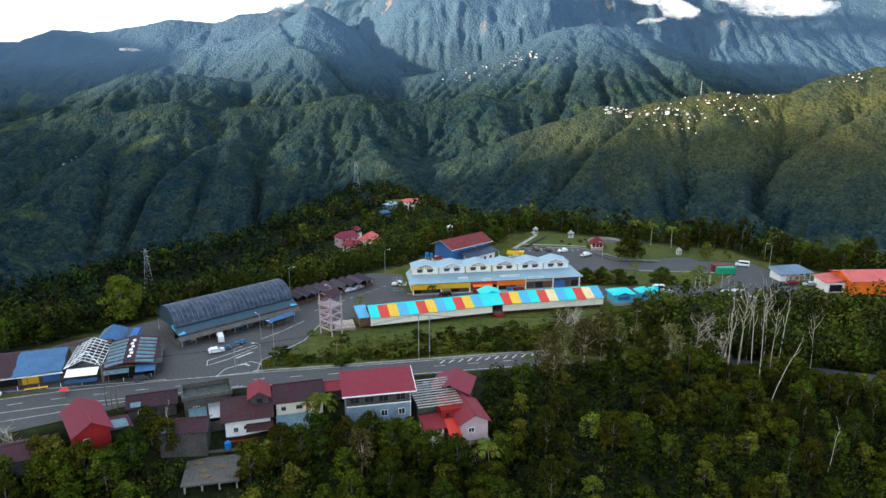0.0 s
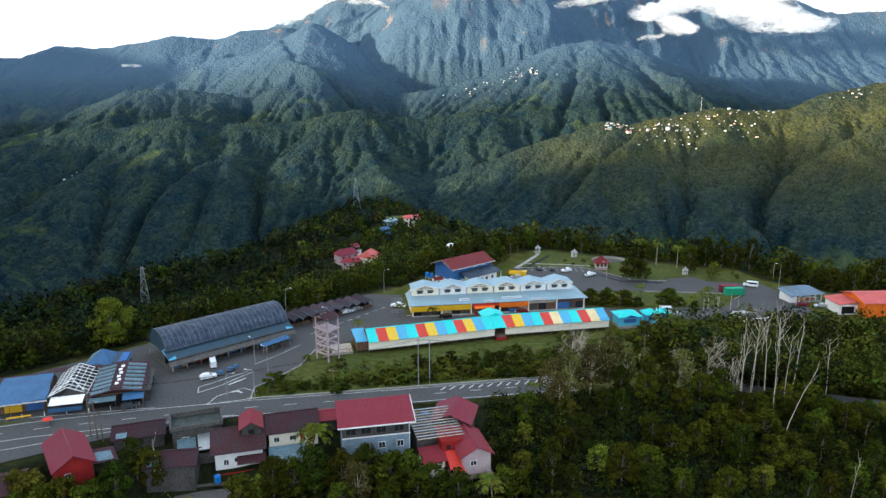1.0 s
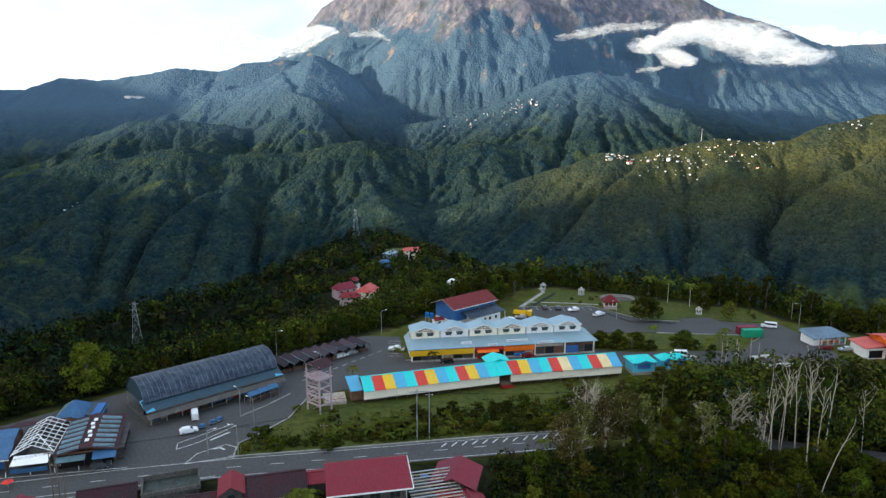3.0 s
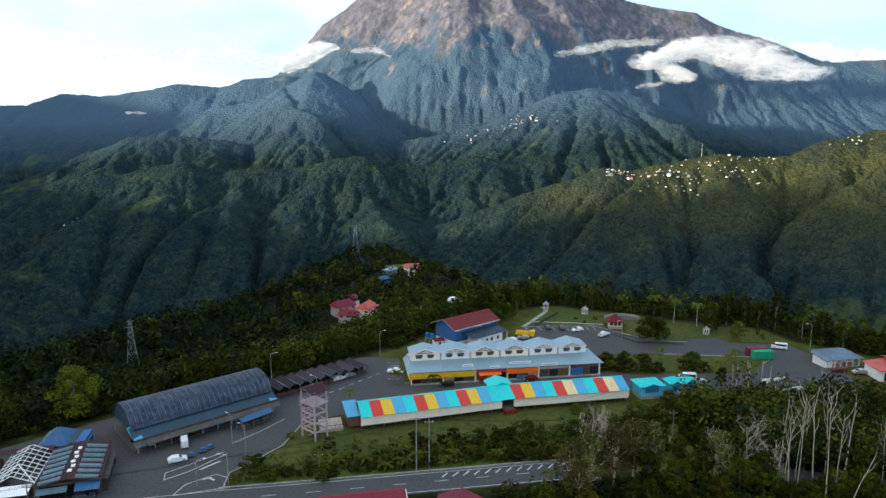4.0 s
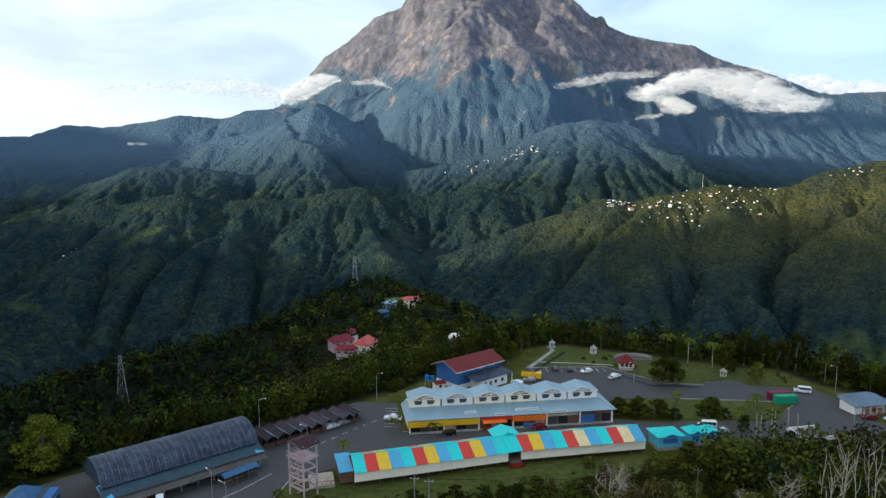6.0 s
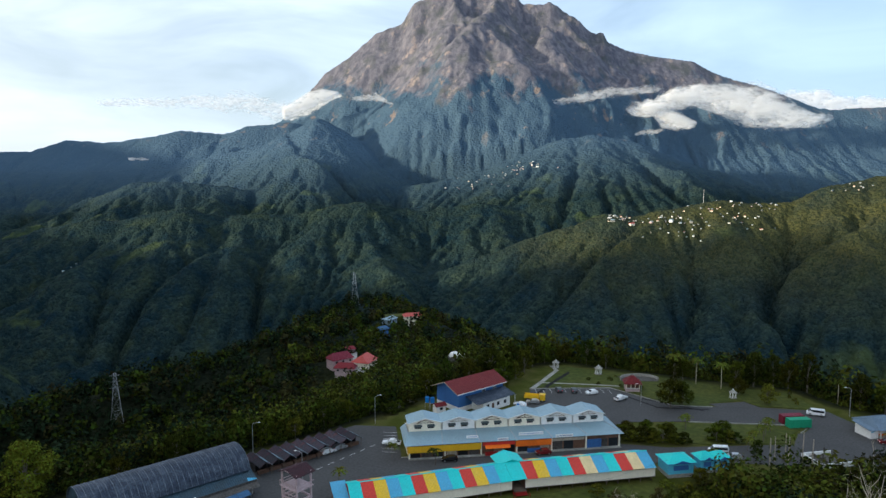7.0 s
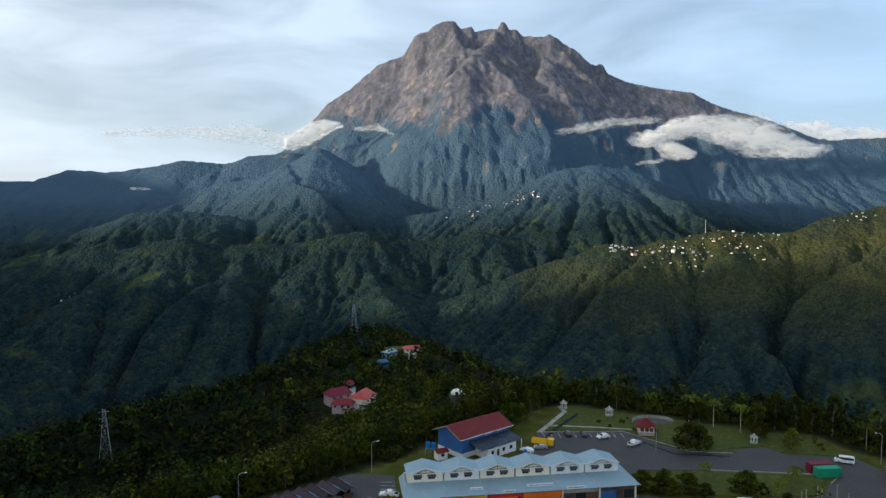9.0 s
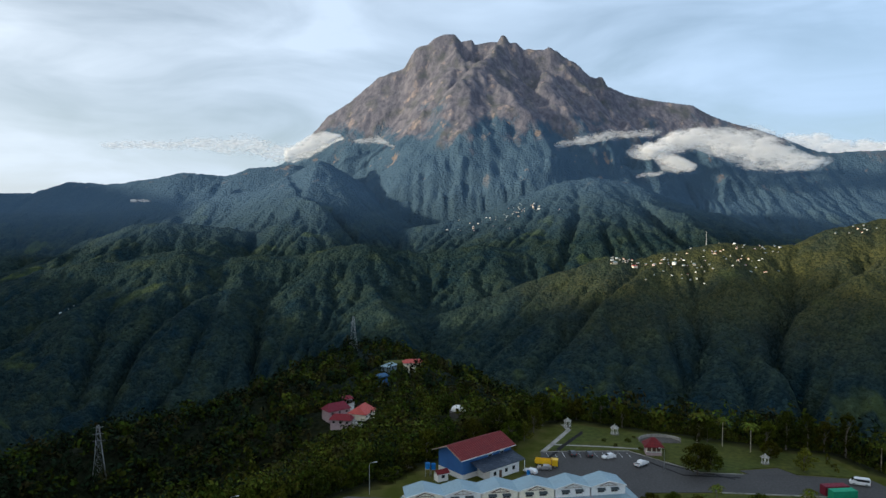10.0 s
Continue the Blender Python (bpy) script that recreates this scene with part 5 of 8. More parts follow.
for k in range(6):
    part("white_tile", box(n / 2 - 0.5 + 0.35 * (k % 2), 2.5 + k * 2.1, 4.66, n / 2 + 0.3 + 0.3 * (k % 2), 3.6 + k * 2.1, 4.86), WHITE, t)
part("front_sheet", slab([(0.2, -1.9, 2.6), (n * 0.5, -1.9, 2.6), (n * 0.5, -0.4, 3.2), (0.2, -0.4, 3.2)], 0.05), TARP_LT, t)
part("front_sheet", slab([(n * 0.62, -2.4, 2.6), (n + 0.2, -2.4, 2.6), (n + 0.2, 0.2, 3.4), (n * 0.62, 0.2, 3.4)], 0.05), TARP, t)
for x in (0.3, n * 0.5, n - 0.1):
    part("post", rod((x, -2.4, 0), (x, -2.4, 2.55), 0.05), WOOD, t)
# black panel behind the front, in place of the shade indoors
part("shade_panel", box(0.4, 0.5, 0.1, n - 0.4, 0.58, 3.0), DARK, t)
part("side_rack", boxes(*[(n + 0.2, 1.5 + k * 2.0, 0, n + 1.2, 1.6 + k * 2.0, 2.6) for k in range(7)], (n + 0.15, 1.4, 2.6, n + 1.5, 14, 2.7)), WALL_GREY, t)

t = thing("blue_roofed_hut", pose(-88.5, 178.4, 0, 0, 0, 12), "hut with a faded blue hip roof and yellow front", "hut")
part("wall", box(-4, -3.4, 0, 5, 3.5, 3.4), WALL_BLUE, t)
part("front_board", box(-4, -3.6, 2.2, 1.6, -3.45, 3.5), WALL_YELLOW, t)
part("roof", slab([(-4.8, -4.4, 3.3), (1.8, -4.4, 3.3), (-1.0, 0, 6.0), (-1.4, 0, 6.0)], 0.08), TARP, t)
part("roof", slab([(-4.8, 4.2, 3.3), (-4.8, -4.4, 3.3), (-1.4, 0.0, 6.0), (-1.4, 0.4, 6.0)], 0.08), TARP_LT, t)
part("roof", slab([(1.9, 4.2, 3.3), (-4.8, 4.2, 3.3), (-1.4, 0.41, 6.0), (-1.0, 0.41, 6.0)], 0.08), HALL_BLUE, t)
part("roof", slab([(1.8, -4.4, 3.3), (1.9, 4.2, 3.3), (-1.0, 0.4, 6.0), (-1.0, 0, 6.0)], 0.08), TARP, t)
part("side_roof", slab([(1.9, -3.6, 3.6), (5.6, -3.6, 3.0), (5.6, 3.8, 3.0), (1.9, 3.8, 3.6)], 0.08), HALL_BLUE, t)

# bare roof frame of a stall under repair
m, n = frame_on((-91.4, 155.4), (-83.8, 157.4), 0)
t = thing("open_roof_frame", m, "stall building stripped to its pale timber roof frame", "market building")
deep = 15.0
part("wall", boxes((0.2, 0.3, 0, n - 0.2, 0.45, 2.6), (0.2, deep - 0.4, 0, n - 0.2, deep - 0.25, 3.4), (0.2, 0.45, 0, 0.35, deep - 0.4, 3.2)), WALL_GREY, t)
part("floor", box(0, 0, -0.05, n, deep, 0.1), OLD_CONC, t)
for k in range(9):
    y = 0.2 + k * (deep - 0.6) / 8
    part("rafter", rod((-0.3, y, 3.5), (n / 2, y, 5.4), 0.09, sides=4), WHITE, t)
    part("rafter", rod((n / 2, y, 5.4), (n + 0.3, y, 3.5), 0.09, sides=4), WHITE, t)
for k in range(8):
    x = -0.2 + k * (n + 0.4) / 7
    z = 5.4 - abs(x - n / 2) / (n / 2) * 1.9 + 0.12
    part("purlin", rod((x, -0.2, z), (x, deep - 0.2, z), 0.08, sides=4), WHITE, t)
part("hip_rafter", rod((n / 2, 5, 5.6), (n + 0.2, 0, 3.6), 0.12, sides=4), WHITE, t)
part("hip_rafter", rod((n / 2, 5, 5.6), (-0.2, 0, 3.6), 0.12, sides=4), WHITE, t)
part("rear_roof", slab([(-4.0, deep - 1.5, 4.2), (n, deep - 1.5, 4.2), (n, deep + 2.2, 3.7), (-4, deep + 2.2, 3.7)], 0.08), DKMAROON, t)
part("front_canopy", slab([(0.4, -3.2, 2.7), (n - 0.3, -3.2, 2.7), (n - 0.3, 0.2, 3.3), (0.4, 0.2, 3.3)], 0.05), WHITE, t, "white canvas canopy")
part("canopy_skirt", box(0.4, -3.22, 1.0, n - 0.4, -3.17, 2.0), TARP, t, "blue tarpaulin skirt")

m, n = frame_on((-126, 144.2), (-92.2, 155.6), 0)
t = thing("tarpaulin_market_hall", m, "low dark red market hall half covered with blue tarpaulin", "market building")
deep = 14.0
part("wall", box(0.3, 1.2, 0, n - 0.2, deep - 0.4, 3.2), BROWN_WALL, t)
part("roof", slab([(-0.5, -1.2, 3.2), (n + 0.3, -1.2, 3.2), (n + 0.3, deep / 2 + 3, 5.2), (-0.5, deep / 2 + 3, 5.2)], 0.08), DKMAROON, t)
part("roof", slab([(n + 0.3, deep + 1.5, 3.4), (-0.5, deep + 1.5, 3.4), (-0.5, deep / 2 + 3.01, 5.2), (n + 0.3, deep / 2 + 3.01, 5.2)], 0.08), DKMAROON, t)
bm = bmesh.new()
rng = random.Random(8)
rows = [[bm.verts.new((n - 10.6 + 10.9 * i / 10 + (rng.uniform(-0.25, 0.25) if i in (0, 10) else 0), -1.35 + 11 * j / 8, 3.36 + 11 * j / 8 * 2.0 / 11.2 + rng.uniform(-0.05, 0.12))) for i in range(11)] for j in range(9)]
for j in range(8):
    for i in range(10):
        bm.faces.new((rows[j][i], rows[j][i + 1], rows[j + 1][i + 1], rows[j + 1][i]))
part("tarpaulin", bm, TARP, t, "creased blue tarpaulin", smooth=True)
part("eave_board", box(-0.5, -1.32, 2.95, n + 0.3, -1.22, 3.25), WHITE, t)
part("shop_front", box(n - 9, 1.0, 0.2, n - 5.5, 1.15, 2.4), WALL_YELLOW, t)
part("shop_front", box(n - 4.5, 1.0, 0.2, n - 1.0, 1.15, 2.2), WALL_BLUE, t)
part("shop_front", box(n - 18, 1.0, 0.2, n - 10, 1.15, 2.4), DARK, t)
part("bench", boxes((n - 8, -2.8, 0.5, n - 3, -2.2, 0.6), (n - 7.9, -2.7, 0, n - 7.8, -2.3, 0.5), (n - 3.2, -2.7, 0, n - 3.1, -2.3, 0.5)), WALL_YELLOW, t, "yellow bench")
for k in range(6):
    part("post", rod((0.5 + k * (n - 1) / 5, -1.0, 0), (0.5 + k * (n - 1) / 5, -1.0, 3.1), 0.07), WOOD, t)

t = thing("red_parasol", pose(-88.6, 149.0, 0), "low red market parasol beside the road", "parasol")
part("pole", rod((0, 0, 0), (0, 0, 1.5), 0.03), STEEL, t)
bm = bmesh.new()
top = bm.verts.new((0, 0, 1.75))
ring = [bm.verts.new((1.15 * math.cos(k * math.tau / 8), 1.15 * math.sin(k * math.tau / 8), 1.3)) for k in range(8)]
for k in range(8):
    bm.faces.new((top, ring[k], ring[(k + 1) % 8]))
part("canopy", bm, RED_PLASTIC, t)

# ---------------------------------------------------------------- houses below the road
def gable_house(a, b, deep, base, eave, ridge, wall, roof, label, name="house", along_x=True, over=0.7, group="houses below the road", panes=(), lower=None, lower_top=None):
    """A plain house from its front line: walls from base to eave, a gable roof whose ridge runs along the front or into the depth."""
    m, n = frame_on(a, b, 0)
    t = thing(name, m, label, "house", group)
    if lower is not None:
        part("lower_wall", box(0.0, 0.0, base, n, deep, lower_top), lower, t)
        part("wall", box(-0.02, -0.02, lower_top, n + 0.02, deep + 0.02, eave), wall, t)
    else:
        part("wall", box(0, 0, base, n, deep, eave), wall, t)
    if along_x:
        part("gable", prism_x([(0.05, eave), (deep - 0.05, eave), (deep / 2, ridge - 0.15)], 0.02, n - 0.02), wall, t)
        part("roof", slab([(-over, -over, eave - 0.2), (n + over, -over, eave - 0.2), (n + over, deep / 2, ridge), (-over, deep / 2, ridge)], 0.1), roof, t)
        part("roof", slab([(n + over, deep + over, eave - 0.2), (-over, deep + over, eave - 0.2), (-over, deep / 2 + 0.01, ridge), (n + over, deep / 2 + 0.01, ridge)], 0.1), roof, t)
        part("ridge_cap", box(-over, deep / 2 - 0.18, ridge - 0.02, n + over, deep / 2 + 0.18, ridge + 0.07), roof, t)
    else:
        part("gable", prism([(0.05, eave), (n - 0.05, eave), (n / 2, ridge - 0.15)], 0.02, deep - 0.02), wall, t)
        part("roof", slab([(-over, -over, eave - 0.2), (n / 2, -over, ridge), (n / 2, deep + over, ridge), (-over, deep + over, eave - 0.2)], 0.1), roof, t)
        part("roof", slab([(n / 2 + 0.01, -over, ridge), (n + over, -over, eave - 0.2), (n + over, deep + over, eave - 0.2), (n / 2 + 0.01, deep + over, ridge)], 0.1), roof, t)
        part("ridge_cap", box(n / 2 - 0.18, -over, ridge - 0.02, n / 2 + 0.18, deep + over, ridge + 0.07), roof, t)
    for x, z, pw, ph in panes:
        window(t, x, -0.03, z, pw, ph)
    return t, n


def mono_roof(parent, x0, y0, x1, y1, z_front, z_back, mat, name="roof", label=""):
    return part(name, slab([(x0, y0, z_front), (x1, y0, z_front), (x1, y1, z_back), (x0, y1, z_back)], 0.09), mat, parent, label)


# red gabled house at the road's edge
t, n = gable_house((-73.7, 125.0), (-68.5, 128.8), 12.2, -8, 3.2, 5.5, WALL_RED, MAROON, "red timber house under a bright maroon gable roof", along_x=False, over=0.8, panes=((2.0, 0.6, 0.9, 1.2),))
part("side_sheet", box(n + 0.05, 0.3, -3, n + 0.15, 5, 2.6), HALL_BLUE, t)
part("side_roof", slab([(n + 0.3, 2.0, 1.2), (n + 5.0, 2.0, 0.6), (n + 5.0, 7.0, 1.4), (n + 0.3, 7.0, 2.0)], 0.07), DKMAROON, t, "dark red side roof")
part("patch_sheet", slab([(n + 1.2, 2.6, 1.25), (n + 4.2, 2.6, 0.87), (n + 4.2, 5.6, 1.35), (n + 1.2, 5.6, 1.73)], 0.04), TARP_LT, t, "pale patched sheet")
# low dark roofs further along the verge
for a, b, deep, z, lab, mat in (((-88.5, 119.0), (-79.5, 123.0), 8, 0.3, "low house with a stained dark red roof", DKMAROON), ((-98, 113), (-90, 117.5), 9, 0.0, "low house with a weathered dark roof", DKMAROON),
                                ((-69.5, 139.5), (-60.2, 142.6), 6.5, 1.6, "low dark red roofed shed beside the road", DKMAROON), ((-59.5, 130.8), (-50.2, 132.4), 6.0, 0.4, "dark low house wedged between taller ones", DKMAROON)):
    t, n = gable_house(a, b, deep, -9, z, z + 1.5, WALL_GREY, mat, lab, over=0.6, panes=((2.5, z - 1.6, 1.0, 1.0),))
    part("patch_sheet", slab([(0.5, -0.3, z + 0.12), (2.6, -0.3, z + 0.12), (2.6, deep / 3, z + 0.9), (0.5, deep / 3, z + 0.9)], 0.04), TARP_LT, t, "pale patched sheet")
# flat-roofed concrete house with a mossy parapet
m, n = frame_on((-57.8, 141.4), (-48.4, 145.0), 0)
t = thing("flat_roofed_house", m, "flat-roofed concrete house with a moss-stained parapet", "house", "houses below the road")
part("wall", box(0, 0, -9, n, 6, 2.2), OLD_CONC, t)
part("roof_slab", box(-0.4, -0.4, 2.2, n + 0.4, 6.4, 2.4), MOSSY, t, "dark damp roof slab with moss")
for r in ((-0.4, -0.4, 2.4, n + 0.4, -0.1, 3.3), (-0.4, 6.1, 2.4, n + 0.4, 6.4, 3.5), (-0.4, -0.1, 2.4, -0.1, 6.1, 3.3), (n + 0.1, -0.1, 2.4, n + 0.4, 6.1, 3.3)):
    part("parapet", box(*r), OLD_CONC, t)
window(t, 2.5, -0.03, -0.6, 1.3, 1.1)
window(t, 6.5, -0.03, -0.6, 1.3, 1.1)
part("shed_roof", slab([(0.8, -5.5, -1.2), (4.6, -5.5, -1.2), (4.6, -0.1, 0.3), (0.8, -0.1, 0.3)], 0.08), TARP_LT, t)
part("shed_roof", slab([(5.0, -4.6, -0.6), (9.4, -4.6, -0.6), (9.4, -0.1, 0.8), (5.0, -0.1, 0.8)], 0.08), STEEL, t)
part("shed_wall", box(1.0, -5.2, -8, 9.2, -4.6, -1.4), WALL_GREY, t)
# white house with stepped maroon roofs
t, n = gable_house((-47.7, 137.4), (-38.4, 140.0), 9.5, -11, -0.2, 2.6, WHITE, DKMAROON, "white rendered house under stepped dark maroon roofs", over=0.9,
                   panes=((2.2, -3.4, 0.9, 1.1), (7.6, -3.6, 1.6, 1.1), (5.0, -3.0, 2.2, 0.9)))
part("dormer", prism([(5.6, 0.6), (9.6, 0.6), (9.6, 3.0), (7.6, 4.3), (5.6, 3.0)], 2.6, 8.6), WALL_GREY, t)
part("dormer_roof", slab([(5.0, 2.0, 2.9), (7.6, 2.0, 4.5), (7.6, 9.2, 4.5), (5.0, 9.2, 2.9)], 0.09), MAROON, t)
part("dormer_roof", slab([(7.61, 2.0, 4.5), (10.2, 2.0, 2.9), (10.2, 9.2, 2.9), (7.61, 9.2, 4.5)], 0.09), MAROON, t)
part("dormer_window", box(7.0, 2.52, 1.6, 8.2, 2.58, 2.6), GLASS, t)
part("balcony", box(0.5, -1.4, -5.6, n - 0.4, 0, -5.45), WHITE, t)
part("balcony_rail", boxes((0.5, -1.4, -5.45, n - 0.4, -1.34, -4.6), (0.5, -1.34, -5.45, 0.56, 0, -4.6)), WALL_RED, t)
mono_roof(t, 4.4, -2.2, n + 0.6, 0.2, -2.6, -1.7, DKMAROON, "porch_roof")
# long dark house with a skylight and a lean-to
t, n = gable_house((-37.6, 142.6), (-27.6, 145.4), 9.0, -10, 1.4, 3.6, CREAM, DKMAROON, "long low house with weathered dark red roof and skylight", over=0.6,
                   panes=((1.6, -0.9, 1.0, 1.0), (5.0, -0.9, 1.2, 1.0), (8.4, -0.9, 1.0, 1.0)))
part("skylight", slab([(5.7, 0.6, 1.66), (6.5, 0.6, 1.66), (6.5, 3.6, 2.93), (5.7, 3.6, 2.93)], 0.05), WHITE, t)
part("door", box(6.6, -0.06, -1.8, 7.5, -0.01, 0.2), WALL_RED, t)
mono_roof(t, -0.2, -5.2, 8.0, -0.6, -3.6, -1.6, TARP_LT, "lean_to_roof", "grey-blue sheet lean-to roof")
part("lean_to_wall", box(0.2, -4.6, -9, 7.6, -1.0, -3.6), WALL_GREY, t)
part("open_deck", boxes((0, -7.5, -6.6, 8, -4.7, -6.45), (0, -7.5, -5.6, 8, -7.42, -5.5), (0, -7.5, -9, 0.1, -7.4, -5.5), (7.9, -7.5, -9, 8, -7.4, -5.5)), WOOD, t)
# small red roof behind
t, n = gable_house((-28.0, 147.5), (-22.6, 148.8), 5.0, -1, 1.9, 2.8, WALL_GREY, MAROON, "small shed with a faded red roof by the road", over=0.5)

# three-storey house
m, n = frame_on((-20.6, 135.4), (-7.0, 138.2), 0)
t = thing("three_storey_house", m, "three-storey pale blue house under a wide maroon roof", "house", "houses below the road")
deep = 9.0
part("lower_wall", box(0, 0, -9, n, deep, 4.0), WALL_PALEBLUE, t)
part("upper_wall", box(-0.03, -0.03, 4.0, n + 0.03, deep, 6.9), WALL_GREY, t)
part("floor_band", box(-0.08, -0.12, 3.85, n + 0.08, -0.03, 4.1), WHITE, t)
part("roof", slab([(-1.0, -1.6, 7.2), (n + 0.9, -1.6, 7.2), (n + 0.9, deep * 0.72, 9.4), (-1.0, deep * 0.72, 9.4)], 0.12), MAROON, t)
part("roof", slab([(n + 0.9, deep + 1.2, 7.6), (-1.0, deep + 1.2, 7.6), (-1.0, deep * 0.72 + 0.01, 9.4), (n + 0.9, deep * 0.72 + 0.01, 9.4)], 0.12), MAROON, t)
part("fascia", box(-1.0, -1.7, 6.98, n + 0.9, -1.6, 7.24), WHITE, t)
part("gutter", slab([(n + 0.9, -1.6, 7.24), (n + 1.02, -1.6, 7.24), (n + 1.02, deep * 0.72, 9.44), (n + 0.9, deep * 0.72, 9.44)], 0.22), WHITE, t)
part("back_parapet", box(-0.4, deep + 1.3, 5.4, n - 3, deep + 3.4, 6.3), WHITE, t)
part("back_roof", slab([(2.5, deep + 3.5, 5.2), (n - 2, deep + 3.5, 5.2), (n - 2, deep + 6, 4.6), (2.5, deep + 6, 4.6)], 0.08), MAROON, t)
for k, x in enumerate((1.7, 4.8, 7.9, 11.6)):
    window(t, x, -0.06, 4.7, 2.0, 1.4, mat=WOOD)
for x in (4.8, 8.0, 11.8):
    window(t, x, -0.04, 1.2, 1.3, 1.3)
for x in (8.0, 11.8):
    window(t, x, -0.04, -2.2, 1.3, 1.4)
part("drain_pipe", rod((n - 0.2, -0.12, -8), (n - 0.2, -0.12, 6.9), 0.06), WHITE, t)

# house with stripped battens, and its red neighbours on stilts
m, n = frame_on((-5.6, 138.8), (3.0, 141.6), 0)
t = thing("stripped_roof_house", m, "house with bare roof battens and a red front wall", "house", "houses below the road")
part("wall", box(4.4, -3.2, -4, 9.4, 4, 2.2), WALL_RED, t)
part("rear_wall", box(0, 0, -6, 4.4, 8, 3.2), WALL_GREY, t)
for x in (5.4, 8.0):
    part("window", box(x, -3.27, 0.4, x + 0.9, -3.2, 1.4), GLASS, t)
for k in range(12):
    y = -2.8 + k * 1.0
    part("batten", slab([(-0.6, y, 3.5 + 0.09 * k), (9.6, y, 3.2 + 0.09 * k), (9.6, y + 0.28, 3.22 + 0.09 * k), (-0.6, y + 0.28, 3.52 + 0.09 * k)], 0.1), STEEL if k % 2 else WOOD_LT, t)
for k in range(6):
    x = -0.4 + k * 1.95
    part("rafter", rod((x, -2.9, 3.3), (x, 8.7, 4.3), 0.09, sides=4), WOOD, t)
mono_roof(t, -0.4, -6.0, 4.8, -1.4, -0.4, 0.9, MAROON, "porch_roof", "maroon porch roof sheet")
part("porch_wall", box(0, -5.2, -6, 4.4, -1.5, -0.5), CREAM, t)
part("railing", boxes((4.6, -4.4, -1.2, 9.4, -4.34, -1.1), (4.6, -4.4, -0.6, 9.4, -4.34, -0.5), (4.6, -4.4, -4, 4.7, -4.3, -0.5), (9.3, -4.4, -4, 9.4, -4.3, -0.5)), STEEL, t)
t, n = gable_house((-2.4, 146.0), (5.4, 144.4), 8.0, -5, 2.9, 4.6, WALL_GREY, MAROON, "house with a faded maroon roof beside the road", over=0.8, along_x=False)
t, n = gable_house((3.9, 133.6), (9.6, 135.2), 9.5, -3.2, 1.2, 3.0, PINK, MAROON, "stilted house with maroon roofs on the slope", over=0.7, along_x=False, panes=((2.2, -1.2, 1.2, 1.0),))
mono_roof(t, -2.6, -1.8, 0.2, 6.0, -1.9, 0.6, RED_SHEET, "side_roof", "bright red sheet side roof")
for k in range(4):
    for y in (0.2, 4.5, 9.2):
        part("stilt", rod((0.3 + k * n / 3.3, y, -14), (0.3 + k * n / 3.3, y, -3.2), 0.12), CONCRETE, t)
part("deck", box(-2.4, -1.6, -3.4, n + 0.4, 9.6, -3.2), WOOD, t)
water_tank(-4.2, 148.8, 0.0, r=0.8, h=1.7, stand=1.2)
water_tank(-46.3, 134.0, -4.9, r=0.7, h=1.4)

# unfinished concrete frame
m, n = frame_on((-51.8, 122.4), (-41.9, 124.4), 0)
t = thing("unfinished_building", m, "unfinished concrete building with a stained flat deck", "building")
part("deck", box(-0.6, -0.8, -6.3, n + 0.6, 10.5, -6.0), OLD_CONC, t)
part("deck", box(-0.4, -0.5, -9.6, n + 0.4, 10.5, -9.35), OLD_CONC, t)
for k in range(4):
    for y in (0, 5, 10):
        part("column", box(k * n / 3 - 0.16, y - 0.16, -16, k * n / 3 + 0.16, y + 0.16, -6.3), CONCRETE, t)
for z in (-6.75, -10.0):
    part("beam", boxes((0, -0.14, z, n, 0.14, z + 0.42), (0, 4.86, z, n, 5.14, z + 0.42)), CONCRETE, t)
part("parapet", boxes((-0.6, 10.2, -6.0, n + 0.6, 10.5, -5.2), (n + 0.3, 0, -6.0, n + 0.6, 10.2, -5.7)), OLD_CONC, t)
part("infill_wall", box(0.2, 2.0, -9.3, n - 0.2, 2.2, -6.8), OLD_CONC, t)
for k, (x, y) in enumerate(((3.2, 4.2), (4.0, 2.0), (6.8, 5.2), (2.0, 7.2))):
    h = thing("rubble_heap", m @ pose(x, y, -6.0), "small heap of dark rubble on a concrete deck", "rubble", "rubble heaps")
    bm = bmesh.new()
    bmesh.ops.create_icosphere(bm, subdivisions=2, radius=1.0)
    for v in bm.verts:
        v.co *= 1 + 0.25 * noise.noise(v.co * 2 + Vector((k, 0, 0)))
        v.co = (v.co.x * 1.2, v.co.y * 0.8, max(0, v.co.z) * 0.4)
    part("heap", bm, EARTH, h)

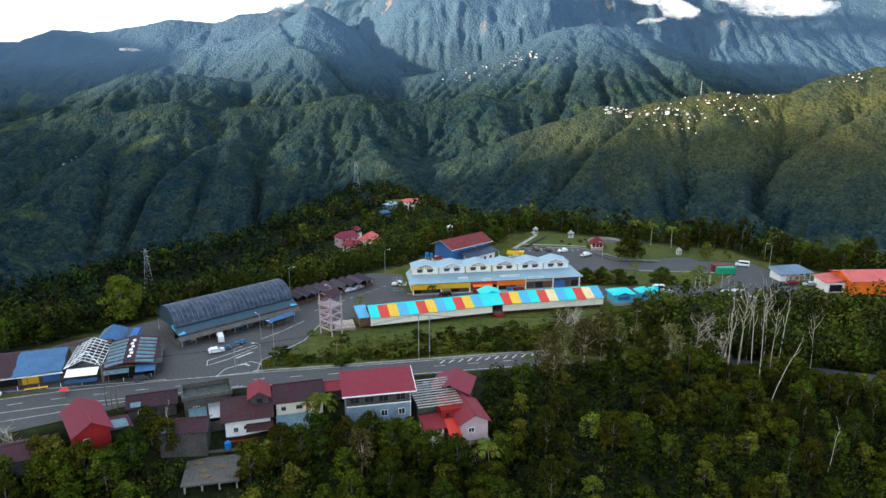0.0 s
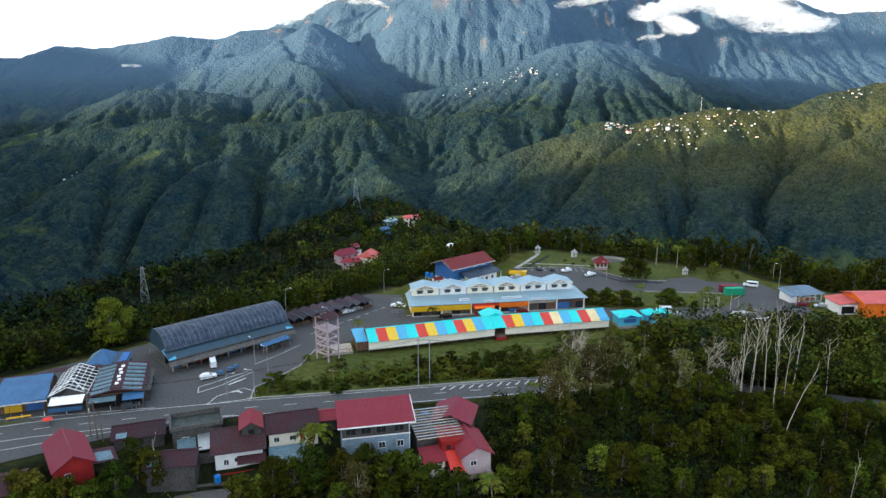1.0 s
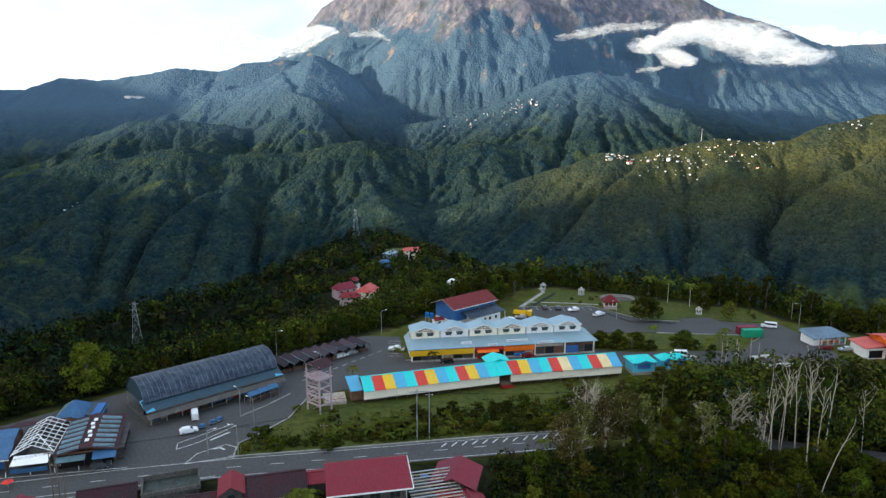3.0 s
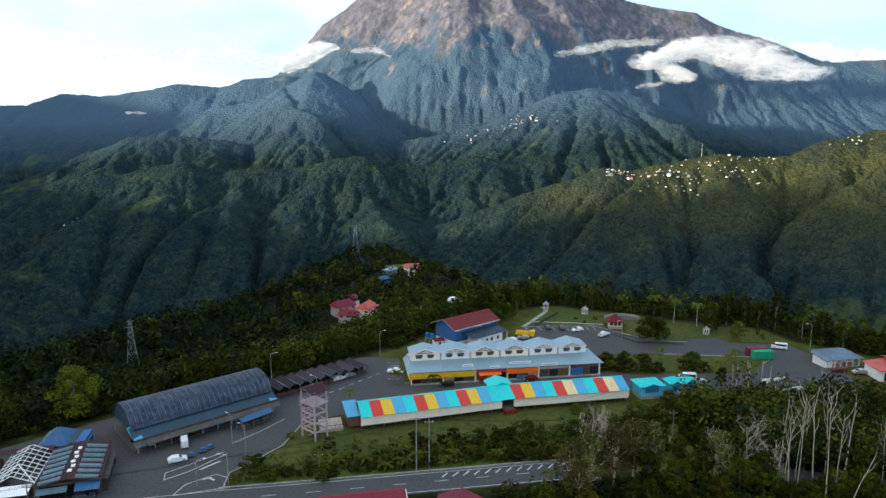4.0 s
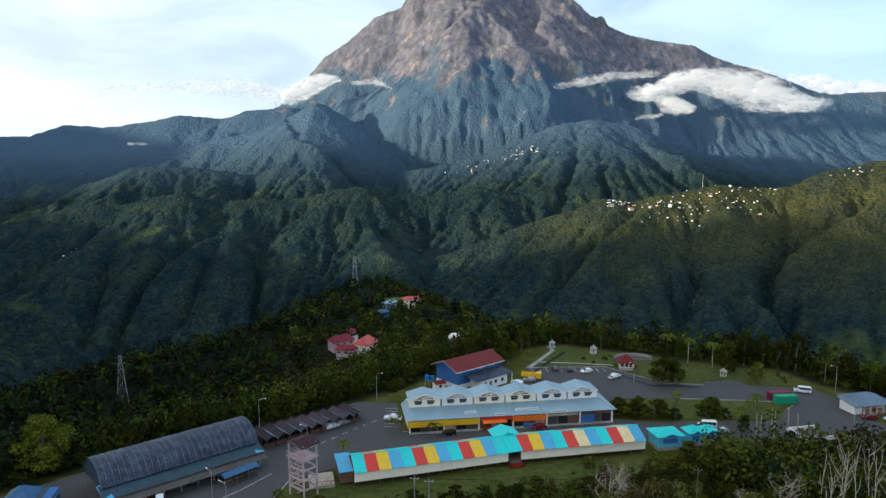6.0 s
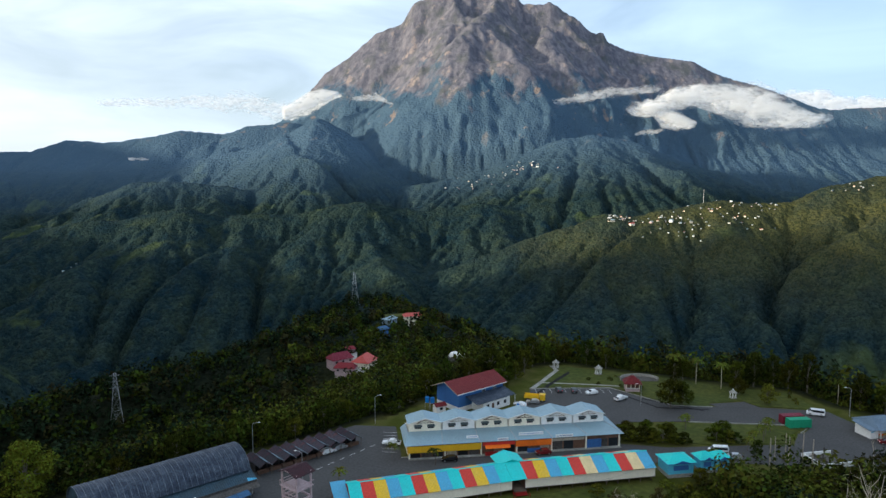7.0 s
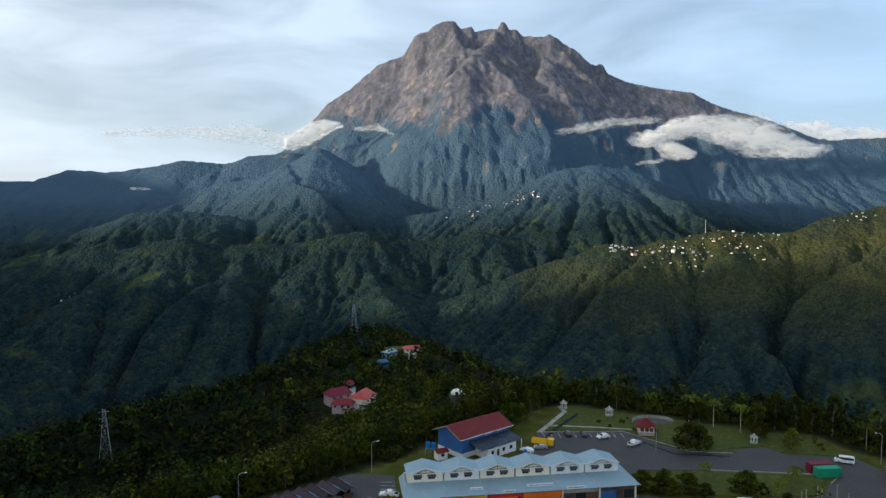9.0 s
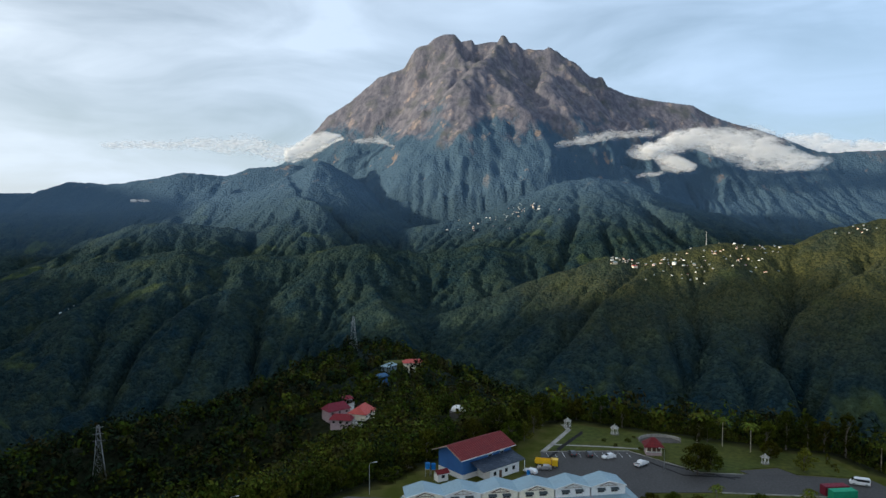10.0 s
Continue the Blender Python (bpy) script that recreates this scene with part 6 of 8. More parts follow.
# ---------------------------------------------------------------- right-hand end of the shelf
def turquoise_kiosk(m, w, d, label):
    t = thing("turquoise_kiosk", m, label, "kiosk", "turquoise kiosks")
    part("wall", box(0, 0, 0, w, d, 2.95), WALL_CYAN, t)
    part("base", box(-0.05, -0.05, -1.5, w + 0.05, d + 0.05, 0.0), CONCRETE, t)
    o, e, r = 0.55, 2.9, 4.3
    c = [(-o, -o, e), (w + o, -o, e), (w + o, d + o, e), (-o, d + o, e)]
    p, q = (w * 0.38, d / 2, r), (w * 0.62, d / 2, r)
    part("roof", slab([c[0], c[1], q, p], 0.08), CYAN, t)
    part("roof", slab([c[2], c[3], p, q], 0.08), CYAN, t)
    part("roof", slab([c[3], c[0], (w * 0.38, d / 2 - 0.02, r), (w * 0.38, d / 2 + 0.02, r)], 0.08), CYAN, t)
    part("roof", slab([c[1], c[2], (w * 0.62, d / 2 + 0.02, r), (w * 0.62, d / 2 - 0.02, r)], 0.08), CYAN, t)
    part("eave_board", boxes((-o, -o - 0.05, e - 0.2, w + o, -o, e), (-o - 0.05, -o, e - 0.2, -o, d + o, e)), SKYBLUE, t)
    part("gable_board", prism([(w * 0.15, e - 0.1), (w * 0.85, e - 0.1), (w * 0.5, e + 0.7)], -0.75, -0.68), WALL_BLUE, t)
    part("shutter", box(w * 0.2, -0.05, 0.9, w * 0.8, -0.01, 2.1), WALL_BLUE, t)
    return t


turquoise_kiosk(pose(54.0, 209.3, 0.8, 0, 0, 10), 6.6, 5.4, "turquoise kiosk with a hipped roof and blue walls")
turquoise_kiosk(pose(63.0, 212.2, 0.6, 0, 0, 10), 3.4, 3.6, "small turquoise kiosk beside the market hall")
turquoise_kiosk(pose(67.0, 212.6, 0.6, 0, 0, 10), 3.4, 3.6, "small turquoise kiosk with a blue wall")

m, n = frame_on((120.8, 234.2), (129.8, 236.2), 0)
t = thing("white_bungalow", m, "white bungalow with a grey hipped metal roof and porch", "house")
part("wall", box(0, 2.5, -0.3, n, 8.5, 2.9), WHITE, t)
part("roof", slab([(-0.9, -1.0, 2.75), (n + 0.9, -1.0, 2.75), (n - 1.5, 4.4, 4.3), (1.5, 4.4, 4.3)], 0.1), SLATE_ROOF, t)
part("roof", slab([(n + 0.9, 9.4, 2.9), (-0.9, 9.4, 2.9), (1.5, 4.41, 4.3), (n - 1.5, 4.41, 4.3)], 0.1), SLATE_ROOF, t)
part("roof_end", slab([(-0.9, 9.4, 2.9), (-0.9, -1.0, 2.75), (1.5, 4.38, 4.3), (1.5, 4.42, 4.3)], 0.1), SLATE_ROOF, t)
part("roof_end", slab([(n + 0.9, -1.0, 2.75), (n + 0.9, 9.4, 2.9), (n - 1.5, 4.42, 4.3), (n - 1.5, 4.38, 4.3)], 0.1), SLATE_ROOF, t)
part("wing", box(-2.6, 0.4, -0.3, -0.05, 6, 2.6), WHITE, t)
part("wing_roof", slab([(-3.2, -0.4, 2.5), (-0.95, -0.4, 2.7), (-0.95, 6.8, 3.5), (-3.2, 6.8, 3.3)], 0.1), SLATE_ROOF, t)
part("wing_gable_trim", slab([(-2.5, 0.33, 1.9), (-0.9, 0.33, 2.4), (-0.9, 0.39, 2.4), (-2.5, 0.39, 1.9)], 0.18), WALL_CYAN, t)
part("floor", box(0, -0.4, -0.3, n, 2.5, 0.1), CONCRETE, t)
for k in range(5):
    part("porch_post", box(0.1 + k * (n - 0.4) / 4, -0.3, 0.1, 0.35 + k * (n - 0.4) / 4, -0.05, 2.75), WHITE, t)
for k in range(3):
    window(t, 1.6 + 2.9 * k, 2.46, 1.0, 1.4, 1.1, mat=WHITE)
for k in range(5):
    h = thing("porch_display", m @ pose(1.0 + 1.75 * k, 0.6, 0.1), "small table of bright goods on a porch", "table", "porch displays")
    part("table", boxes((-0.7, -0.4, 0.6, 0.7, 0.4, 0.68), (-0.6, -0.3, 0, -0.5, 0.3, 0.6), (0.5, -0.3, 0, 0.6, 0.3, 0.6)), WOOD_LT, h)
    part("crate", box(-0.6, -0.35, 0.68, 0.6, 0.35, 1.0), (WALL_ORANGE, YELLOW_SHEET, RED_PLASTIC, WALL_ORANGE, WALL_CYAN)[k], h)

m, n = frame_on((132.8, 219.0), (163.2, 220.6), 0)
t = thing("orange_hall", m, "long orange hall with a faded red metal roof", "hall")
part("wall", box(2, 0, -0.5, n, 12, 5.0), WALL_ORANGE, t)
part("roof", slab([(1.0, -0.8, 4.9), (n + 1, -0.8, 4.9), (n + 1, 6.0, 6.7), (1.0, 6.0, 6.7)], 0.1), SALMON, t)
part("roof", slab([(n + 1, 12.8, 4.9), (1.0, 12.8, 4.9), (1.0, 6.01, 6.7), (n + 1, 6.01, 6.7)], 0.1), SALMON, t)
part("gable", prism_x([(0.1, 5.0), (11.9, 5.0), (6.0, 6.55)], 2.0, n), WALL_ORANGE, t)
part("barge_board", slab([(0.9, -0.8, 5.0), (1.0, -0.8, 5.0), (1.0, 6.0, 6.8), (0.9, 6.0, 6.8)], 0.4), WALL_ORANGE, t)
part("side_roof", slab([(-5.0, 3.0, 3.4), (1.8, 3.0, 4.2), (1.8, 12.0, 4.4), (-5.0, 12.0, 3.6)], 0.1), SALMON, t)
part("side_wall", box(-4.2, 3.6, -0.4, 1.9, 11.6, 3.2), WHITE, t)
part("side_opening", box(-3.4, 3.53, 0.2, 0.8, 3.6, 2.6), DARK, t)
for k in range(6):
    part("buttress", box(2.6 + k * 5, -0.3, -0.5, 2.9 + k * 5, 0, 4.8), WALL_ORANGE, t)

m, n = frame_on((94.7, 214.6), (103.2, 216.4), 0)
t = thing("low_wall_enclosure", m, "roofless low white wall enclosure with short posts", "wall")
part("front_wall", box(0, 0, -1.2, n, 0.3, 1.1), WHITE, t)
part("side_wall", box(0, 0.3, -0.6, 0.3, 8, 0.9), WHITE, t)
part("rear_wall", box(0.3, 7.7, -0.4, n, 8, 0.9), WHITE, t)
part("inner_wall", box(3.0, 0.3, -0.4, 3.25, 7.7, 0.8), OLD_CONC, t)
part("floor", box(0.3, 0.3, -0.4, n, 7.7, 0.05), OLD_CONC, t)
for x, y in ((0.1, 7.7), (3.1, 4.0), (6.5, 7.6), (6.2, 0.1)):
    part("column", box(x, y, 0.0, x + 0.3, y + 0.3, 2.0), OLD_CONC, t)

for m, mat, lab in ((pose(99.4, 241.6, 0.0, 0, 0, 6), GREEN_BOX, "green corrugated steel container on the grass"), (pose(99.0, 244.8, 0.0, 0, 0, 6), MAROON, "dark red corrugated steel container on the grass")):
    t = thing("container", m, lab, "container", "steel containers")
    part("body", box(0, 0, 0.15, 6.6, 2.4, 2.6), mat, t)
    part("skid", boxes((0.1, 0.1, 0, 6.5, 0.3, 0.15), (0.1, 2.1, 0, 6.5, 2.3, 0.15)), OLD_CONC, t)
    part("corner_post", boxes((-0.05, -0.05, 0.15, 0.1, 0.1, 2.65), (6.5, -0.05, 0.15, 6.65, 0.1, 2.65), (3.2, -0.05, 0.15, 3.3, 0.05, 2.65)), mat, t)
    part("door", box(6.61, 0.3, 0.3, 6.66, 2.1, 2.5), mat, t)

structure("lawn", sheet([(60, 231.5), (62, 246), (72, 246.5), (105, 243), (99, 238.5), (94, 231), (75, 230)], 0.02), LAWN, "mown grass plot between the drives", "lawn")
structure("lawn", sheet([(29, 280), (34, 290), (43, 306), (60, 298), (75, 292), (98, 280), (115, 274), (116, 258), (99, 260.5), (96, 266), (84, 264), (84, 260.5), (73, 261.8), (57, 280)], 0.015), LAWN,
          "mown park lawn above the car park", "lawn")
structure("lawn", sheet([(-45.5, 161.8), (-46.5, 168), (-43.5, 172), (-38, 181), (-35.5, 193), (-26, 194), (-21, 189), (15, 200), (50, 207), (53, 199), (60, 176), (22, 174), (-25, 165.8)], -0.03), LAWN,
          "rough grass bank below the market hall", "lawn")


# ---------------------------------------------------------------- the small park
def ticket_kiosk():
    t = thing("park_kiosk", pose(63.0, 277.0, 0, 0, 0, -6), "cream kiosk with a red pyramid roof by the car park", "kiosk")
    part("wall", box(-2.3, -2.0, 0, 2.3, 2.0, 1.1), PINK, t)
    for x in (-2.3, -0.8, 0.6, 2.05):
        part("pillar", box(x, -2.0, 1.1, x + 0.25, -1.75, 2.9), CREAM, t)
        part("pillar", box(x, 1.75, 1.1, x + 0.25, 2.0, 2.9), CREAM, t)
    part("counter", box(-2.4, -2.15, 1.1, 2.4, -1.9, 1.2), WHITE, t)
    part("dark_interior", box(-2.0, -1.0, 1.1, 2.0, 1.6, 2.7), BROWN_WALL, t)
    c = [(-3, -2.7, 2.8), (3, -2.7, 2.8), (3, 2.7, 2.8), (-3, 2.7, 2.8)]
    top = [(-0.6, -0.4, 5.0), (0.6, -0.4, 5.0), (0.6, 0.4, 5.0), (-0.6, 0.4, 5.0)]
    for k in range(4):
        j = (k + 1) % 4
        part("roof", slab([c[k], c[j], top[j], top[k]], 0.1), TILE_RED, t)
    part("roof_cap", box(-0.62, -0.42, 4.98, 0.62, 0.42, 5.1), TILE_RED, t)


ticket_kiosk()


def gazebo(x, y, s=1.0):
    t = thing("gazebo", pose(x, y, 0) @ Matrix.Diagonal((s, s, s, 1)), "small white open gazebo with a grey pointed roof", "gazebo", "park gazebos")
    part("floor", rod((0, 0, -0.1), (0, 0, 0.25), 1.7, 1.7, 8), CONCRETE, t)
    for k in range(6):
        a = k * math.tau / 6
        part("post", rod((1.3 * math.cos(a), 1.3 * math.sin(a), 0.25), (1.3 * math.cos(a), 1.3 * math.sin(a), 2.5), 0.1), WHITE, t)
    part("roof", rod((0, 0, 2.5), (0, 0, 3.7), 1.85, 0.25, 8), CONCRETE, t)
    part("finial", rod((0, 0, 3.7), (0, 0, 4.2), 0.16, 0.04, 6), WHITE, t)


gazebo(41.2, 303.6, 0.8)
gazebo(55.6, 295.6, 0.85)
gazebo(94.0, 268.9, 0.75)

t = thing("curved_park_wall", pose(68.5, 287.5, 0), "low curved white wall round a park terrace", "wall")
for k in range(14):
    a0, a1 = math.radians(5 + k * 12.1), math.radians(5 + k * 12.1 + 11.9)
    part("wall_segment", slab([(6.6 * math.cos(a0), 5.0 * math.sin(a0), 1.05), (6.9 * math.cos(a0), 5.3 * math.sin(a0), 1.05), (6.9 * math.cos(a1), 5.3 * math.sin(a1), 1.05), (6.6 * math.cos(a1), 5.0 * math.sin(a1), 1.05)], 1.25), CONCRETE, t)
part("terrace_floor", prism([(-6.5, 0.02), (6.5, 0.02), (6.5, 0.12), (-6.5, 0.12)], -1.0, 4.6), OLD_CONC, t)

# open drains along the park's edge
structure("drain", strip([(45.0, 296.7, 0.04), (37.5, 285.0, 0.04), (30.2, 272.9, 0.04)], 0.9, 0, 0.06), DARK, "open dark drain along the park lawn", "drain")
structure("drain", strip([(58.0, 272.6, 0.04), (62.5, 265.5, 0.04), (66.5, 259.5, 0.04), (82, 257.6, 0.04)], 0.7, 0, 0.06), DARK, "open dark drain along the car park", "drain")

# ---------------------------------------------------------------- vehicles
def wheel(parent, x, y, r=0.32):
    w = part("wheel", rod((x, y - 0.11, r), (x, y + 0.11, r), r, r, 12), RUBBER, parent)
    part("rim", rod((x, y - 0.125, r), (x, y + 0.125, r), r * 0.58, r * 0.58, 10), STEEL, w)


def vehicle(x, y, turn, kind, paint, label, z=0.03):
    """A parked vehicle from side profiles; it heads along its own +x."""
    t = thing({"car": "car", "pickup": "pickup_truck", "van": "van"}[kind], pose(x, y, z, 0, 0, turn), label, "car" if kind == "car" else "pickup truck" if kind == "pickup" else "van", "parked vehicles")
    if kind == "van":
        L, W = 4.9, 1.8
        body = [(-2.4, 0.35), (2.45, 0.35), (2.5, 0.95), (2.1, 1.2), (1.4, 1.95), (1.1, 2.05), (-2.35, 2.08), (-2.45, 1.9)]
        glass = [(1.42, 1.88), (2.02, 1.24), (1.1, 1.2), (-2.2, 1.2), (-2.2, 1.85)]
        axles = (-1.5, 1.55)
    elif kind == "pickup":
        L, W = 5.1, 1.8
        body = [(-2.5, 0.45), (2.5, 0.45), (2.55, 0.85), (2.35, 1.02), (1.2, 1.1), (0.5, 1.72), (-0.75, 1.74), (-1.0, 1.1), (-2.5, 1.08)]
        glass = [(0.52, 1.66), (1.05, 1.14), (-0.9, 1.14), (-0.72, 1.66)]
        axles = (-1.6, 1.6)
    else:
        L, W = 4.1, 1.7
        body = [(-2.0, 0.3), (2.0, 0.3), (2.08, 0.7), (1.9, 0.86), (1.05, 0.98), (0.35, 1.46), (-1.2, 1.5), (-1.85, 1.05), (-2.05, 0.95)]
        glass = [(0.36, 1.4), (0.95, 1.0), (-1.65, 1.04), (-1.15, 1.43)]
        axles = (-1.3, 1.3)
    bm = prism(body, -W / 2, W / 2)
    for v in bm.verts:
        if v.co.z > 1.12:
            v.co.y *= 0.86
    bmesh.ops.bevel(bm, geom=[e for e in bm.edges], offset=0.05, segments=2, affect="EDGES")
    part("body", bm, paint, t)
    bm = prism(glass, -W / 2 * 0.93, W / 2 * 0.93)
    for v in bm.verts:
        if v.co.z > 1.3:
            v.co.y *= 0.94
    part("side_glass", bm, GLASS, t)
    (fx, fz), (gx, gz) = glass[0], glass[1]
    part("windscreen", slab([(fx + 0.02, -W * 0.38, fz + 0.04), (gx + 0.06, -W * 0.42, gz + 0.03), (gx + 0.06, W * 0.42, gz + 0.03), (fx + 0.02, W * 0.38, fz + 0.04)], 0.03), GLASS, t)
    for ax in axles:
        for s in (-1, 1):
            wheel(t, ax, s * (W / 2 - 0.08), 0.37 if kind != "car" else 0.31)
    fr = max(p[0] for p in body)
    bk = min(p[0] for p in body)
    for s in (-1, 1):
        part("headlight", box(fr - 0.12, s * W * 0.36 - 0.16, 0.68, fr + 0.01, s * W * 0.36 + 0.16, 0.84), WHITE, t)
        part("tail_light", box(bk - 0.01, s * W * 0.4 - 0.1, 0.75, bk + 0.1, s * W * 0.4 + 0.1, 1.0), RED_PLASTIC, t)
    part("bumper", box(fr - 0.1, -W * 0.44, 0.36, fr + 0.04, W * 0.44, 0.56), RUBBER if kind == "pickup" else paint, t)
    if kind == "pickup":
        part("load_bed", box(-2.4, -0.75, 0.95, -1.05, 0.75, 1.095), RUBBER, t)
    return t


vehicle(-60.6, 173.2, 28, "car", CAR_WHITE, "white hatchback parked on the forecourt")
vehicle(-62.0, 181.4, 113, "van", CAR_WHITE, "white van parked beside the arched hall")
vehicle(0.6, 219.0, 185, "car", CAR_BLACK, "black saloon parked before the shops")
vehicle(15.2, 222.0, 185, "car", CAR_BLACK, "black estate car parked before the shops")
vehicle(25.4, 223.4, 188, "car", CAR_RED, "dark red car parked before the shops")
vehicle(-15.2, 229.4, 175, "pickup", CAR_WHITE, "white pickup parked beside the shops")
vehicle(37.8, 275.3, 95, "car", CAR_GREY, "dark grey car in the car park")
vehicle(42.9, 274.8, 88, "car", CAR_GREY, "dark grey hatchback in the car park")
vehicle(48.4, 272.6, 200, "car", CAR_WHITE, "white hatchback in the car park")
vehicle(56.6, 266.6, 38, "pickup", CAR_WHITE, "white double-cab pickup in the car park")
vehicle(23.2, 260.6, 140, "car", CAR_WHITE, "white car parked beside the blue house")
vehicle(27.6, 263.2, 175, "car", CAR_SILVER, "silver car parked beside the yellow truck")
vehicle(112.6, 252.6, 158, "van", CAR_WHITE, "white minibus on the park drive")
vehicle(72.0, 224.2, 172, "van", CAR_WHITE, "white van parked behind the turquoise kiosks")
vehicle(74.5, 220.6, 172, "car", CAR_SILVER, "silver car on the drive")
vehicle(126.0, 229.2, 180, "car", CAR_SILVER, "pale blue car before the bungalow")
vehicle(120.6, 230.6, 170, "car", CAR_RED, "red car parked before the bungalow")
vehicle(-105.0, 147.6, 20, "car", CAR_WHITE, "white car beside the tarpaulined stalls")
vehicle(-73.6, 157.0, 25, "car", CAR_GREY, "dark car parked at the stalls")
vehicle(-29.0, 226.4, 40, "car", CAR_SILVER, "silver car beside the row of stalls")
vehicle(-31.6, 223.8, 40, "car", CAR_WHITE, "white car beside the row of stalls")

t = thing("tipper_truck", pose(28.6, 265.8, 0.03, 0, 0, -14), "yellow tipper truck with a green cab front", "truck")
part("cab", box(1.6, -1.0, 0.6, 3.3, 1.0, 2.4), TRUCK_YELLOW, t)
part("windscreen", box(3.3, -0.85, 1.5, 3.34, 0.85, 2.2), GLASS, t)
part("grille", box(3.3, -0.9, 0.7, 3.36, 0.9, 1.3), LAWN, t, "green cab front")
part("tipper_body", boxes((-3.4, -1.1, 1.0, 1.4, 1.1, 1.15), (-3.4, -1.1, 1.15, 1.4, -1.0, 2.1), (-3.4, 1.0, 1.15, 1.4, 1.1, 2.1), (1.3, -1.0, 1.15, 1.4, 1.0, 2.5), (-3.4, -1.0, 1.15, -3.3, 1.0, 1.9)), TRUCK_YELLOW, t)
part("chassis", box(-3.3, -0.4, 0.5, 3.0, 0.4, 0.95), RUBBER, t)
for ax in (-2.3, 2.4):
    for s in (-1, 1):
        wheel(t, ax, s * 0.85, 0.48)
for k, (x, y) in enumerate(((-58.2, 175.5), (-56.4, 177.8), (-55.2, 179.4))):
    t = thing("market_trolley", pose(x, y, 0.02, 0, 0, 30 * k), "small blue covered trolley on the forecourt", "trolley", "trolleys")
    part("tray", box(-0.8, -0.5, 0.35, 0.8, 0.5, 0.5), STEEL, t)
    part("cover", prism([(-0.8, 0.5), (0.8, 0.5), (0.5, 1.1), (-0.5, 1.1)], -0.5, 0.5), TARP, t)
    for q in (-0.6, 0.6):
        part("wheel", rod((q, -0.45, 0.18), (q, 0.45, 0.18), 0.18, sides=8), RUBBER, t)

# ---------------------------------------------------------------- poles, lamps, pylons
def street_lamp(x, y, turn, h=8.0, arm=1.6, z=0.0):
    t = thing("street_lamp", pose(x, y, z, 0, 0, turn), "galvanised street lamp with one curved arm", "street lamp", "street lamps")
    part("column", rod((0, 0, -0.5), (0, 0, h - 0.6), 0.1, 0.06, 8), STEEL, t)
    bm = bmesh.new()
    last = Vector((0, 0, h - 0.6))
    for k in range(1, 5):
        a = k / 4 * math.pi / 2
        p = Vector((arm * (1 - math.cos(a)), 0, h - 0.6 + 0.6 * math.sin(a)))
        rod(last, p, 0.05, 0.045, 6, bm)
        last = p
    part("arm", bm, STEEL, t)
    part("lantern", box(arm - 0.1, -0.11, h - 0.06, arm + 0.5, 0.11, h + 0.05), WHITE, t)
    return t


for x, y, a, h in ((-46.0, 163.2, 180, 7.0), (-50.9, 182.2, 140, 7.5), (-52.5, 162.6, 20, 6.0), (-21.3, 245.5, 20, 8.5), (-51.5, 223.5, 10, 8.5), (122.6, 252.0, 180, 9.0), (62.0, 262.5, 200, 7.0), (-34.8, 206.0, 160, 8.0), (-46.0, 176.5, 150, 7.5)):
    street_lamp(x, y, a, h)


def utility_pole(x, y, z, h, mat=WOOD, arms=True, label="weathered utility pole with a crossarm and wires"):
    t = thing("utility_pole", pose(x, y, z), label, "utility pole", "utility poles")
    part("pole", rod((0, 0, -1), (0, 0, h), 0.14, 0.1, 8), mat, t)
    if arms:
        part("crossarm", box(-0.9, -0.06, h - 0.7, 0.9, 0.06, h - 0.58), mat, t)
        for k in (-0.8, 0, 0.8):
            part("insulator", rod((k, 0, h - 0.58), (k, 0, h - 0.4), 0.06, 0.04, 6), WHITE, t)
    return t


POLES = [(-126, 128, 0, 10.5), (-76.3, 143.6, 0, 11.0), (-27.2, 165.9, 0, 6.0), (-6.4, 169.6, 0, 12.5), (-3.6, 170.4, 0, 11.5), (52.0, 176.5, 0, 11.0)]
for p in POLES:
    utility_pole(*p, mat=STEEL if p[0] in (-6.4, -3.6) else WOOD)
utility_pole(-74.6, 142.8, 0, 9.0)
utility_pole(-73.0, 142.0, -1, 8.0, arms=False, label="plain weathered timber pole beside the road")

for x, y, h in ((82.0, 216.5, 7.5), (84.4, 219.0, 7.0), (87.0, 217.0, 8.0), (88.4, 221.5, 7.0), (91.2, 218.2, 8.5), (92.6, 216.0, 7.5)):
    utility_pole(x, y, -0.3, h, WOOD_LT, False, "slim pale bare pole at the lot's edge")


def cable(p, q, sag):
    p, q = Vector(p), Vector(q)
    bm = tube([p.lerp(q, k / 12) - Vector((0, 0, sag * 4 * k / 12 * (1 - k / 12))) for k in range(13)], [0.022] * 13, 3)
    return tagged(part("overhead_cable", bm, RUBBER), "thin black overhead cable between poles", "cable", "overhead cables")


for a, b in ((0, 1), (1, 3), (3, 5)):
    for dx in (-0.8, 0.0, 0.8):
        (x0, y0, z0, h0), (x1, y1, z1, h1) = POLES[a], POLES[b]
        cable((x0 + dx, y0, z0 + h0 - 0.4), (x1 + dx, y1, z1 + h1 - 0.4), 1.3)
cable((-46, 163.2, 6.3), (-6.4, 169.6, 9.0), 1.2)
cable((-3.6, 170.4, 11.0), (54, 209.5, 4.6), 1.6)


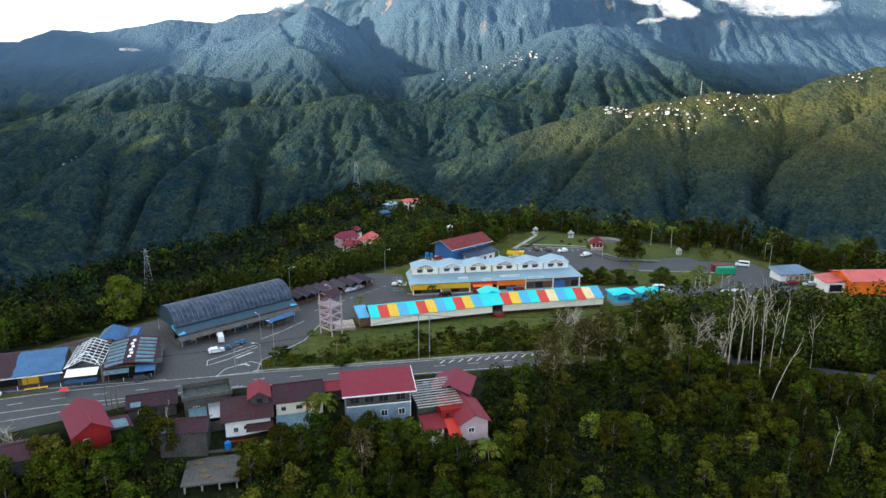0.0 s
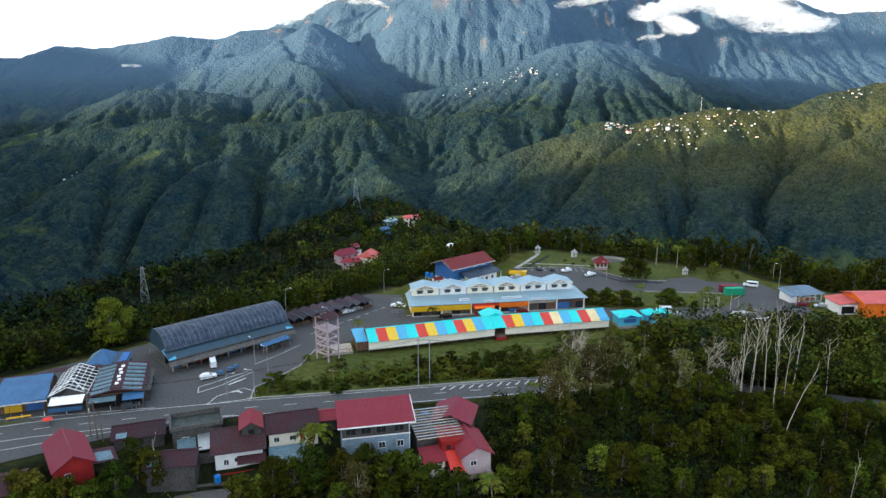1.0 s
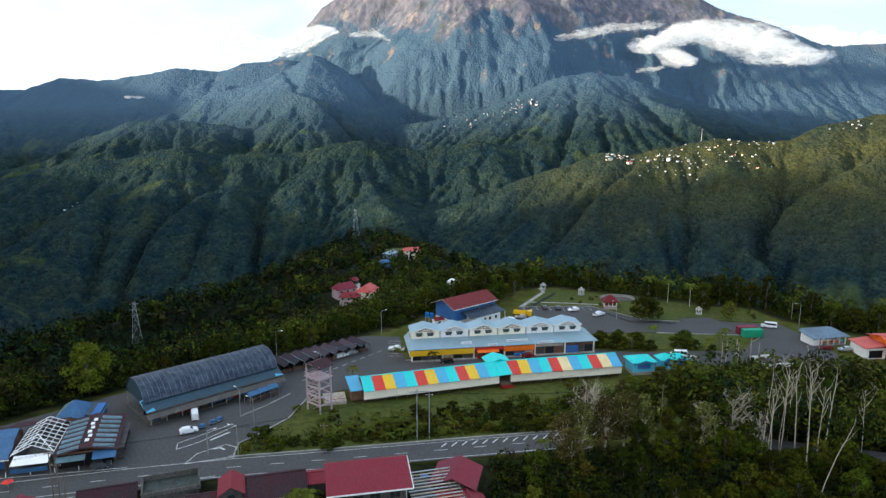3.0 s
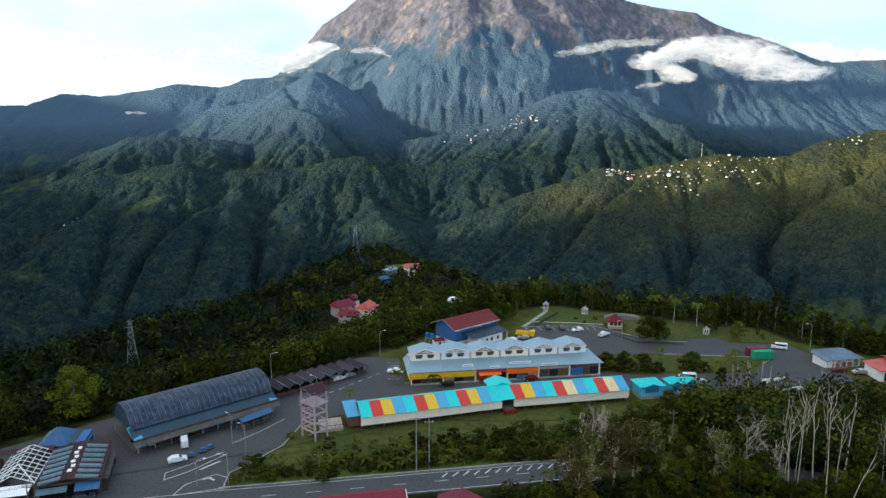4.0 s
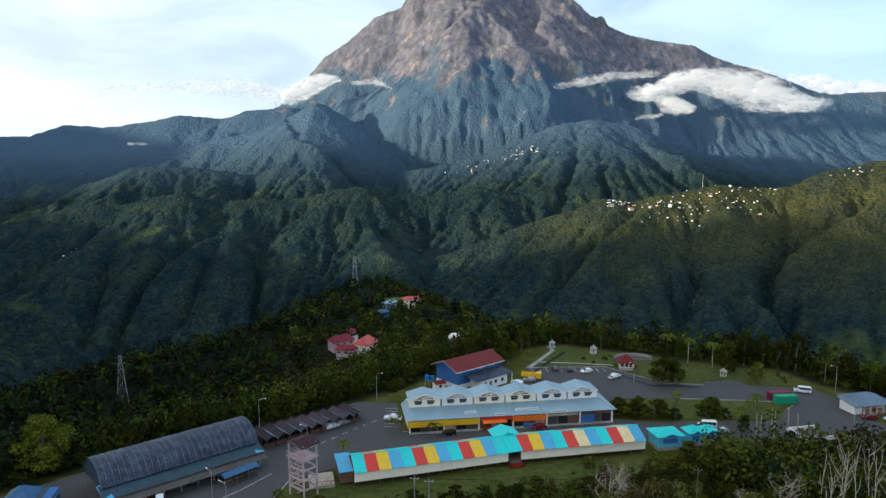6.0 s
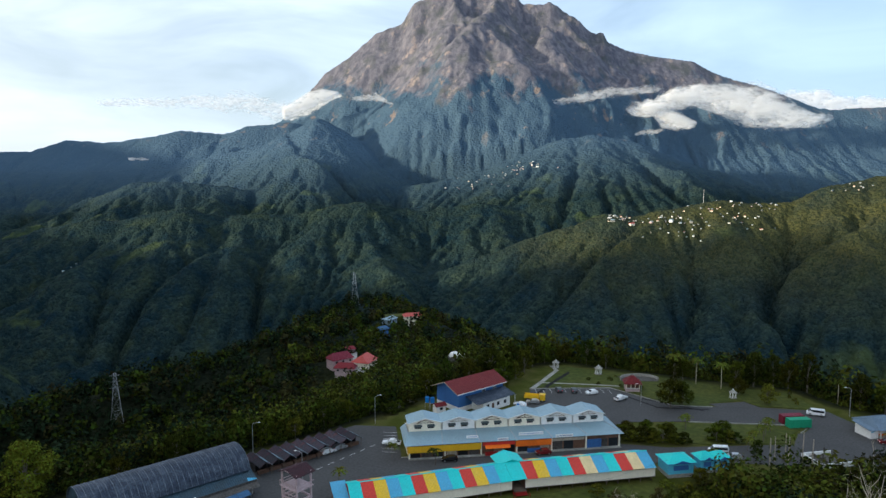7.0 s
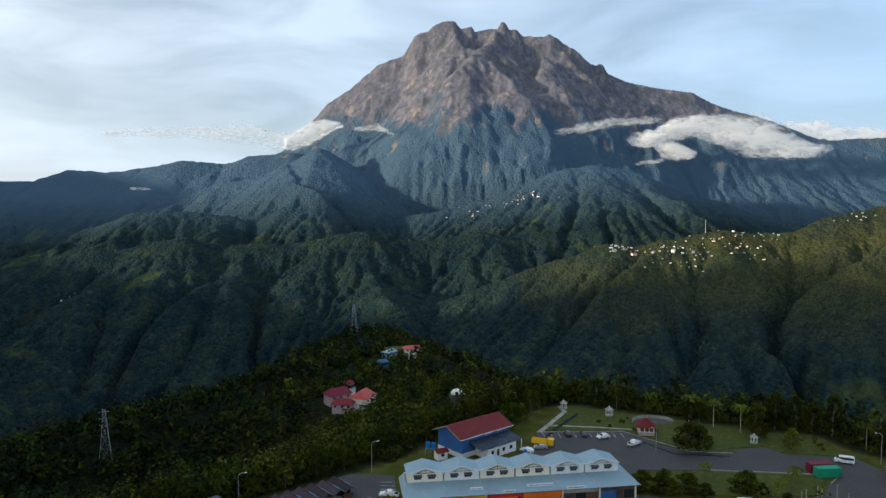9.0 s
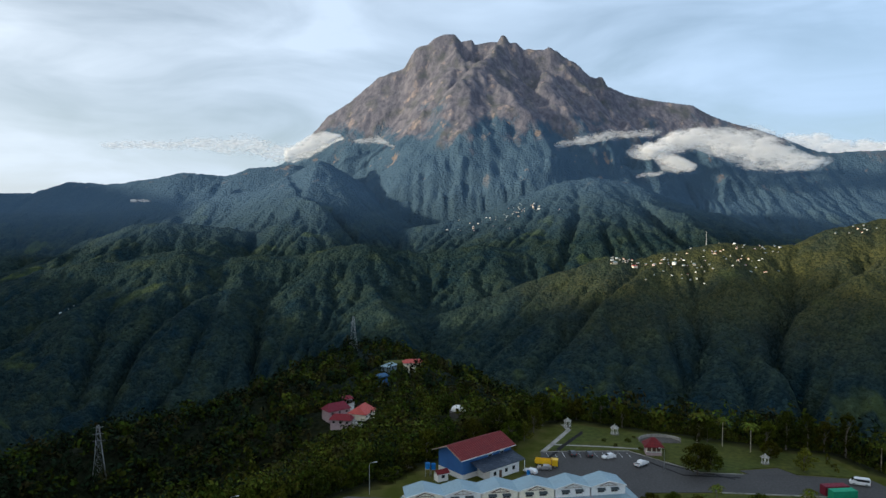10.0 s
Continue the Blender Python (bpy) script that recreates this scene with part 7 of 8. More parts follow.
def pylon(x, y, z, h, w):
    t = thing("pylon", pose(x, y, z, 0, 0, 24), "grey steel lattice pylon among the trees", "pylon", "pylons")
    levels = [0, 0.3, 0.52, 0.68, 0.8, 0.9, 1.0]
    half = [w * (1 - 0.82 * f ** 0.8) for f in levels]
    for sx in (-1, 1):
        for sy in (-1, 1):
            bm = tube([(sx * half[k], sy * half[k], levels[k] * h) for k in range(7)], [0.11] * 7, 4)
            part("leg", bm, STEEL, t)
    for k in range(6):
        a, b, z0, z1 = half[k], half[k + 1], levels[k] * h, levels[k + 1] * h
        for (x0, y0), (x1, y1) in (((-1, -1), (1, -1)), ((1, -1), (1, 1)), ((1, 1), (-1, 1)), ((-1, 1), (-1, -1))):
            part("brace", rod((x0 * a, y0 * a, z0), (x1 * b, y1 * b, z1), 0.05, sides=4), STEEL, t)
            part("brace", rod((x1 * a, y1 * a, z0), (x0 * b, y0 * b, z1), 0.05, sides=4), STEEL, t)
            part("tie", rod((x0 * b, y0 * b, z1), (x1 * b, y1 * b, z1), 0.05, sides=4), STEEL, t)
    for f in (0.72, 0.84, 0.96):
        part("crossarm", rod((-w * 0.75, 0, f * h), (w * 0.75, 0, f * h), 0.09, sides=4), STEEL, t)


pylon(-212, 480, -90, 34, 4.0)
pylon(-106.5, 850, height_at(-106.5, 850) - 1, 42, 4.6)

# ---------------------------------------------------------------- houses on the knoll and far villages
def far_house(x, y, turn, w, d, h, roof_h, wall, roof, label, name="hillside_house", group="houses on the wooded knoll", z=None, base=-6):
    z = height_at(x, y) if z is None else z
    t = thing(name, pose(x, y, z, 0, 0, turn), label, "house", group)
    part("wall", box(-w / 2, -d / 2, base, w / 2, d / 2, h), wall, t)
    part("roof", slab([(-w / 2 - 0.8, -d / 2 - 0.8, h), (w / 2 + 0.8, -d / 2 - 0.8, h), (w / 2 - d * 0.2, 0, h + roof_h), (-w / 2 + d * 0.2, 0, h + roof_h)], 0.12), roof, t)
    part("roof", slab([(w / 2 + 0.8, d / 2 + 0.8, h), (-w / 2 - 0.8, d / 2 + 0.8, h), (-w / 2 + d * 0.2, 0.01, h + roof_h), (w / 2 - d * 0.2, 0.01, h + roof_h)], 0.12), roof, t)
    part("roof_end", slab([(-w / 2 - 0.8, d / 2 + 0.8, h), (-w / 2 - 0.8, -d / 2 - 0.8, h), (-w / 2 + d * 0.2, -0.01, h + roof_h), (-w / 2 + d * 0.2, 0.01, h + roof_h)], 0.12), roof, t)
    part("roof_end", slab([(w / 2 + 0.8, -d / 2 - 0.8, h), (w / 2 + 0.8, d / 2 + 0.8, h), (w / 2 - d * 0.2, 0.01, h + roof_h), (w / 2 - d * 0.2, -0.01, h + roof_h)], 0.12), roof, t)
    for k in range(3):
        xx = -w / 2 + w * (k + 0.5) / 3
        part("window", box(xx - 0.7, -d / 2 - 0.06, h - 2.2, xx + 0.7, -d / 2, h - 0.9), GLASS, t)
    return t


far_house(-55.8, 511, 70, 14, 12, 3, 4.6, CREAM, SALMON, "house with a bright red hipped roof among trees", z=-58.9)
far_house(-73.0, 514, 38, 15.5, 9.5, 1.4, 4.0, PINK, MAROON, "long house with a maroon roof among trees", z=-56.4)
far_house(-67, 499, -8, 13, 7, 2.4, 3.0, PINK, MAROON, "low maroon roofed outbuilding among trees", z=-59.5)
far_house(-70, 545, 20, 6, 5, 3, 1.8, PINK, MAROON, "small maroon roofed hut up the knoll", z=-59.6)
far_house(-32, 700, 14, 17, 9, 3.5, 2.6, CREAM, SALMON, "red roofed house on top of the knoll", z=-69)
far_house(-53, 690, 60, 13, 8, 3.5, 2.2, WALL_PALEBLUE, BLUEGREY_ROOF, "house with a grey-blue roof on the knoll", z=-70)
far_house(-56, 655, 40, 9, 7, 3.5, 2.2, WALL_BLUE, TARP, "small blue roofed house on the knoll", z=-71)
structure("knoll_drive", strip([(-68, 548, -60.2), (-66.5, 535, -59.3), (-65, 522, -58.5), (-63.5, 512, -58.3), (-61.0, 500, -58.6), (-54, 494, -59.7)], 5.0, 0, 4.0), CONCRETE, "pale concrete drive up to the knoll houses", "path")
structure("knoll_lawn", sheet([(-60, 705), (-42, 712), (-38, 700), (-55, 694)], -66.0, 8), LAWN, "grass terrace on top of the knoll", "lawn")
t = thing("water_dome", pose(4.2, 384, -17.8), "white domed tank among the trees", "dome")
bm = bmesh.new()
bmesh.ops.create_uvsphere(bm, u_segments=16, v_segments=8, radius=2.6)
for v in bm.verts:
    v.co.z = max(v.co.z, -0.4) * 0.9
    v.co.x *= 1.15
part("shell", bm, WHITE, t, smooth=True)
part("base", box(-3.6, -2.8, -12, 3.6, 2.8, -0.5), OLD_CONC, t)
part("side_tank", prism([(2.2, -0.5), (5.0, -0.1), (5.0, 1.5), (2.2, 1.2)], -1.6, 0.6), WHITE, t)

rng = random.Random(12)
VILLAGE = []
for k in range(5):
    w, d, h = ((13, 9, 4), (16, 10, 4.5), (11, 9, 3.5), (18, 10, 6), (12, 8, 4))[k]
    t = far_house(535 + 60 * k, 2288 - 8 * k, 20 * k, w, d, h, 2.6, (CONCRETE, CREAM, PINK, WHITE, CONCRETE)[k], (BLUEGREY_ROOF, SALMON, STEEL, BLUEGREY_ROOF, TARP_LT)[k],
                  ("pale village house with a grey roof far off", "cream village house with a red roof far off", "pinkish village house with a steel roof far off", "tall white village house far off", "grey village house with a pale roof far off")[k], "village_house", "houses of the far villages", base=-2.5)
    VILLAGE.append(t)


def scatter_village(n, where, spread, weights=None):
    pts = []
    for _ in range(n * 6):
        (x0, y0), (x1, y1) = where
        f = rng.random()
        pts.append((x0 + (x1 - x0) * f + rng.gauss(0, spread), y0 + (y1 - y0) * f + rng.gauss(0, spread * 0.9)))
        if len(pts) == n:
            break
    xs, ys = np.array([p[0] for p in pts]), np.array([p[1] for p in pts])
    zs, _ = land(xs, ys)
    for x, y, z in zip(xs, ys, zs):
        copy_thing(VILLAGE[rng.choice((0, 0, 1, 2, 3, 4))], pose(x, y, z + 1.5, 0, 0, rng.uniform(0, 180))).scale = [rng.uniform(0.26, 0.48)] * 3


scatter_village(24, ((525, 2325), (640, 2290)), 14)
scatter_village(70, ((620, 2262), (980, 2262)), 42)
scatter_village(14, ((900, 2325), (1080, 2330)), 14)
scatter_village(9, ((1270, 2330), (1340, 2310)), 22)
scatter_village(34, ((40, 3400), (330, 3290)), 60)
scatter_village(26, ((300, 3310), (430, 3270)), 22)
scatter_village(10, ((-1420, 2570), (-1290, 2560)), 22)
t = thing("radio_mast", pose(842, 2340, height_at(842, 2340)), "slender radio mast on the village ridge", "mast")
part("mast", rod((0, 0, -5), (0, 0, 42), 1.0, 0.5, 6), STEEL, t)

# ---------------------------------------------------------------- trees and plants
def leaf_cloud(bm, lobes, count, size, rng, droop=0.3):
    """Leaf sprays on and just inside a set of lobes (centre, radii): folded diamonds that look outwards."""
    total = sum(r[0] * r[1] for _, r in lobes)
    for c, r in lobes:
        for _ in range(max(4, int(count * r[0] * r[1] / total))):
            u = Vector((rng.gauss(0, 1), rng.gauss(0, 1), rng.gauss(0.25, 1))).normalized()
            k = rng.uniform(0.72, 1.06)
            p = Vector((c[0] + u.x * r[0] * k, c[1] + u.y * r[0] * k, c[2] + u.z * r[1] * k))
            n = (u + Vector((rng.uniform(-0.6, 0.6), rng.uniform(-0.6, 0.6), rng.uniform(-0.2, 0.8)))).normalized()
            a = n.orthogonal().normalized()
            a = Matrix.Rotation(rng.uniform(0, math.tau), 3, n) @ a
            b = n.cross(a)
            s = size * rng.uniform(0.6, 1.3)
            v = [bm.verts.new(p + a * s), bm.verts.new(p + b * s * 0.55 - n * s * 0.15), bm.verts.new(p - a * s - n * s * droop), bm.verts.new(p - b * s * 0.55 - n * s * 0.15)]
            bm.faces.new(v)


def lobes_for(h, spread, rng, n=8, low=0.45):
    """Clumps of a full, uneven crown that begins low on the trunk and is widest below its middle."""
    out = [((rng.uniform(-0.15, 0.15) * spread, rng.uniform(-0.15, 0.15) * spread, h * 0.88), (spread * 0.32, h * 0.12))]
    first = 0.5 * low
    for k in range(n + 6):
        f = first + (0.92 - first) * (k + rng.random()) / (n + 6)
        a = k * 2.4 + rng.uniform(-0.5, 0.5)
        w = spread * math.sin(math.pi * min(0.95, 0.22 + 0.70 * (f - first) / (0.95 - first)))
        d = w * rng.uniform(0.35, 0.85)
        out.append(((d * math.cos(a), d * math.sin(a), h * f), (spread * rng.uniform(0.24, 0.42), h * rng.uniform(0.07, 0.13))))
    return out


def broad_tree(name, label, h, spread, leaves, size, mat, seed, n=8, low=0.45, bark=BARK, group="broadleaf trees"):
    rng = random.Random(seed)
    t = thing(name, pose(0, 0, -4000), label, "tree", group)
    lobes = lobes_for(h, spread, rng, n, low)
    bm = bmesh.new()
    rod((0, 0, -1.5), (0.1, 0.05, h * 0.4), 0.02 * h + 0.05, 0.014 * h, 7, bm)
    rod((0.1, 0.05, h * 0.4), (0, 0, h * 0.8), 0.014 * h, 0.05, 6, bm)
    for c, r in lobes[1:]:
        rod((0.1, 0.05, h * rng.uniform(0.28, 0.5)), (c[0] * 0.9, c[1] * 0.9, c[2]), 0.008 * h, 0.03, 5, bm)
    part("trunk", bm, bark, t)
    bm = bmesh.new()
    leaf_cloud(bm, lobes, int(leaves * 1.25), size * 0.68, rng)
    part("crown", bm, mat, t)
    return t


def palm_tree(name, label, h, fronds, length, seed, mat=PALM_LEAF, stem=0.14, lean=0.3):
    rng = random.Random(seed)
    t = thing(name, pose(0, 0, -4000), label, "palm", "palms")
    bm = bmesh.new()
    pts = [Vector((lean * (k / 5) ** 2, 0, h * k / 5 - (1 if k == 0 else 0))) for k in range(6)]
    tube(pts, [stem * (1 - 0.05 * k) for k in range(6)], bm=bm)
    part("trunk", bm, PALE_BARK if h > 6 else BARK, t)
    top = pts[-1]
    for k in range(fronds):
        a = k * math.tau / fronds * 2.4 + rng.uniform(-0.2, 0.2)
        rise = rng.uniform(0.1, 0.9)
        out = Vector((math.cos(a), math.sin(a), 0))
        side = Vector((-math.sin(a), math.cos(a), 0))
        bm = bmesh.new()
        mid = [top + out * length * f + Vector((0, 0, length * (rise * f - (0.55 + 0.5 * rise) * f * f))) for f in (0, 0.25, 0.5, 0.75, 1.0)]
        for p, q in zip(mid, mid[1:]):
            for s in (-1, 1):
                for f in (0.0, 0.5):
                    b = p.lerp(q, f)
                    e = p.lerp(q, f + 0.42)
                    w = side * s * length * 0.2 * (1 - 0.55 * (b - top).length / length / 1.2) - Vector((0, 0, length * 0.09)) + out * length * 0.07
                    bm.faces.new([bm.verts.new(v) for v in (b, e, e + w, b + w * 1.05)])
        part("frond", bm, mat, t)
    return t


def bare_tree(name, label, h, seed, lean=(0, 0), forks=5, mat=PALE_BARK, low=0.55, twigs=3):
    rng = random.Random(seed)
    t = thing(name, pose(0, 0, -4000), label, "tree", "bare pale trees")
    bm = bmesh.new()
    pts = [Vector((lean[0] * (k / 6) ** 1.3 + rng.uniform(-0.15, 0.15), lean[1] * k / 6 + rng.uniform(-0.15, 0.15), h * k / 6)) for k in range(7)]
    pts[0].z = -2.5
    part("trunk", tube(pts, [0.15 * (1 - k / 8) for k in range(7)], bm=bm), mat, t)
    for k in range(forks):
        f = low + (1 - low) * k / forks
        i = min(5, int(f * 6))
        p = pts[i].lerp(pts[i + 1], f * 6 - i)
        a = rng.uniform(0, math.tau)
        bm = bmesh.new()
        ln = h * (rng.uniform(0.2, 0.4) if twigs > 5 else rng.uniform(0.12, 0.24))
        d = Vector((math.cos(a), math.sin(a), rng.uniform(0.3, 1.3) if twigs > 5 else rng.uniform(1.2, 3.4))).normalized()
        mid = p + d * ln * 0.5
        end = mid + (d + Vector((rng.uniform(-0.3, 0.3), rng.uniform(-0.3, 0.3), 0.5))).normalized() * ln * 0.5
        rod(p, mid, 0.06, 0.045, 5, bm)
        rod(mid, end, 0.045, 0.022, 5, bm)
        for _ in range(twigs):
            g = rng.uniform(0.2, 1)
            s = mid.lerp(end, g)
            e = s + Vector((rng.uniform(-1, 1), rng.uniform(-1, 1), rng.uniform(0.1, 1))).normalized() * ln * rng.uniform(0.25, 0.5)
            rod(s, e, 0.022, 0.013, 4, bm)
            e2 = e + Vector((rng.uniform(-1, 1), rng.uniform(-1, 1), rng.uniform(0, 0.8))).normalized() * ln * 0.25
            rod(e, e2, 0.016, 0.01, 4, bm)
        part("branch", bm, mat, t)
    return t


def broad_leaf_plant(seed, h=3.2, n=9):
    rng = random.Random(seed)
    t = thing("banana_plant", pose(0, 0, -4000), "banana plant with long drooping green leaves", "plant", "banana plants")
    part("stem", rod((0, 0, -0.4), (0, 0, h * 0.55), 0.12, 0.09, 6), LEAF, t)
    for k in range(n):
        a = k * 2.4 + rng.uniform(-0.3, 0.3)
        o, s = Vector((math.cos(a), math.sin(a), 0)), Vector((-math.sin(a), math.cos(a), 0))
        bm = bmesh.new()
        up = rng.uniform(0.5, 1.2)
        mid = [Vector((0, 0, h * 0.5)) + o * 2.0 * f + Vector((0, 0, up * 1.9 * f - 1.5 * f * f)) for f in (0, 0.3, 0.6, 0.85, 1.05)]
        wid = (0.08, 0.32, 0.36, 0.26, 0.03)
        rows = [[bm.verts.new(m_ + s * w_ - Vector((0, 0, w_ * 0.3))), bm.verts.new(m_), bm.verts.new(m_ - s * w_ - Vector((0, 0, w_ * 0.3)))] for m_, w_ in zip(mid, wid)]
        for p, q in zip(rows, rows[1:]):
            bm.faces.new((p[0], p[1], q[1], q[0]))
            bm.faces.new((p[1], p[2], q[2], q[1]))
        part("leaf", bm, PALM_LEAF, t)
    return t


TREES = [
    broad_tree("broadleaf_tree", "tall dark green broadleaf tree in the forest", 12, 4.2, 1500, 0.48, LEAF_DARK, 1, 9),
    broad_tree("broadleaf_tree", "mid-green broadleaf tree with a ragged crown", 10, 3.8, 1300, 0.46, LEAF, 2, 8),
    broad_tree("broadleaf_tree", "spreading green broadleaf tree on the slope", 8.5, 4.4, 1400, 0.48, LEAF, 3, 10, 0.4),
    broad_tree("broadleaf_tree", "slender dark broadleaf tree in the forest", 13, 3.0, 1100, 0.45, LEAF_DARK, 4, 7),
    broad_tree("broadleaf_tree", "bushy yellow-green tree in the forest", 7.5, 3.4, 1100, 0.42, LEAF_YELLOW, 5, 8, 0.35),
    broad_tree("sparse_tree", "thin-leaved olive tree showing its pale limbs", 11, 3.9, 1150, 0.40, LEAF_DRY, 6, 9, 0.5, PALE_BARK),
]
SHRUBS = [
    broad_tree("shrub", "low dense green shrub on the bank", 3.2, 2.4, 620, 0.33, LEAF, 11, 7, 0.25, group="shrubs"),
    broad_tree("shrub", "low dark green shrub on the bank", 2.6, 2.2, 560, 0.32, LEAF_DARK, 12, 7, 0.25, group="shrubs"),
    broad_tree("shrub", "yellowish low shrub on the bank", 2.2, 1.8, 420, 0.3, LEAF_YELLOW, 13, 6, 0.25, group="shrubs"),
]
COCONUT = palm_tree("coconut_palm", "coconut palm with a full arching crown", 9.5, 18, 4.4, 21, stem=0.2, lean=0.8)
ARECA = palm_tree("areca_palm", "small areca palm beside the paving", 4.2, 11, 2.0, 22, stem=0.09)
TALL_PALM = palm_tree("tall_palm", "tall slim palm on the park edge", 9.5, 16, 3.0, 23, stem=0.15, lean=0.2)
BANANA = [broad_leaf_plant(31), broad_leaf_plant(32, 2.6, 7)]
USED = {}


def put(kind, x, y, turn=0.0, s=1.0, z=None):
    """The first call for a kind moves the built one to its place; later ones copy it."""
    z = height_at(x, y) if z is None else z
    m = pose(x, y, z - 0.15, 0, 0, turn)
    if kind.name not in USED:
        USED[kind.name] = kind
        ob = kind
        ob.matrix_basis = m
    else:
        ob = copy_thing(kind, m)
    ob.scale = (s, s, s)
    return ob


rng = random.Random(77)


def fill(region, n, kinds, sizes, gap, keep=lambda x, y: True):
    """Trees at random within a box on plan, no two nearer than gap."""
    placed, tries = [], 0
    while len(placed) < n and tries < n * 60:
        tries += 1
        x, y = rng.uniform(*region[0]), rng.uniform(*region[1])
        if keep(x, y) and all((x - a) ** 2 + (y - b) ** 2 > gap * gap for a, b in placed):
            placed.append((x, y))
    zs, _ = land(np.array([p[0] for p in placed]), np.array([p[1] for p in placed]))
    for (x, y), z in zip(placed, zs):
        put(rng.choice(kinds), x, y, rng.uniform(0, 360), rng.uniform(*sizes), float(z))
    return placed


T = TREES
# slope below the road
fill(((8, 132), (106, 166)), 125, [T[0], T[1], T[2], T[2], T[3], T[4]], (0.6, 1.0), 3.9, lambda x, y: not (x < 14 and y > 128) and shelf_distance(np.array([x]), np.array([y]))[0] > 2.5)
# between the houses
fill(((-100, 8), (108, 128)), 34, [T[0], T[1], T[2], T[4]], (0.6, 1.0), 5.0, lambda x, y: y < 119 + 0.11 * (x + 60) and not (-56 < x < -38))
for x, y, k, s in ((-58.5, 131.5, 1, 0.95), (-62.5, 133.8, 0, 0.8), (-36.5, 129.5, 4, 0.95), (-33.0, 132.0, 1, 0.8), (-26.0, 131.0, 0, 1.0), (-17.0, 129.0, 5, 1.0), (-20.0, 127, 2, 0.9), (-11, 128, 1, 0.8), (-82, 125.5, 4, 0.9), (-78.5, 119.5, 1, 0.9), (0.5, 131.5, 2, 0.7), (-5.0, 130.0, 1, 0.85), (-20.5, 131.5, 1, 1.1), (-15.5, 132.6, 0, 1.05), (-11.0, 133.0, 2, 1.2), (-7.0, 133.2, 1, 1.0), (-2.5, 133.5, 2, 0.9), (-73.0, 119.5, 2, 1.0), (-67.0, 122.0, 1, 1.05), (-63.5, 126.5, 0, 0.9), (-79.0, 124.0, 4, 1.1), (-85.5, 117.5, 1, 1.0), (-39.5, 126.0, 1, 1.0), (-33.5, 128.8, 0, 0.95), (-30.0, 131.5, 2, 1.0), (12.5, 133.0, 1, 0.9), (3.0, 129.0, 0, 0.9)):
    put(T[k], x, y, x * 40 % 360, s)
for x, y, k, s in ((97.5, 192.5, 1, 1.35), (101.5, 194.0, 0, 1.15), (93.5, 190.5, 1, 1.1), (-75.5, 120.5, 2, 1.15), (-71.5, 123.2, 1, 1.0), (-67.0, 125.6, 2, 0.9), (-78.0, 123.5, 4, 1.2)):
    put(T[k], x, y, x * 17 % 360, s)
# wooded bank at the right-hand end
fill(((64, 150), (172, 211)), 62, [T[0], T[1], T[1], T[2], T[3]], (0.5, 0.9), 4.6, lambda x, y: y < 201 + 0.04 * (x - 60) and y > 177 and not (62 < x < 112 and y > 190))
fill(((24, 62), (174.5, 196)), 14, [T[2], T[4], T[5], T[1]], (0.4, 0.62), 4.5, lambda x, y: (x > 34 or y < 180) and not (x > 48 and y > 186))
# edges of the shelf, park trees
for x, y, k, s in ((50.5, 235.5, 2, 0.6), (56.0, 234.6, 2, 0.66), (61.5, 232.6, 2, 0.62), (76.5, 233.4, 2, 0.7), (80.0, 219.5, 0, 0.5), (70.5, 259.2, 2, 1.15), (75.0, 262.0, 2, 0.95), (102.4, 262.5, 4, 0.95), (97.5, 272.5, 2, 0.7),
                   (80.0, 285.0, 0, 0.8), (84.0, 288.0, 1, 0.9), (99.0, 279.5, 1, 1.0), (106, 281, 0, 1.05), (112, 279.5, 3, 0.95), (118.0, 281, 1, 1.0), (121.5, 275, 3, 1.1), (131, 261.0, 0, 1.0), (136, 256, 1, 1.0), (142, 252, 2, 1.1), (149, 250, 1, 1.1), (156, 249, 0, 1.2), (166, 248, 1, 1.1),
                   (28.5, 296, 1, 0.95), (24.5, 289, 4, 0.9), (32.5, 305, 0, 1.0), (38, 311, 1, 0.9), (46, 313, 2, 0.9), (54, 309, 0, 0.85), (60, 303, 1, 0.85), (15.5, 287, 0, 1.1), (8, 283, 1, 1.0), (0, 279, 3, 0.95), (-7, 273, 1, 1.0), (20, 284.5, 2, 1.0), (-78, 204, 1, 0.8), (-68, 214, 0, 0.8),
                   (-111, 182, 2, 0.6), (-118, 176, 1, 0.9), (-128, 170, 0, 0.9), (-57, 229, 0, 0.9), (-50, 232, 1, 0.8), (-43, 236, 4, 0.8), (-36, 243, 0, 0.8), (-29.5, 250, 1, 0.7), (-24, 256, 2, 0.7)):
    put(T[k], x, y, x * 57 % 360, s)
for x, y, s in ((40.5, 166.0, 1.3), (44.0, 165.6, 1.2), (25.5, 160.0, 1.1), (57.5, 165.0, 1.1), (30.0, 161.5, 1.2), (35.5, 162.5, 1.3), (27.0, 157.0, 0.9)):
    put(T[5], x, y, x * 23 % 360, s)
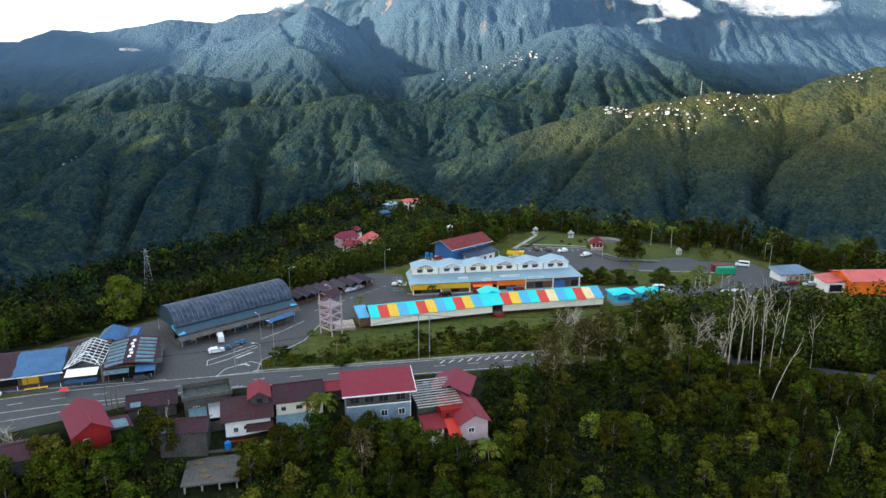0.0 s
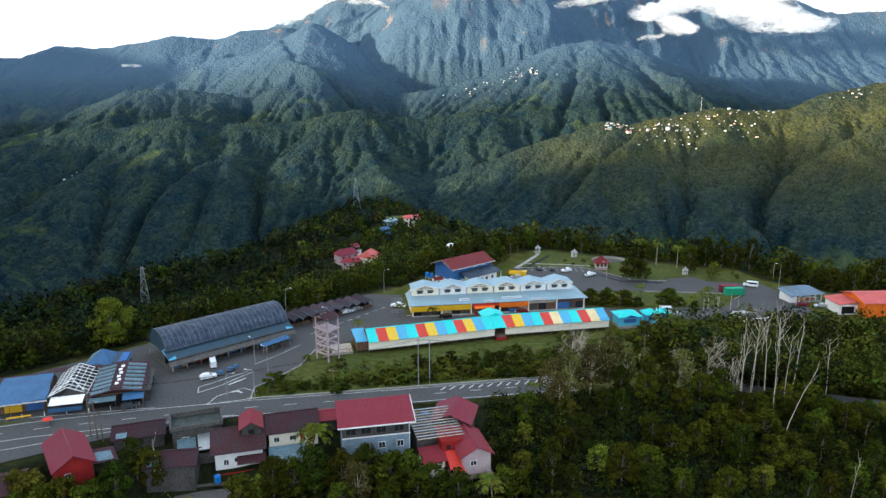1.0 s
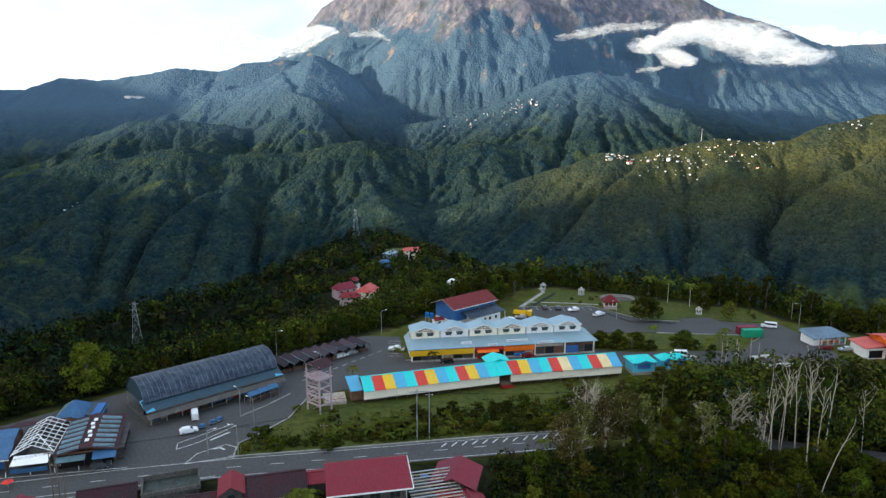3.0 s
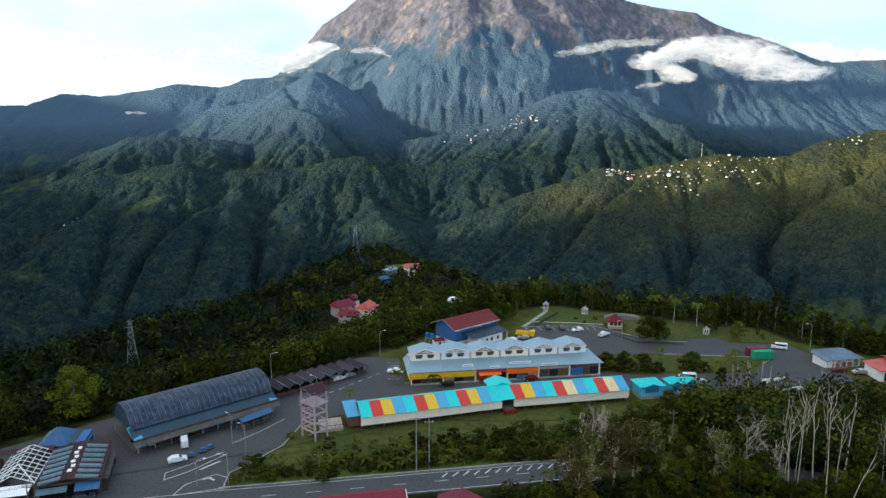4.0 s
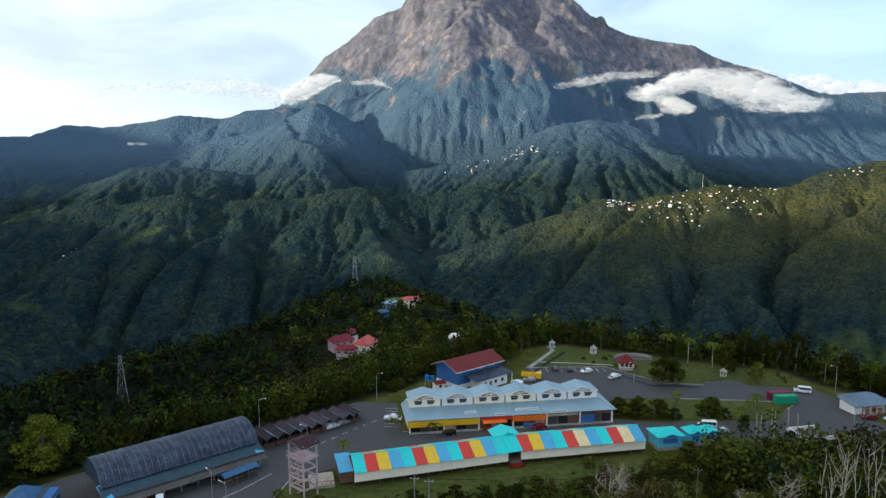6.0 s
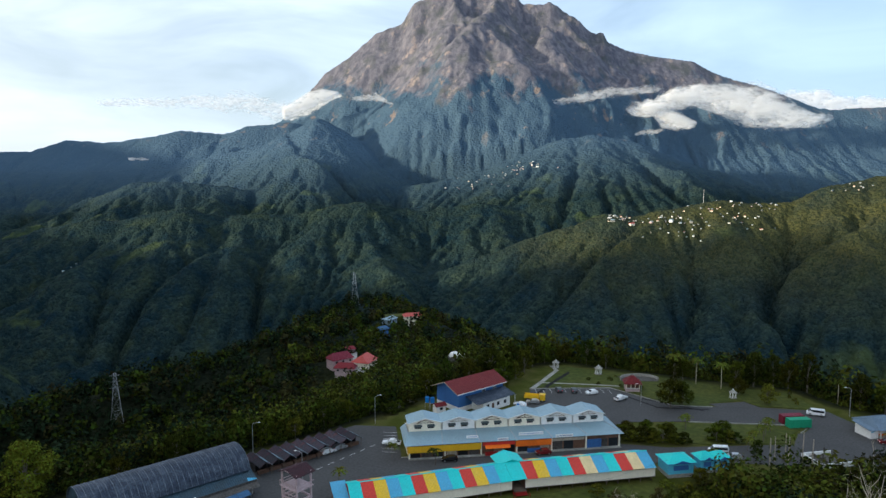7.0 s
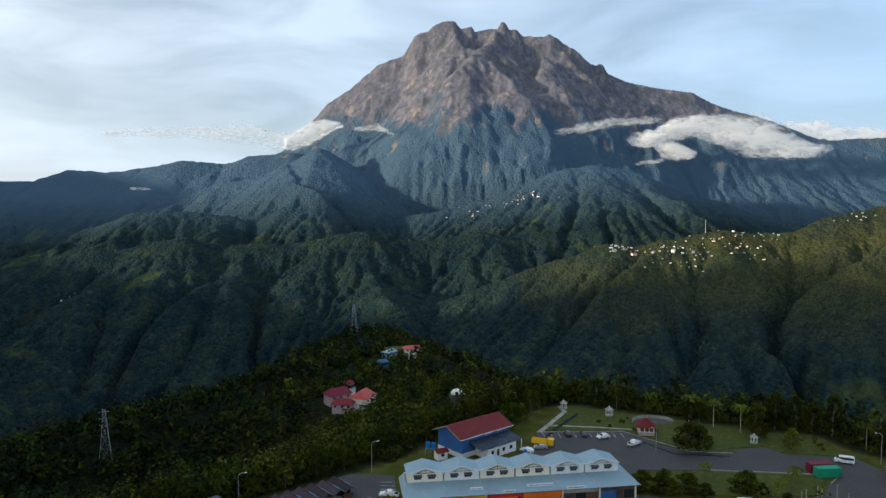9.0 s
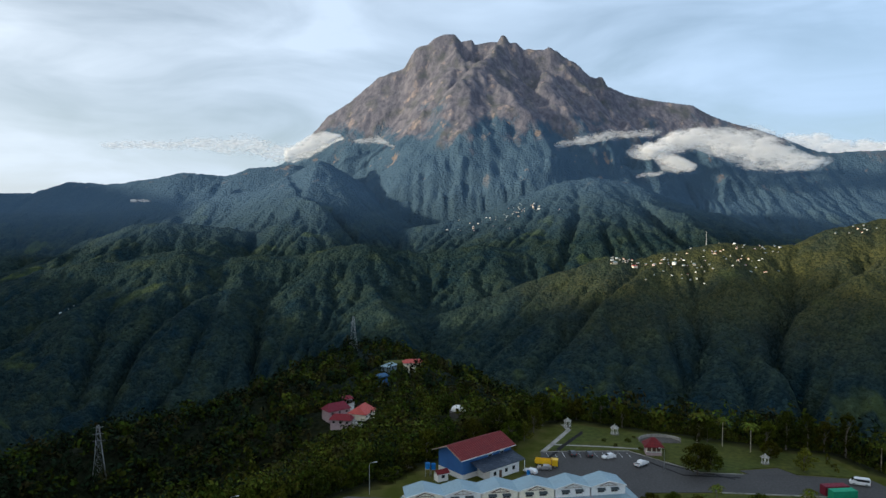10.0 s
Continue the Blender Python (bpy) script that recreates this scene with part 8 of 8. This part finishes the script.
# growth that hides the lower end of the road
for k in range(36):
    x = 60 + 2.5 * k + rng.uniform(-0.8, 0.8)
    put(rng.choice((T[0], T[1], T[2], T[2], T[4])), x, 166.5 - 0.06 * (x - 60) - rng.uniform(0, 5.5), rng.uniform(0, 360), rng.uniform(0.55, 0.85))
ROUND = broad_tree("round_tree", "large round bright green tree behind the stalls", 12.5, 5.6, 3800, 0.42, LEAF_ROUND, 61, 18, 0.3)
put(ROUND, -96.5, 198.0, 0, 1.2)
put(SHRUBS[2], 112.0, 268.0, 40, 1.0).scale = (0.45, 0.45, 1.7)
fill(((-8, 57), (174, 197)), 70, SHRUBS + [SHRUBS[1]], (0.6, 1.3), 2.6, lambda x, y: y < 185 + 0.21 * x)
fill(((-46, -30), (147.5, 153)), 7, SHRUBS, (0.4, 0.6), 1.6)
# shrubs: bank, hedges, lawn edges
for k in range(30):
    f = k / 29
    x = -44 + 98 * f + rng.uniform(-1, 1)
    put(rng.choice(SHRUBS), x, 166.5 + 0.17 * (x + 25) + rng.uniform(-0.6, 4.5), rng.uniform(0, 360), rng.uniform(0.55, 1.15))
for x, y, s in ((-43.5, 169.5, 1.1), (-42.2, 173, 0.9), (-37.4, 185.5, 0.8), (-27.5, 181, 0.8), (34.8, 201.2, 1.1), (56, 202, 1.2), (52, 204.5, 1.0), (61, 207, 1.2), (60, 280.5, 0.5), (53, 283.5, 0.45), (50.5, 288.5, 0.45), (58, 288, 0.5), (61, 292, 0.4), (67, 279.2, 0.5), (20.0, 280, 1.2), (-12, 262.5, 1.2), (-15, 258, 1.0), (-17.5, 254.5, 1.3), (113, 266, 0.6), (112, 262.6, 0.5), (88, 219.5, 0.9), (92, 218, 0.8), (105, 215, 1.0), (112, 214, 1.1), (121, 214, 1.0), (126, 213.5, 0.9), (48.8, 233.4, 1.5), (51.4, 232.8, 1.6), (54.0, 232.6, 1.7), (56.8, 232.0, 1.5), (59.4, 231.4, 1.7), (62.4, 231.0, 1.5), (65.0, 230.8, 1.3), (74.8, 232.6, 1.5), (77.6, 232.4, 1.6), (79.6, 231.8, 1.2), (69.6, 221.4, 1.2), (98.0, 213.0, 0.8), (109, 213, 1.3), (116, 213.5, 1.4), (72, 203, 1.2), (64, 203, 1.3)):
    put(rng.choice(SHRUBS), x, y, x * 31 % 360, s)
for k in range(26):
    put(rng.choice(BANANA), -33 + rng.uniform(0, 30), 169 + rng.uniform(0, 12), rng.uniform(0, 360), rng.uniform(0.7, 1.2))
for x, y, s in ((2, 176, 1.0), (6, 178, 0.9), (22, 180, 1.1), (12, 176, 0.9), (31, 178, 0.8)):
    put(rng.choice(BANANA), x, y, x * 33, s)
put(COCONUT, -27.6, 139.0, 40, 0.95)
put(COCONUT, 9.8, 130.6, 160, 0.8)
for x, y, s in ((-14.4, 220.0, 1.0), (-3.0, 216.6, 1.05), (-26.0, 205.5, 1.0), (84.0, 230.0, 1.0), (87.4, 232.0, 1.1), (90.0, 236.5, 1.1), (92.5, 239.0, 1.0), (69.0, 241.0, 1.1), (80.5, 226.0, 0.9), (22.0, 161.5, 1.0), (93, 228, 0.9), (63.0, 236, 1.0)):
    put(ARECA, x, y, x * 71 % 360, s)
for x, y, s in ((80.0, 286.5, 1.05), (87.0, 283.5, 0.95), (93.9, 278.6, 0.95), (-112.0, 190.0, 1.1), (128, 268, 0.9)):
    put(TALL_PALM, x, y, x * 13, s)
BARE = [bare_tree("bare_trunk", "tall bleached bare tree with few branches", 26, 41, (0.8, 0), 5, low=0.68, twigs=2), bare_tree("bare_trunk", "tall bleached bare tree with forked top", 25, 42, (-1.0, 0), 5, low=0.64, twigs=2),
        bare_tree("bare_trunk", "slender bleached bare trunk", 20, 43, (1.4, 0), 3, low=0.7, twigs=1), bare_tree("leaning_trunk", "leaning bleached bare trunk", 19, 44, (8.0, 3), 3, low=0.7, twigs=2),
        bare_tree("dead_tree", "dead grey tree with spreading bare limbs", 15, 45, (0.8, 0), 15, low=0.34, twigs=9)]
for x, y, z, k, s in ((71.7, 161.4, -9, 1, 1.0), (76.0, 166, -9, 0, 1.0), (82.8, 176.7, -7, 0, 0.85), (79, 159.9, -9, 0, 1.15), (85.9, 173, -7, 1, 0.95), (75.2, 173, -7, 2, 1.1), (63.3, 167.6, -9, 2, 0.7), (66.7, 169.8, -8, 2, 0.6), (80.0, 156.5, -10, 3, 1.0),
                      (60.5, 169, -8, 4, 1.0), (32.0, 167.5, -3, 4, 1.05), (36.4, 168.0, -4, 4, 1.0), (28.5, 160, -6, 4, 0.75), (85.8, 137.5, -15, 2, 0.7), (6.2, 131.5, -16, 4, 0.65), (68, 173, -6, 4, 1.0), (-57.2, 131.8, -9, 2, 0.75), (-88, 127, -9, 4, 0.75), (97, 170, -8, 1, 0.8), (104, 209, -2, 2, 0.6), (78.0, 171, -8, 1, 1.0), (80.6, 168, -8, 2, 1.25), (83.6, 165, -9, 0, 0.95), (73.6, 168, -8, 2, 1.1), (87.5, 169, -8, 2, 1.2), (69.5, 165, -9, 4, 1.0)):
    put(BARE[k], x, y, 0 if k == 3 else x * 29 % 360, s, z)


def woodland():
    """The forest of spurs and valley sides as far as single crowns can be told: one mass of leaf sprays."""
    r = np.random.RandomState(4)
    n = 52000
    rad = 170 * np.exp(r.rand(n) * math.log(1250 / 170))
    ang = np.radians(r.uniform(-37, 37, n))
    x, y = rad * np.sin(ang), 20 + rad * np.cos(ang)
    z, d = land(x, y)
    ok = (d > 5) & (y > 172) & ~((np.abs(x + 62) < 22) & (y > 482) & (y < 527)) & ~((np.abs(x + 57) < 12) & (y > 462) & (y < 490)) & ~((np.abs(x + 62) < 5) & (np.abs(y - 545) < 30)) & ~((np.abs(x + 46) < 16) & (np.abs(y - 692) < 14)) & ~((np.abs(x) < 7) & (y > 325) & (y < 388))
    # only the slopes that the drone can see into
    ok &= z > -330
    idx = np.where(ok)[0][:15500]
    verts, kinds = [], []
    for i in idx:
        dist = rad[i]
        s = 0.8 + 0.5 * r.rand() + min(dist / 900, 1.0) * 0.7
        h = (6.0 + 5.0 * r.rand()) * s
        w = (2.2 + 1.4 * r.rand()) * s
        m, leaf = (76, 0.145) if dist < 270 else (46, 0.20) if dist < 430 else (28, 0.33)
        u = r.normal(size=(m, 3)) + (0, 0, 0.35)
        u /= np.linalg.norm(u, axis=1)[:, None]
        c = u * (w, w, h * 0.42) * r.uniform(0.7, 1.08, (m, 1)) + (x[i], y[i], z[i] + h * 0.6)
        nn = u + r.uniform(-0.5, 0.6, (m, 3))
        nn /= np.linalg.norm(nn, axis=1)[:, None]
        a = np.cross(nn, r.normal(size=(m, 3)))
        a /= np.linalg.norm(a, axis=1)[:, None]
        b = np.cross(nn, a)
        q = leaf * w * r.uniform(0.6, 1.3, (m, 1))
        quad = np.stack([c + a * q, c + b * q * 0.6 - nn * q * 0.2, c - a * q - nn * q * 0.25, c - b * q * 0.6 - nn * q * 0.2], 1)
        verts.append(quad.reshape(-1, 3))
        # leaf kinds by place: darker ones left and far off imitate the valley's shade
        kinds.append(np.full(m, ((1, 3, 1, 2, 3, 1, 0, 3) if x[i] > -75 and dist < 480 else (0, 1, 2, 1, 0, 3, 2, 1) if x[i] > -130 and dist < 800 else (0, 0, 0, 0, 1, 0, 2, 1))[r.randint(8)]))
    co = np.concatenate(verts)
    me = bpy.data.meshes.new("woodland")
    me.vertices.add(len(co))
    me.vertices.foreach_set("co", co.ravel())
    me.loops.add(len(co))
    me.loops.foreach_set("vertex_index", np.arange(len(co)))
    me.polygons.add(len(co) // 4)
    me.polygons.foreach_set("loop_start", np.arange(0, len(co), 4))
    me.polygons.foreach_set("loop_total", np.full(len(co) // 4, 4))
    me.polygons.foreach_set("material_index", np.concatenate(kinds))
    me.update(calc_edges=True)
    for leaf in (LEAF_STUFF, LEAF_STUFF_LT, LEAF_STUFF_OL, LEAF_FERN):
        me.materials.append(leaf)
    return tagged(new("woodland", me), "dense tropical hill forest on the spurs", "forest", kind="stuff")


woodland()


def undergrowth():
    """Scrub and young growth that closes the slopes below the road and round the shelf."""
    r = np.random.RandomState(9)
    n = 62000
    x, y = r.uniform(-150, 170, n), r.uniform(98, 232, n)
    x[50000:], y[50000:] = r.uniform(-115, 195, n - 50000), r.uniform(165, 325, n - 50000)
    z, d = land(x, y)
    rim = (d > 0.2) & (d < 7) & (np.arange(n) >= 50000)
    below = (y < 128 + 0.1 * (x + 60)) | (x > 10)
    ok = (d > np.where(x > 48, -1.5, 1.2)) & (d < 60) & (np.abs(x) < 0.72 * y + 6) & ((y > 172) | below) & ~((x > -54) & (x < -40) & (y > 118) & (y < 137))
    ok &= crest(x, y, LOWER_ROAD, 0.5, 5)[1] > 5.2
    bank = (x > -43) & (x < 58) & (y > 167.2 + 0.165 * (x + 25)) & (y < 172 + 0.30 * (x + 25) + 10 * r.rand(n) ** 2) & (d < 0)
    idx = np.concatenate([np.where(ok & (y < 172))[0][:7000], np.where(ok & (y >= 172))[0][:2600], np.where(bank)[0][:2600], np.where(rim)[0][:1100]])
    verts, kinds = [], []
    for i in idx:
        low = d[i] < 0
        h, w, m = ((0.6 + 1.0 * r.rand() ** 2, 0.8, 14) if low else (1.4 + 3.2 * r.rand() ** 2, 1.1 + 0.9 * r.rand(), 26))
        kinds.append(np.full(m, ((3, 3, 1, 3, 2, 1, 3) if d[i] < 0 or (x[i] > 40 and y[i] > 170) else (0, 1, 1, 3, 2, 0, 1))[r.randint(7)]))
        u = r.normal(size=(m, 3)) + (0, 0, 0.5)
        u /= np.linalg.norm(u, axis=1)[:, None]
        c = u * (w, w, h * 0.5) * r.uniform(0.5, 1.1, (m, 1)) + (x[i], y[i], z[i] + h * 0.45)
        nn = u + r.uniform(-0.6, 0.7, (m, 3))
        nn /= np.linalg.norm(nn, axis=1)[:, None]
        a = np.cross(nn, r.normal(size=(m, 3)))
        a /= np.linalg.norm(a, axis=1)[:, None]
        b = np.cross(nn, a)
        q = (0.28 if low else 0.36) * r.uniform(0.5, 1.3, (m, 1))
        verts.append(np.stack([c + a * q, c + b * q * 0.5 - nn * q * 0.2, c - a * q - nn * q * 0.3, c - b * q * 0.5 - nn * q * 0.2], 1).reshape(-1, 3))
    co = np.concatenate(verts)
    me = bpy.data.meshes.new("undergrowth")
    me.vertices.add(len(co))
    me.vertices.foreach_set("co", co.ravel())
    me.loops.add(len(co))
    me.loops.foreach_set("vertex_index", np.arange(len(co)))
    me.polygons.add(len(co) // 4)
    me.polygons.foreach_set("loop_start", np.arange(0, len(co), 4))
    me.polygons.foreach_set("loop_total", np.full(len(co) // 4, 4))
    me.polygons.foreach_set("material_index", np.concatenate(kinds))
    me.update(calc_edges=True)
    for leaf in (LEAF_STUFF, LEAF_STUFF_LT, LEAF_STUFF_OL, LEAF_FERN):
        me.materials.append(leaf)
    return tagged(new("undergrowth", me), "tangled green scrub covering the slopes", "undergrowth", kind="stuff")


undergrowth()


# ---------------------------------------------------------------- clouds that cling to the mountain
def cloud_material(name, most, grain, lo, hi):
    """Thin white vapour: what is let through follows a billowing noise and thins out with the cloud's own density."""
    m = bpy.data.materials.new(name)
    m.use_nodes = True
    n, l = m.node_tree.nodes, m.node_tree.links
    out = n["Material Output"]
    n.remove(n["Principled BSDF"])
    white, thin, clear = n.new("ShaderNodeBsdfDiffuse"), n.new("ShaderNodeBsdfTranslucent"), n.new("ShaderNodeBsdfTransparent")
    for b in (white, thin):
        b.inputs["Color"].default_value = (0.99, 0.99, 0.99, 1)
    both, mix = n.new("ShaderNodeMixShader"), n.new("ShaderNodeMixShader")
    both.inputs["Fac"].default_value = 0.45
    l.new(white.outputs[0], both.inputs[1])
    l.new(thin.outputs[0], both.inputs[2])
    g, mp, t = n.new("ShaderNodeNewGeometry"), n.new("ShaderNodeMapping"), n.new("ShaderNodeTexNoise")
    mp.inputs["Scale"].default_value = (0.6, 1.0, 1.4)
    t.inputs["Scale"].default_value, t.inputs["Detail"].default_value, t.inputs["Roughness"].default_value = grain, 7, 0.62
    l.new(g.outputs["Position"], mp.inputs["Vector"])
    l.new(mp.outputs[0], t.inputs["Vector"])
    at, add, r = n.new("ShaderNodeAttribute"), n.new("ShaderNodeMath"), n.new("ShaderNodeMapRange")
    at.attribute_name = "fullness"
    add.operation = "ADD"
    wide = n.new("ShaderNodeMapRange")
    wide.inputs["From Min"].default_value, wide.inputs["From Max"].default_value = 0.25, 0.75
    l.new(t.outputs["Fac"], wide.inputs["Value"])
    l.new(at.outputs["Fac"], add.inputs[0])
    l.new(wide.outputs[0], add.inputs[1])
    r.interpolation_type = "SMOOTHSTEP"
    r.inputs["From Min"].default_value, r.inputs["From Max"].default_value = lo, hi
    r.inputs["To Max"].default_value = most
    l.new(add.outputs[0], r.inputs["Value"])
    bu = n.new("ShaderNodeBump")
    bu.inputs["Strength"].default_value, bu.inputs["Distance"].default_value = 0.7, 40.0
    l.new(t.outputs["Fac"], bu.inputs["Height"])
    l.new(bu.outputs[0], white.inputs["Normal"])
    rim, soft = n.new("ShaderNodeMapRange"), n.new("ShaderNodeMath")
    rim.interpolation_type = "SMOOTHSTEP"
    rim.inputs["From Max"].default_value = 0.75
    soft.operation = "MULTIPLY"
    l.new(at.outputs["Fac"], rim.inputs["Value"])
    l.new(rim.outputs[0], soft.inputs[0])
    l.new(r.outputs[0], soft.inputs[1])
    l.new(soft.outputs[0], mix.inputs["Fac"])
    l.new(clear.outputs[0], mix.inputs[1])
    l.new(both.outputs[0], mix.inputs[2])
    l.new(mix.outputs[0], out.inputs["Surface"])
    return m


CLOUD = cloud_material("cloud_vapour", 0.85, 0.015, 0.85, 1.45)
WISP = cloud_material("thin_vapour", 0.55, 0.026, 1.0, 1.75)


def cloud(label, line, depth, seed, mat):
    """A soft body along a line of (x, y, z, half height): a closed skin, fullest along the line."""
    xs = np.array([p[0] for p in line], float)
    ends = 0.18 * (xs[-1] - xs[0])
    verts, faces, dens = [], [], []
    nu, nv = 70, 26
    for side in (-1, 1):
        base = len(verts)
        for i in range(nu + 1):
            x = xs[0] - ends + (xs[-1] - xs[0] + 2 * ends) * i / nu
            y, z, th = (float(np.interp(x, xs, [p[k] for p in line])) for k in (1, 2, 3))
            past = max(xs[0] - x, x - xs[-1], 0.0) / ends
            for j in range(nv + 1):
                v = -1 + 2 * j / nv
                q = max(0.0, (1 - v * v) * (1 - past * past))
                verts.append((x, y + side * depth * math.sqrt(q), z + v * th * 1.9 + 0.12 * th * math.sin(x / 57.0 + seed)))
                dens.append(0.95 * q)
        for i in range(nu):
            for j in range(nv):
                a = base + i * (nv + 1) + j
                f = (a, a + nv + 1, a + nv + 2, a + 1)
                faces.append(f if side < 0 else f[::-1])
    me = bpy.data.meshes.new("cloud")
    me.from_pydata(verts, [], faces)
    me.attributes.new("fullness", "FLOAT", "POINT").data.foreach_set("value", np.array(dens, np.float32))
    me.polygons.foreach_set("use_smooth", np.ones(len(faces), bool))
    me.materials.append(mat)
    return tagged(new("cloud", me), label, "cloud", "low clouds")


cloud("white cumulus bank hugging the mountain flank", [(1115, 3944, 385, 31), (1222, 3944, 440, 50), (1392, 3944, 453, 47), (1547, 3944, 434, 63), (1672, 3944, 385, 75), (1827, 3944, 363, 63), (1968, 3944, 323, 31)], 100, 3, CLOUD)
cloud("white cloud tongue hanging below a cloud bank", [(1108, 3924, 402, 31), (1187, 3924, 346, 44), (1264, 3924, 309, 37), (1332, 3924, 297, 19)], 50, 4, CLOUD)
cloud("thin cloud wisps along the wooded ribs", [(556, 3944, 403, 13), (711, 3944, 440, 22), (896, 3944, 471, 22), (1128, 3944, 493, 19)], 40, 5, WISP)
cloud("small cloud wisps below the granite wall", [(325, 3964, 405, 13), (450, 3964, 436, 22), (543, 3964, 442, 13)], 30, 6, WISP)
cloud("white cloud caught on the mountain's shoulder", [(-886, 4064, 372, 32), (-805, 4064, 414, 45), (-708, 4064, 452, 39), (-618, 4064, 471, 13)], 60, 7, CLOUD)
cloud("small cloud tuft on the wooded flank", [(-509, 4014, 447, 10), (-389, 4014, 456, 22), (-313, 4014, 422, 10)], 25, 8, WISP)
cloud("thin cloud scraps over the far slope", [(1055, 3944, 249, 9), (1117, 3944, 261, 16), (1179, 3944, 267, 9)], 25, 9, WISP)
cloud("long cloud bank behind the far ridge", [(2219, 4664, 501, 45), (2421, 4664, 479, 52), (2605, 4664, 464, 45), (2972, 4664, 435, 45)], 60, 10, CLOUD)
cloud("small white cloud behind the mountain's shoulder", [(1906, 4664, 581, 15), (1997, 4664, 588, 30), (2108, 4664, 559, 15)], 30, 11, WISP)
cloud("grey flat cloud floating beside the mountain", [(-2155, 4684, 481, 19), (-1708, 4684, 488, 30), (-1337, 4684, 481, 60), (-1041, 4684, 429, 52)], 60, 12, WISP)
cloud("small cloud scrap on the far ridge", [(-1659, 3764, 110, 6), (-1614, 3764, 110, 9), (-1578, 3764, 110, 6)], 20, 13, WISP)
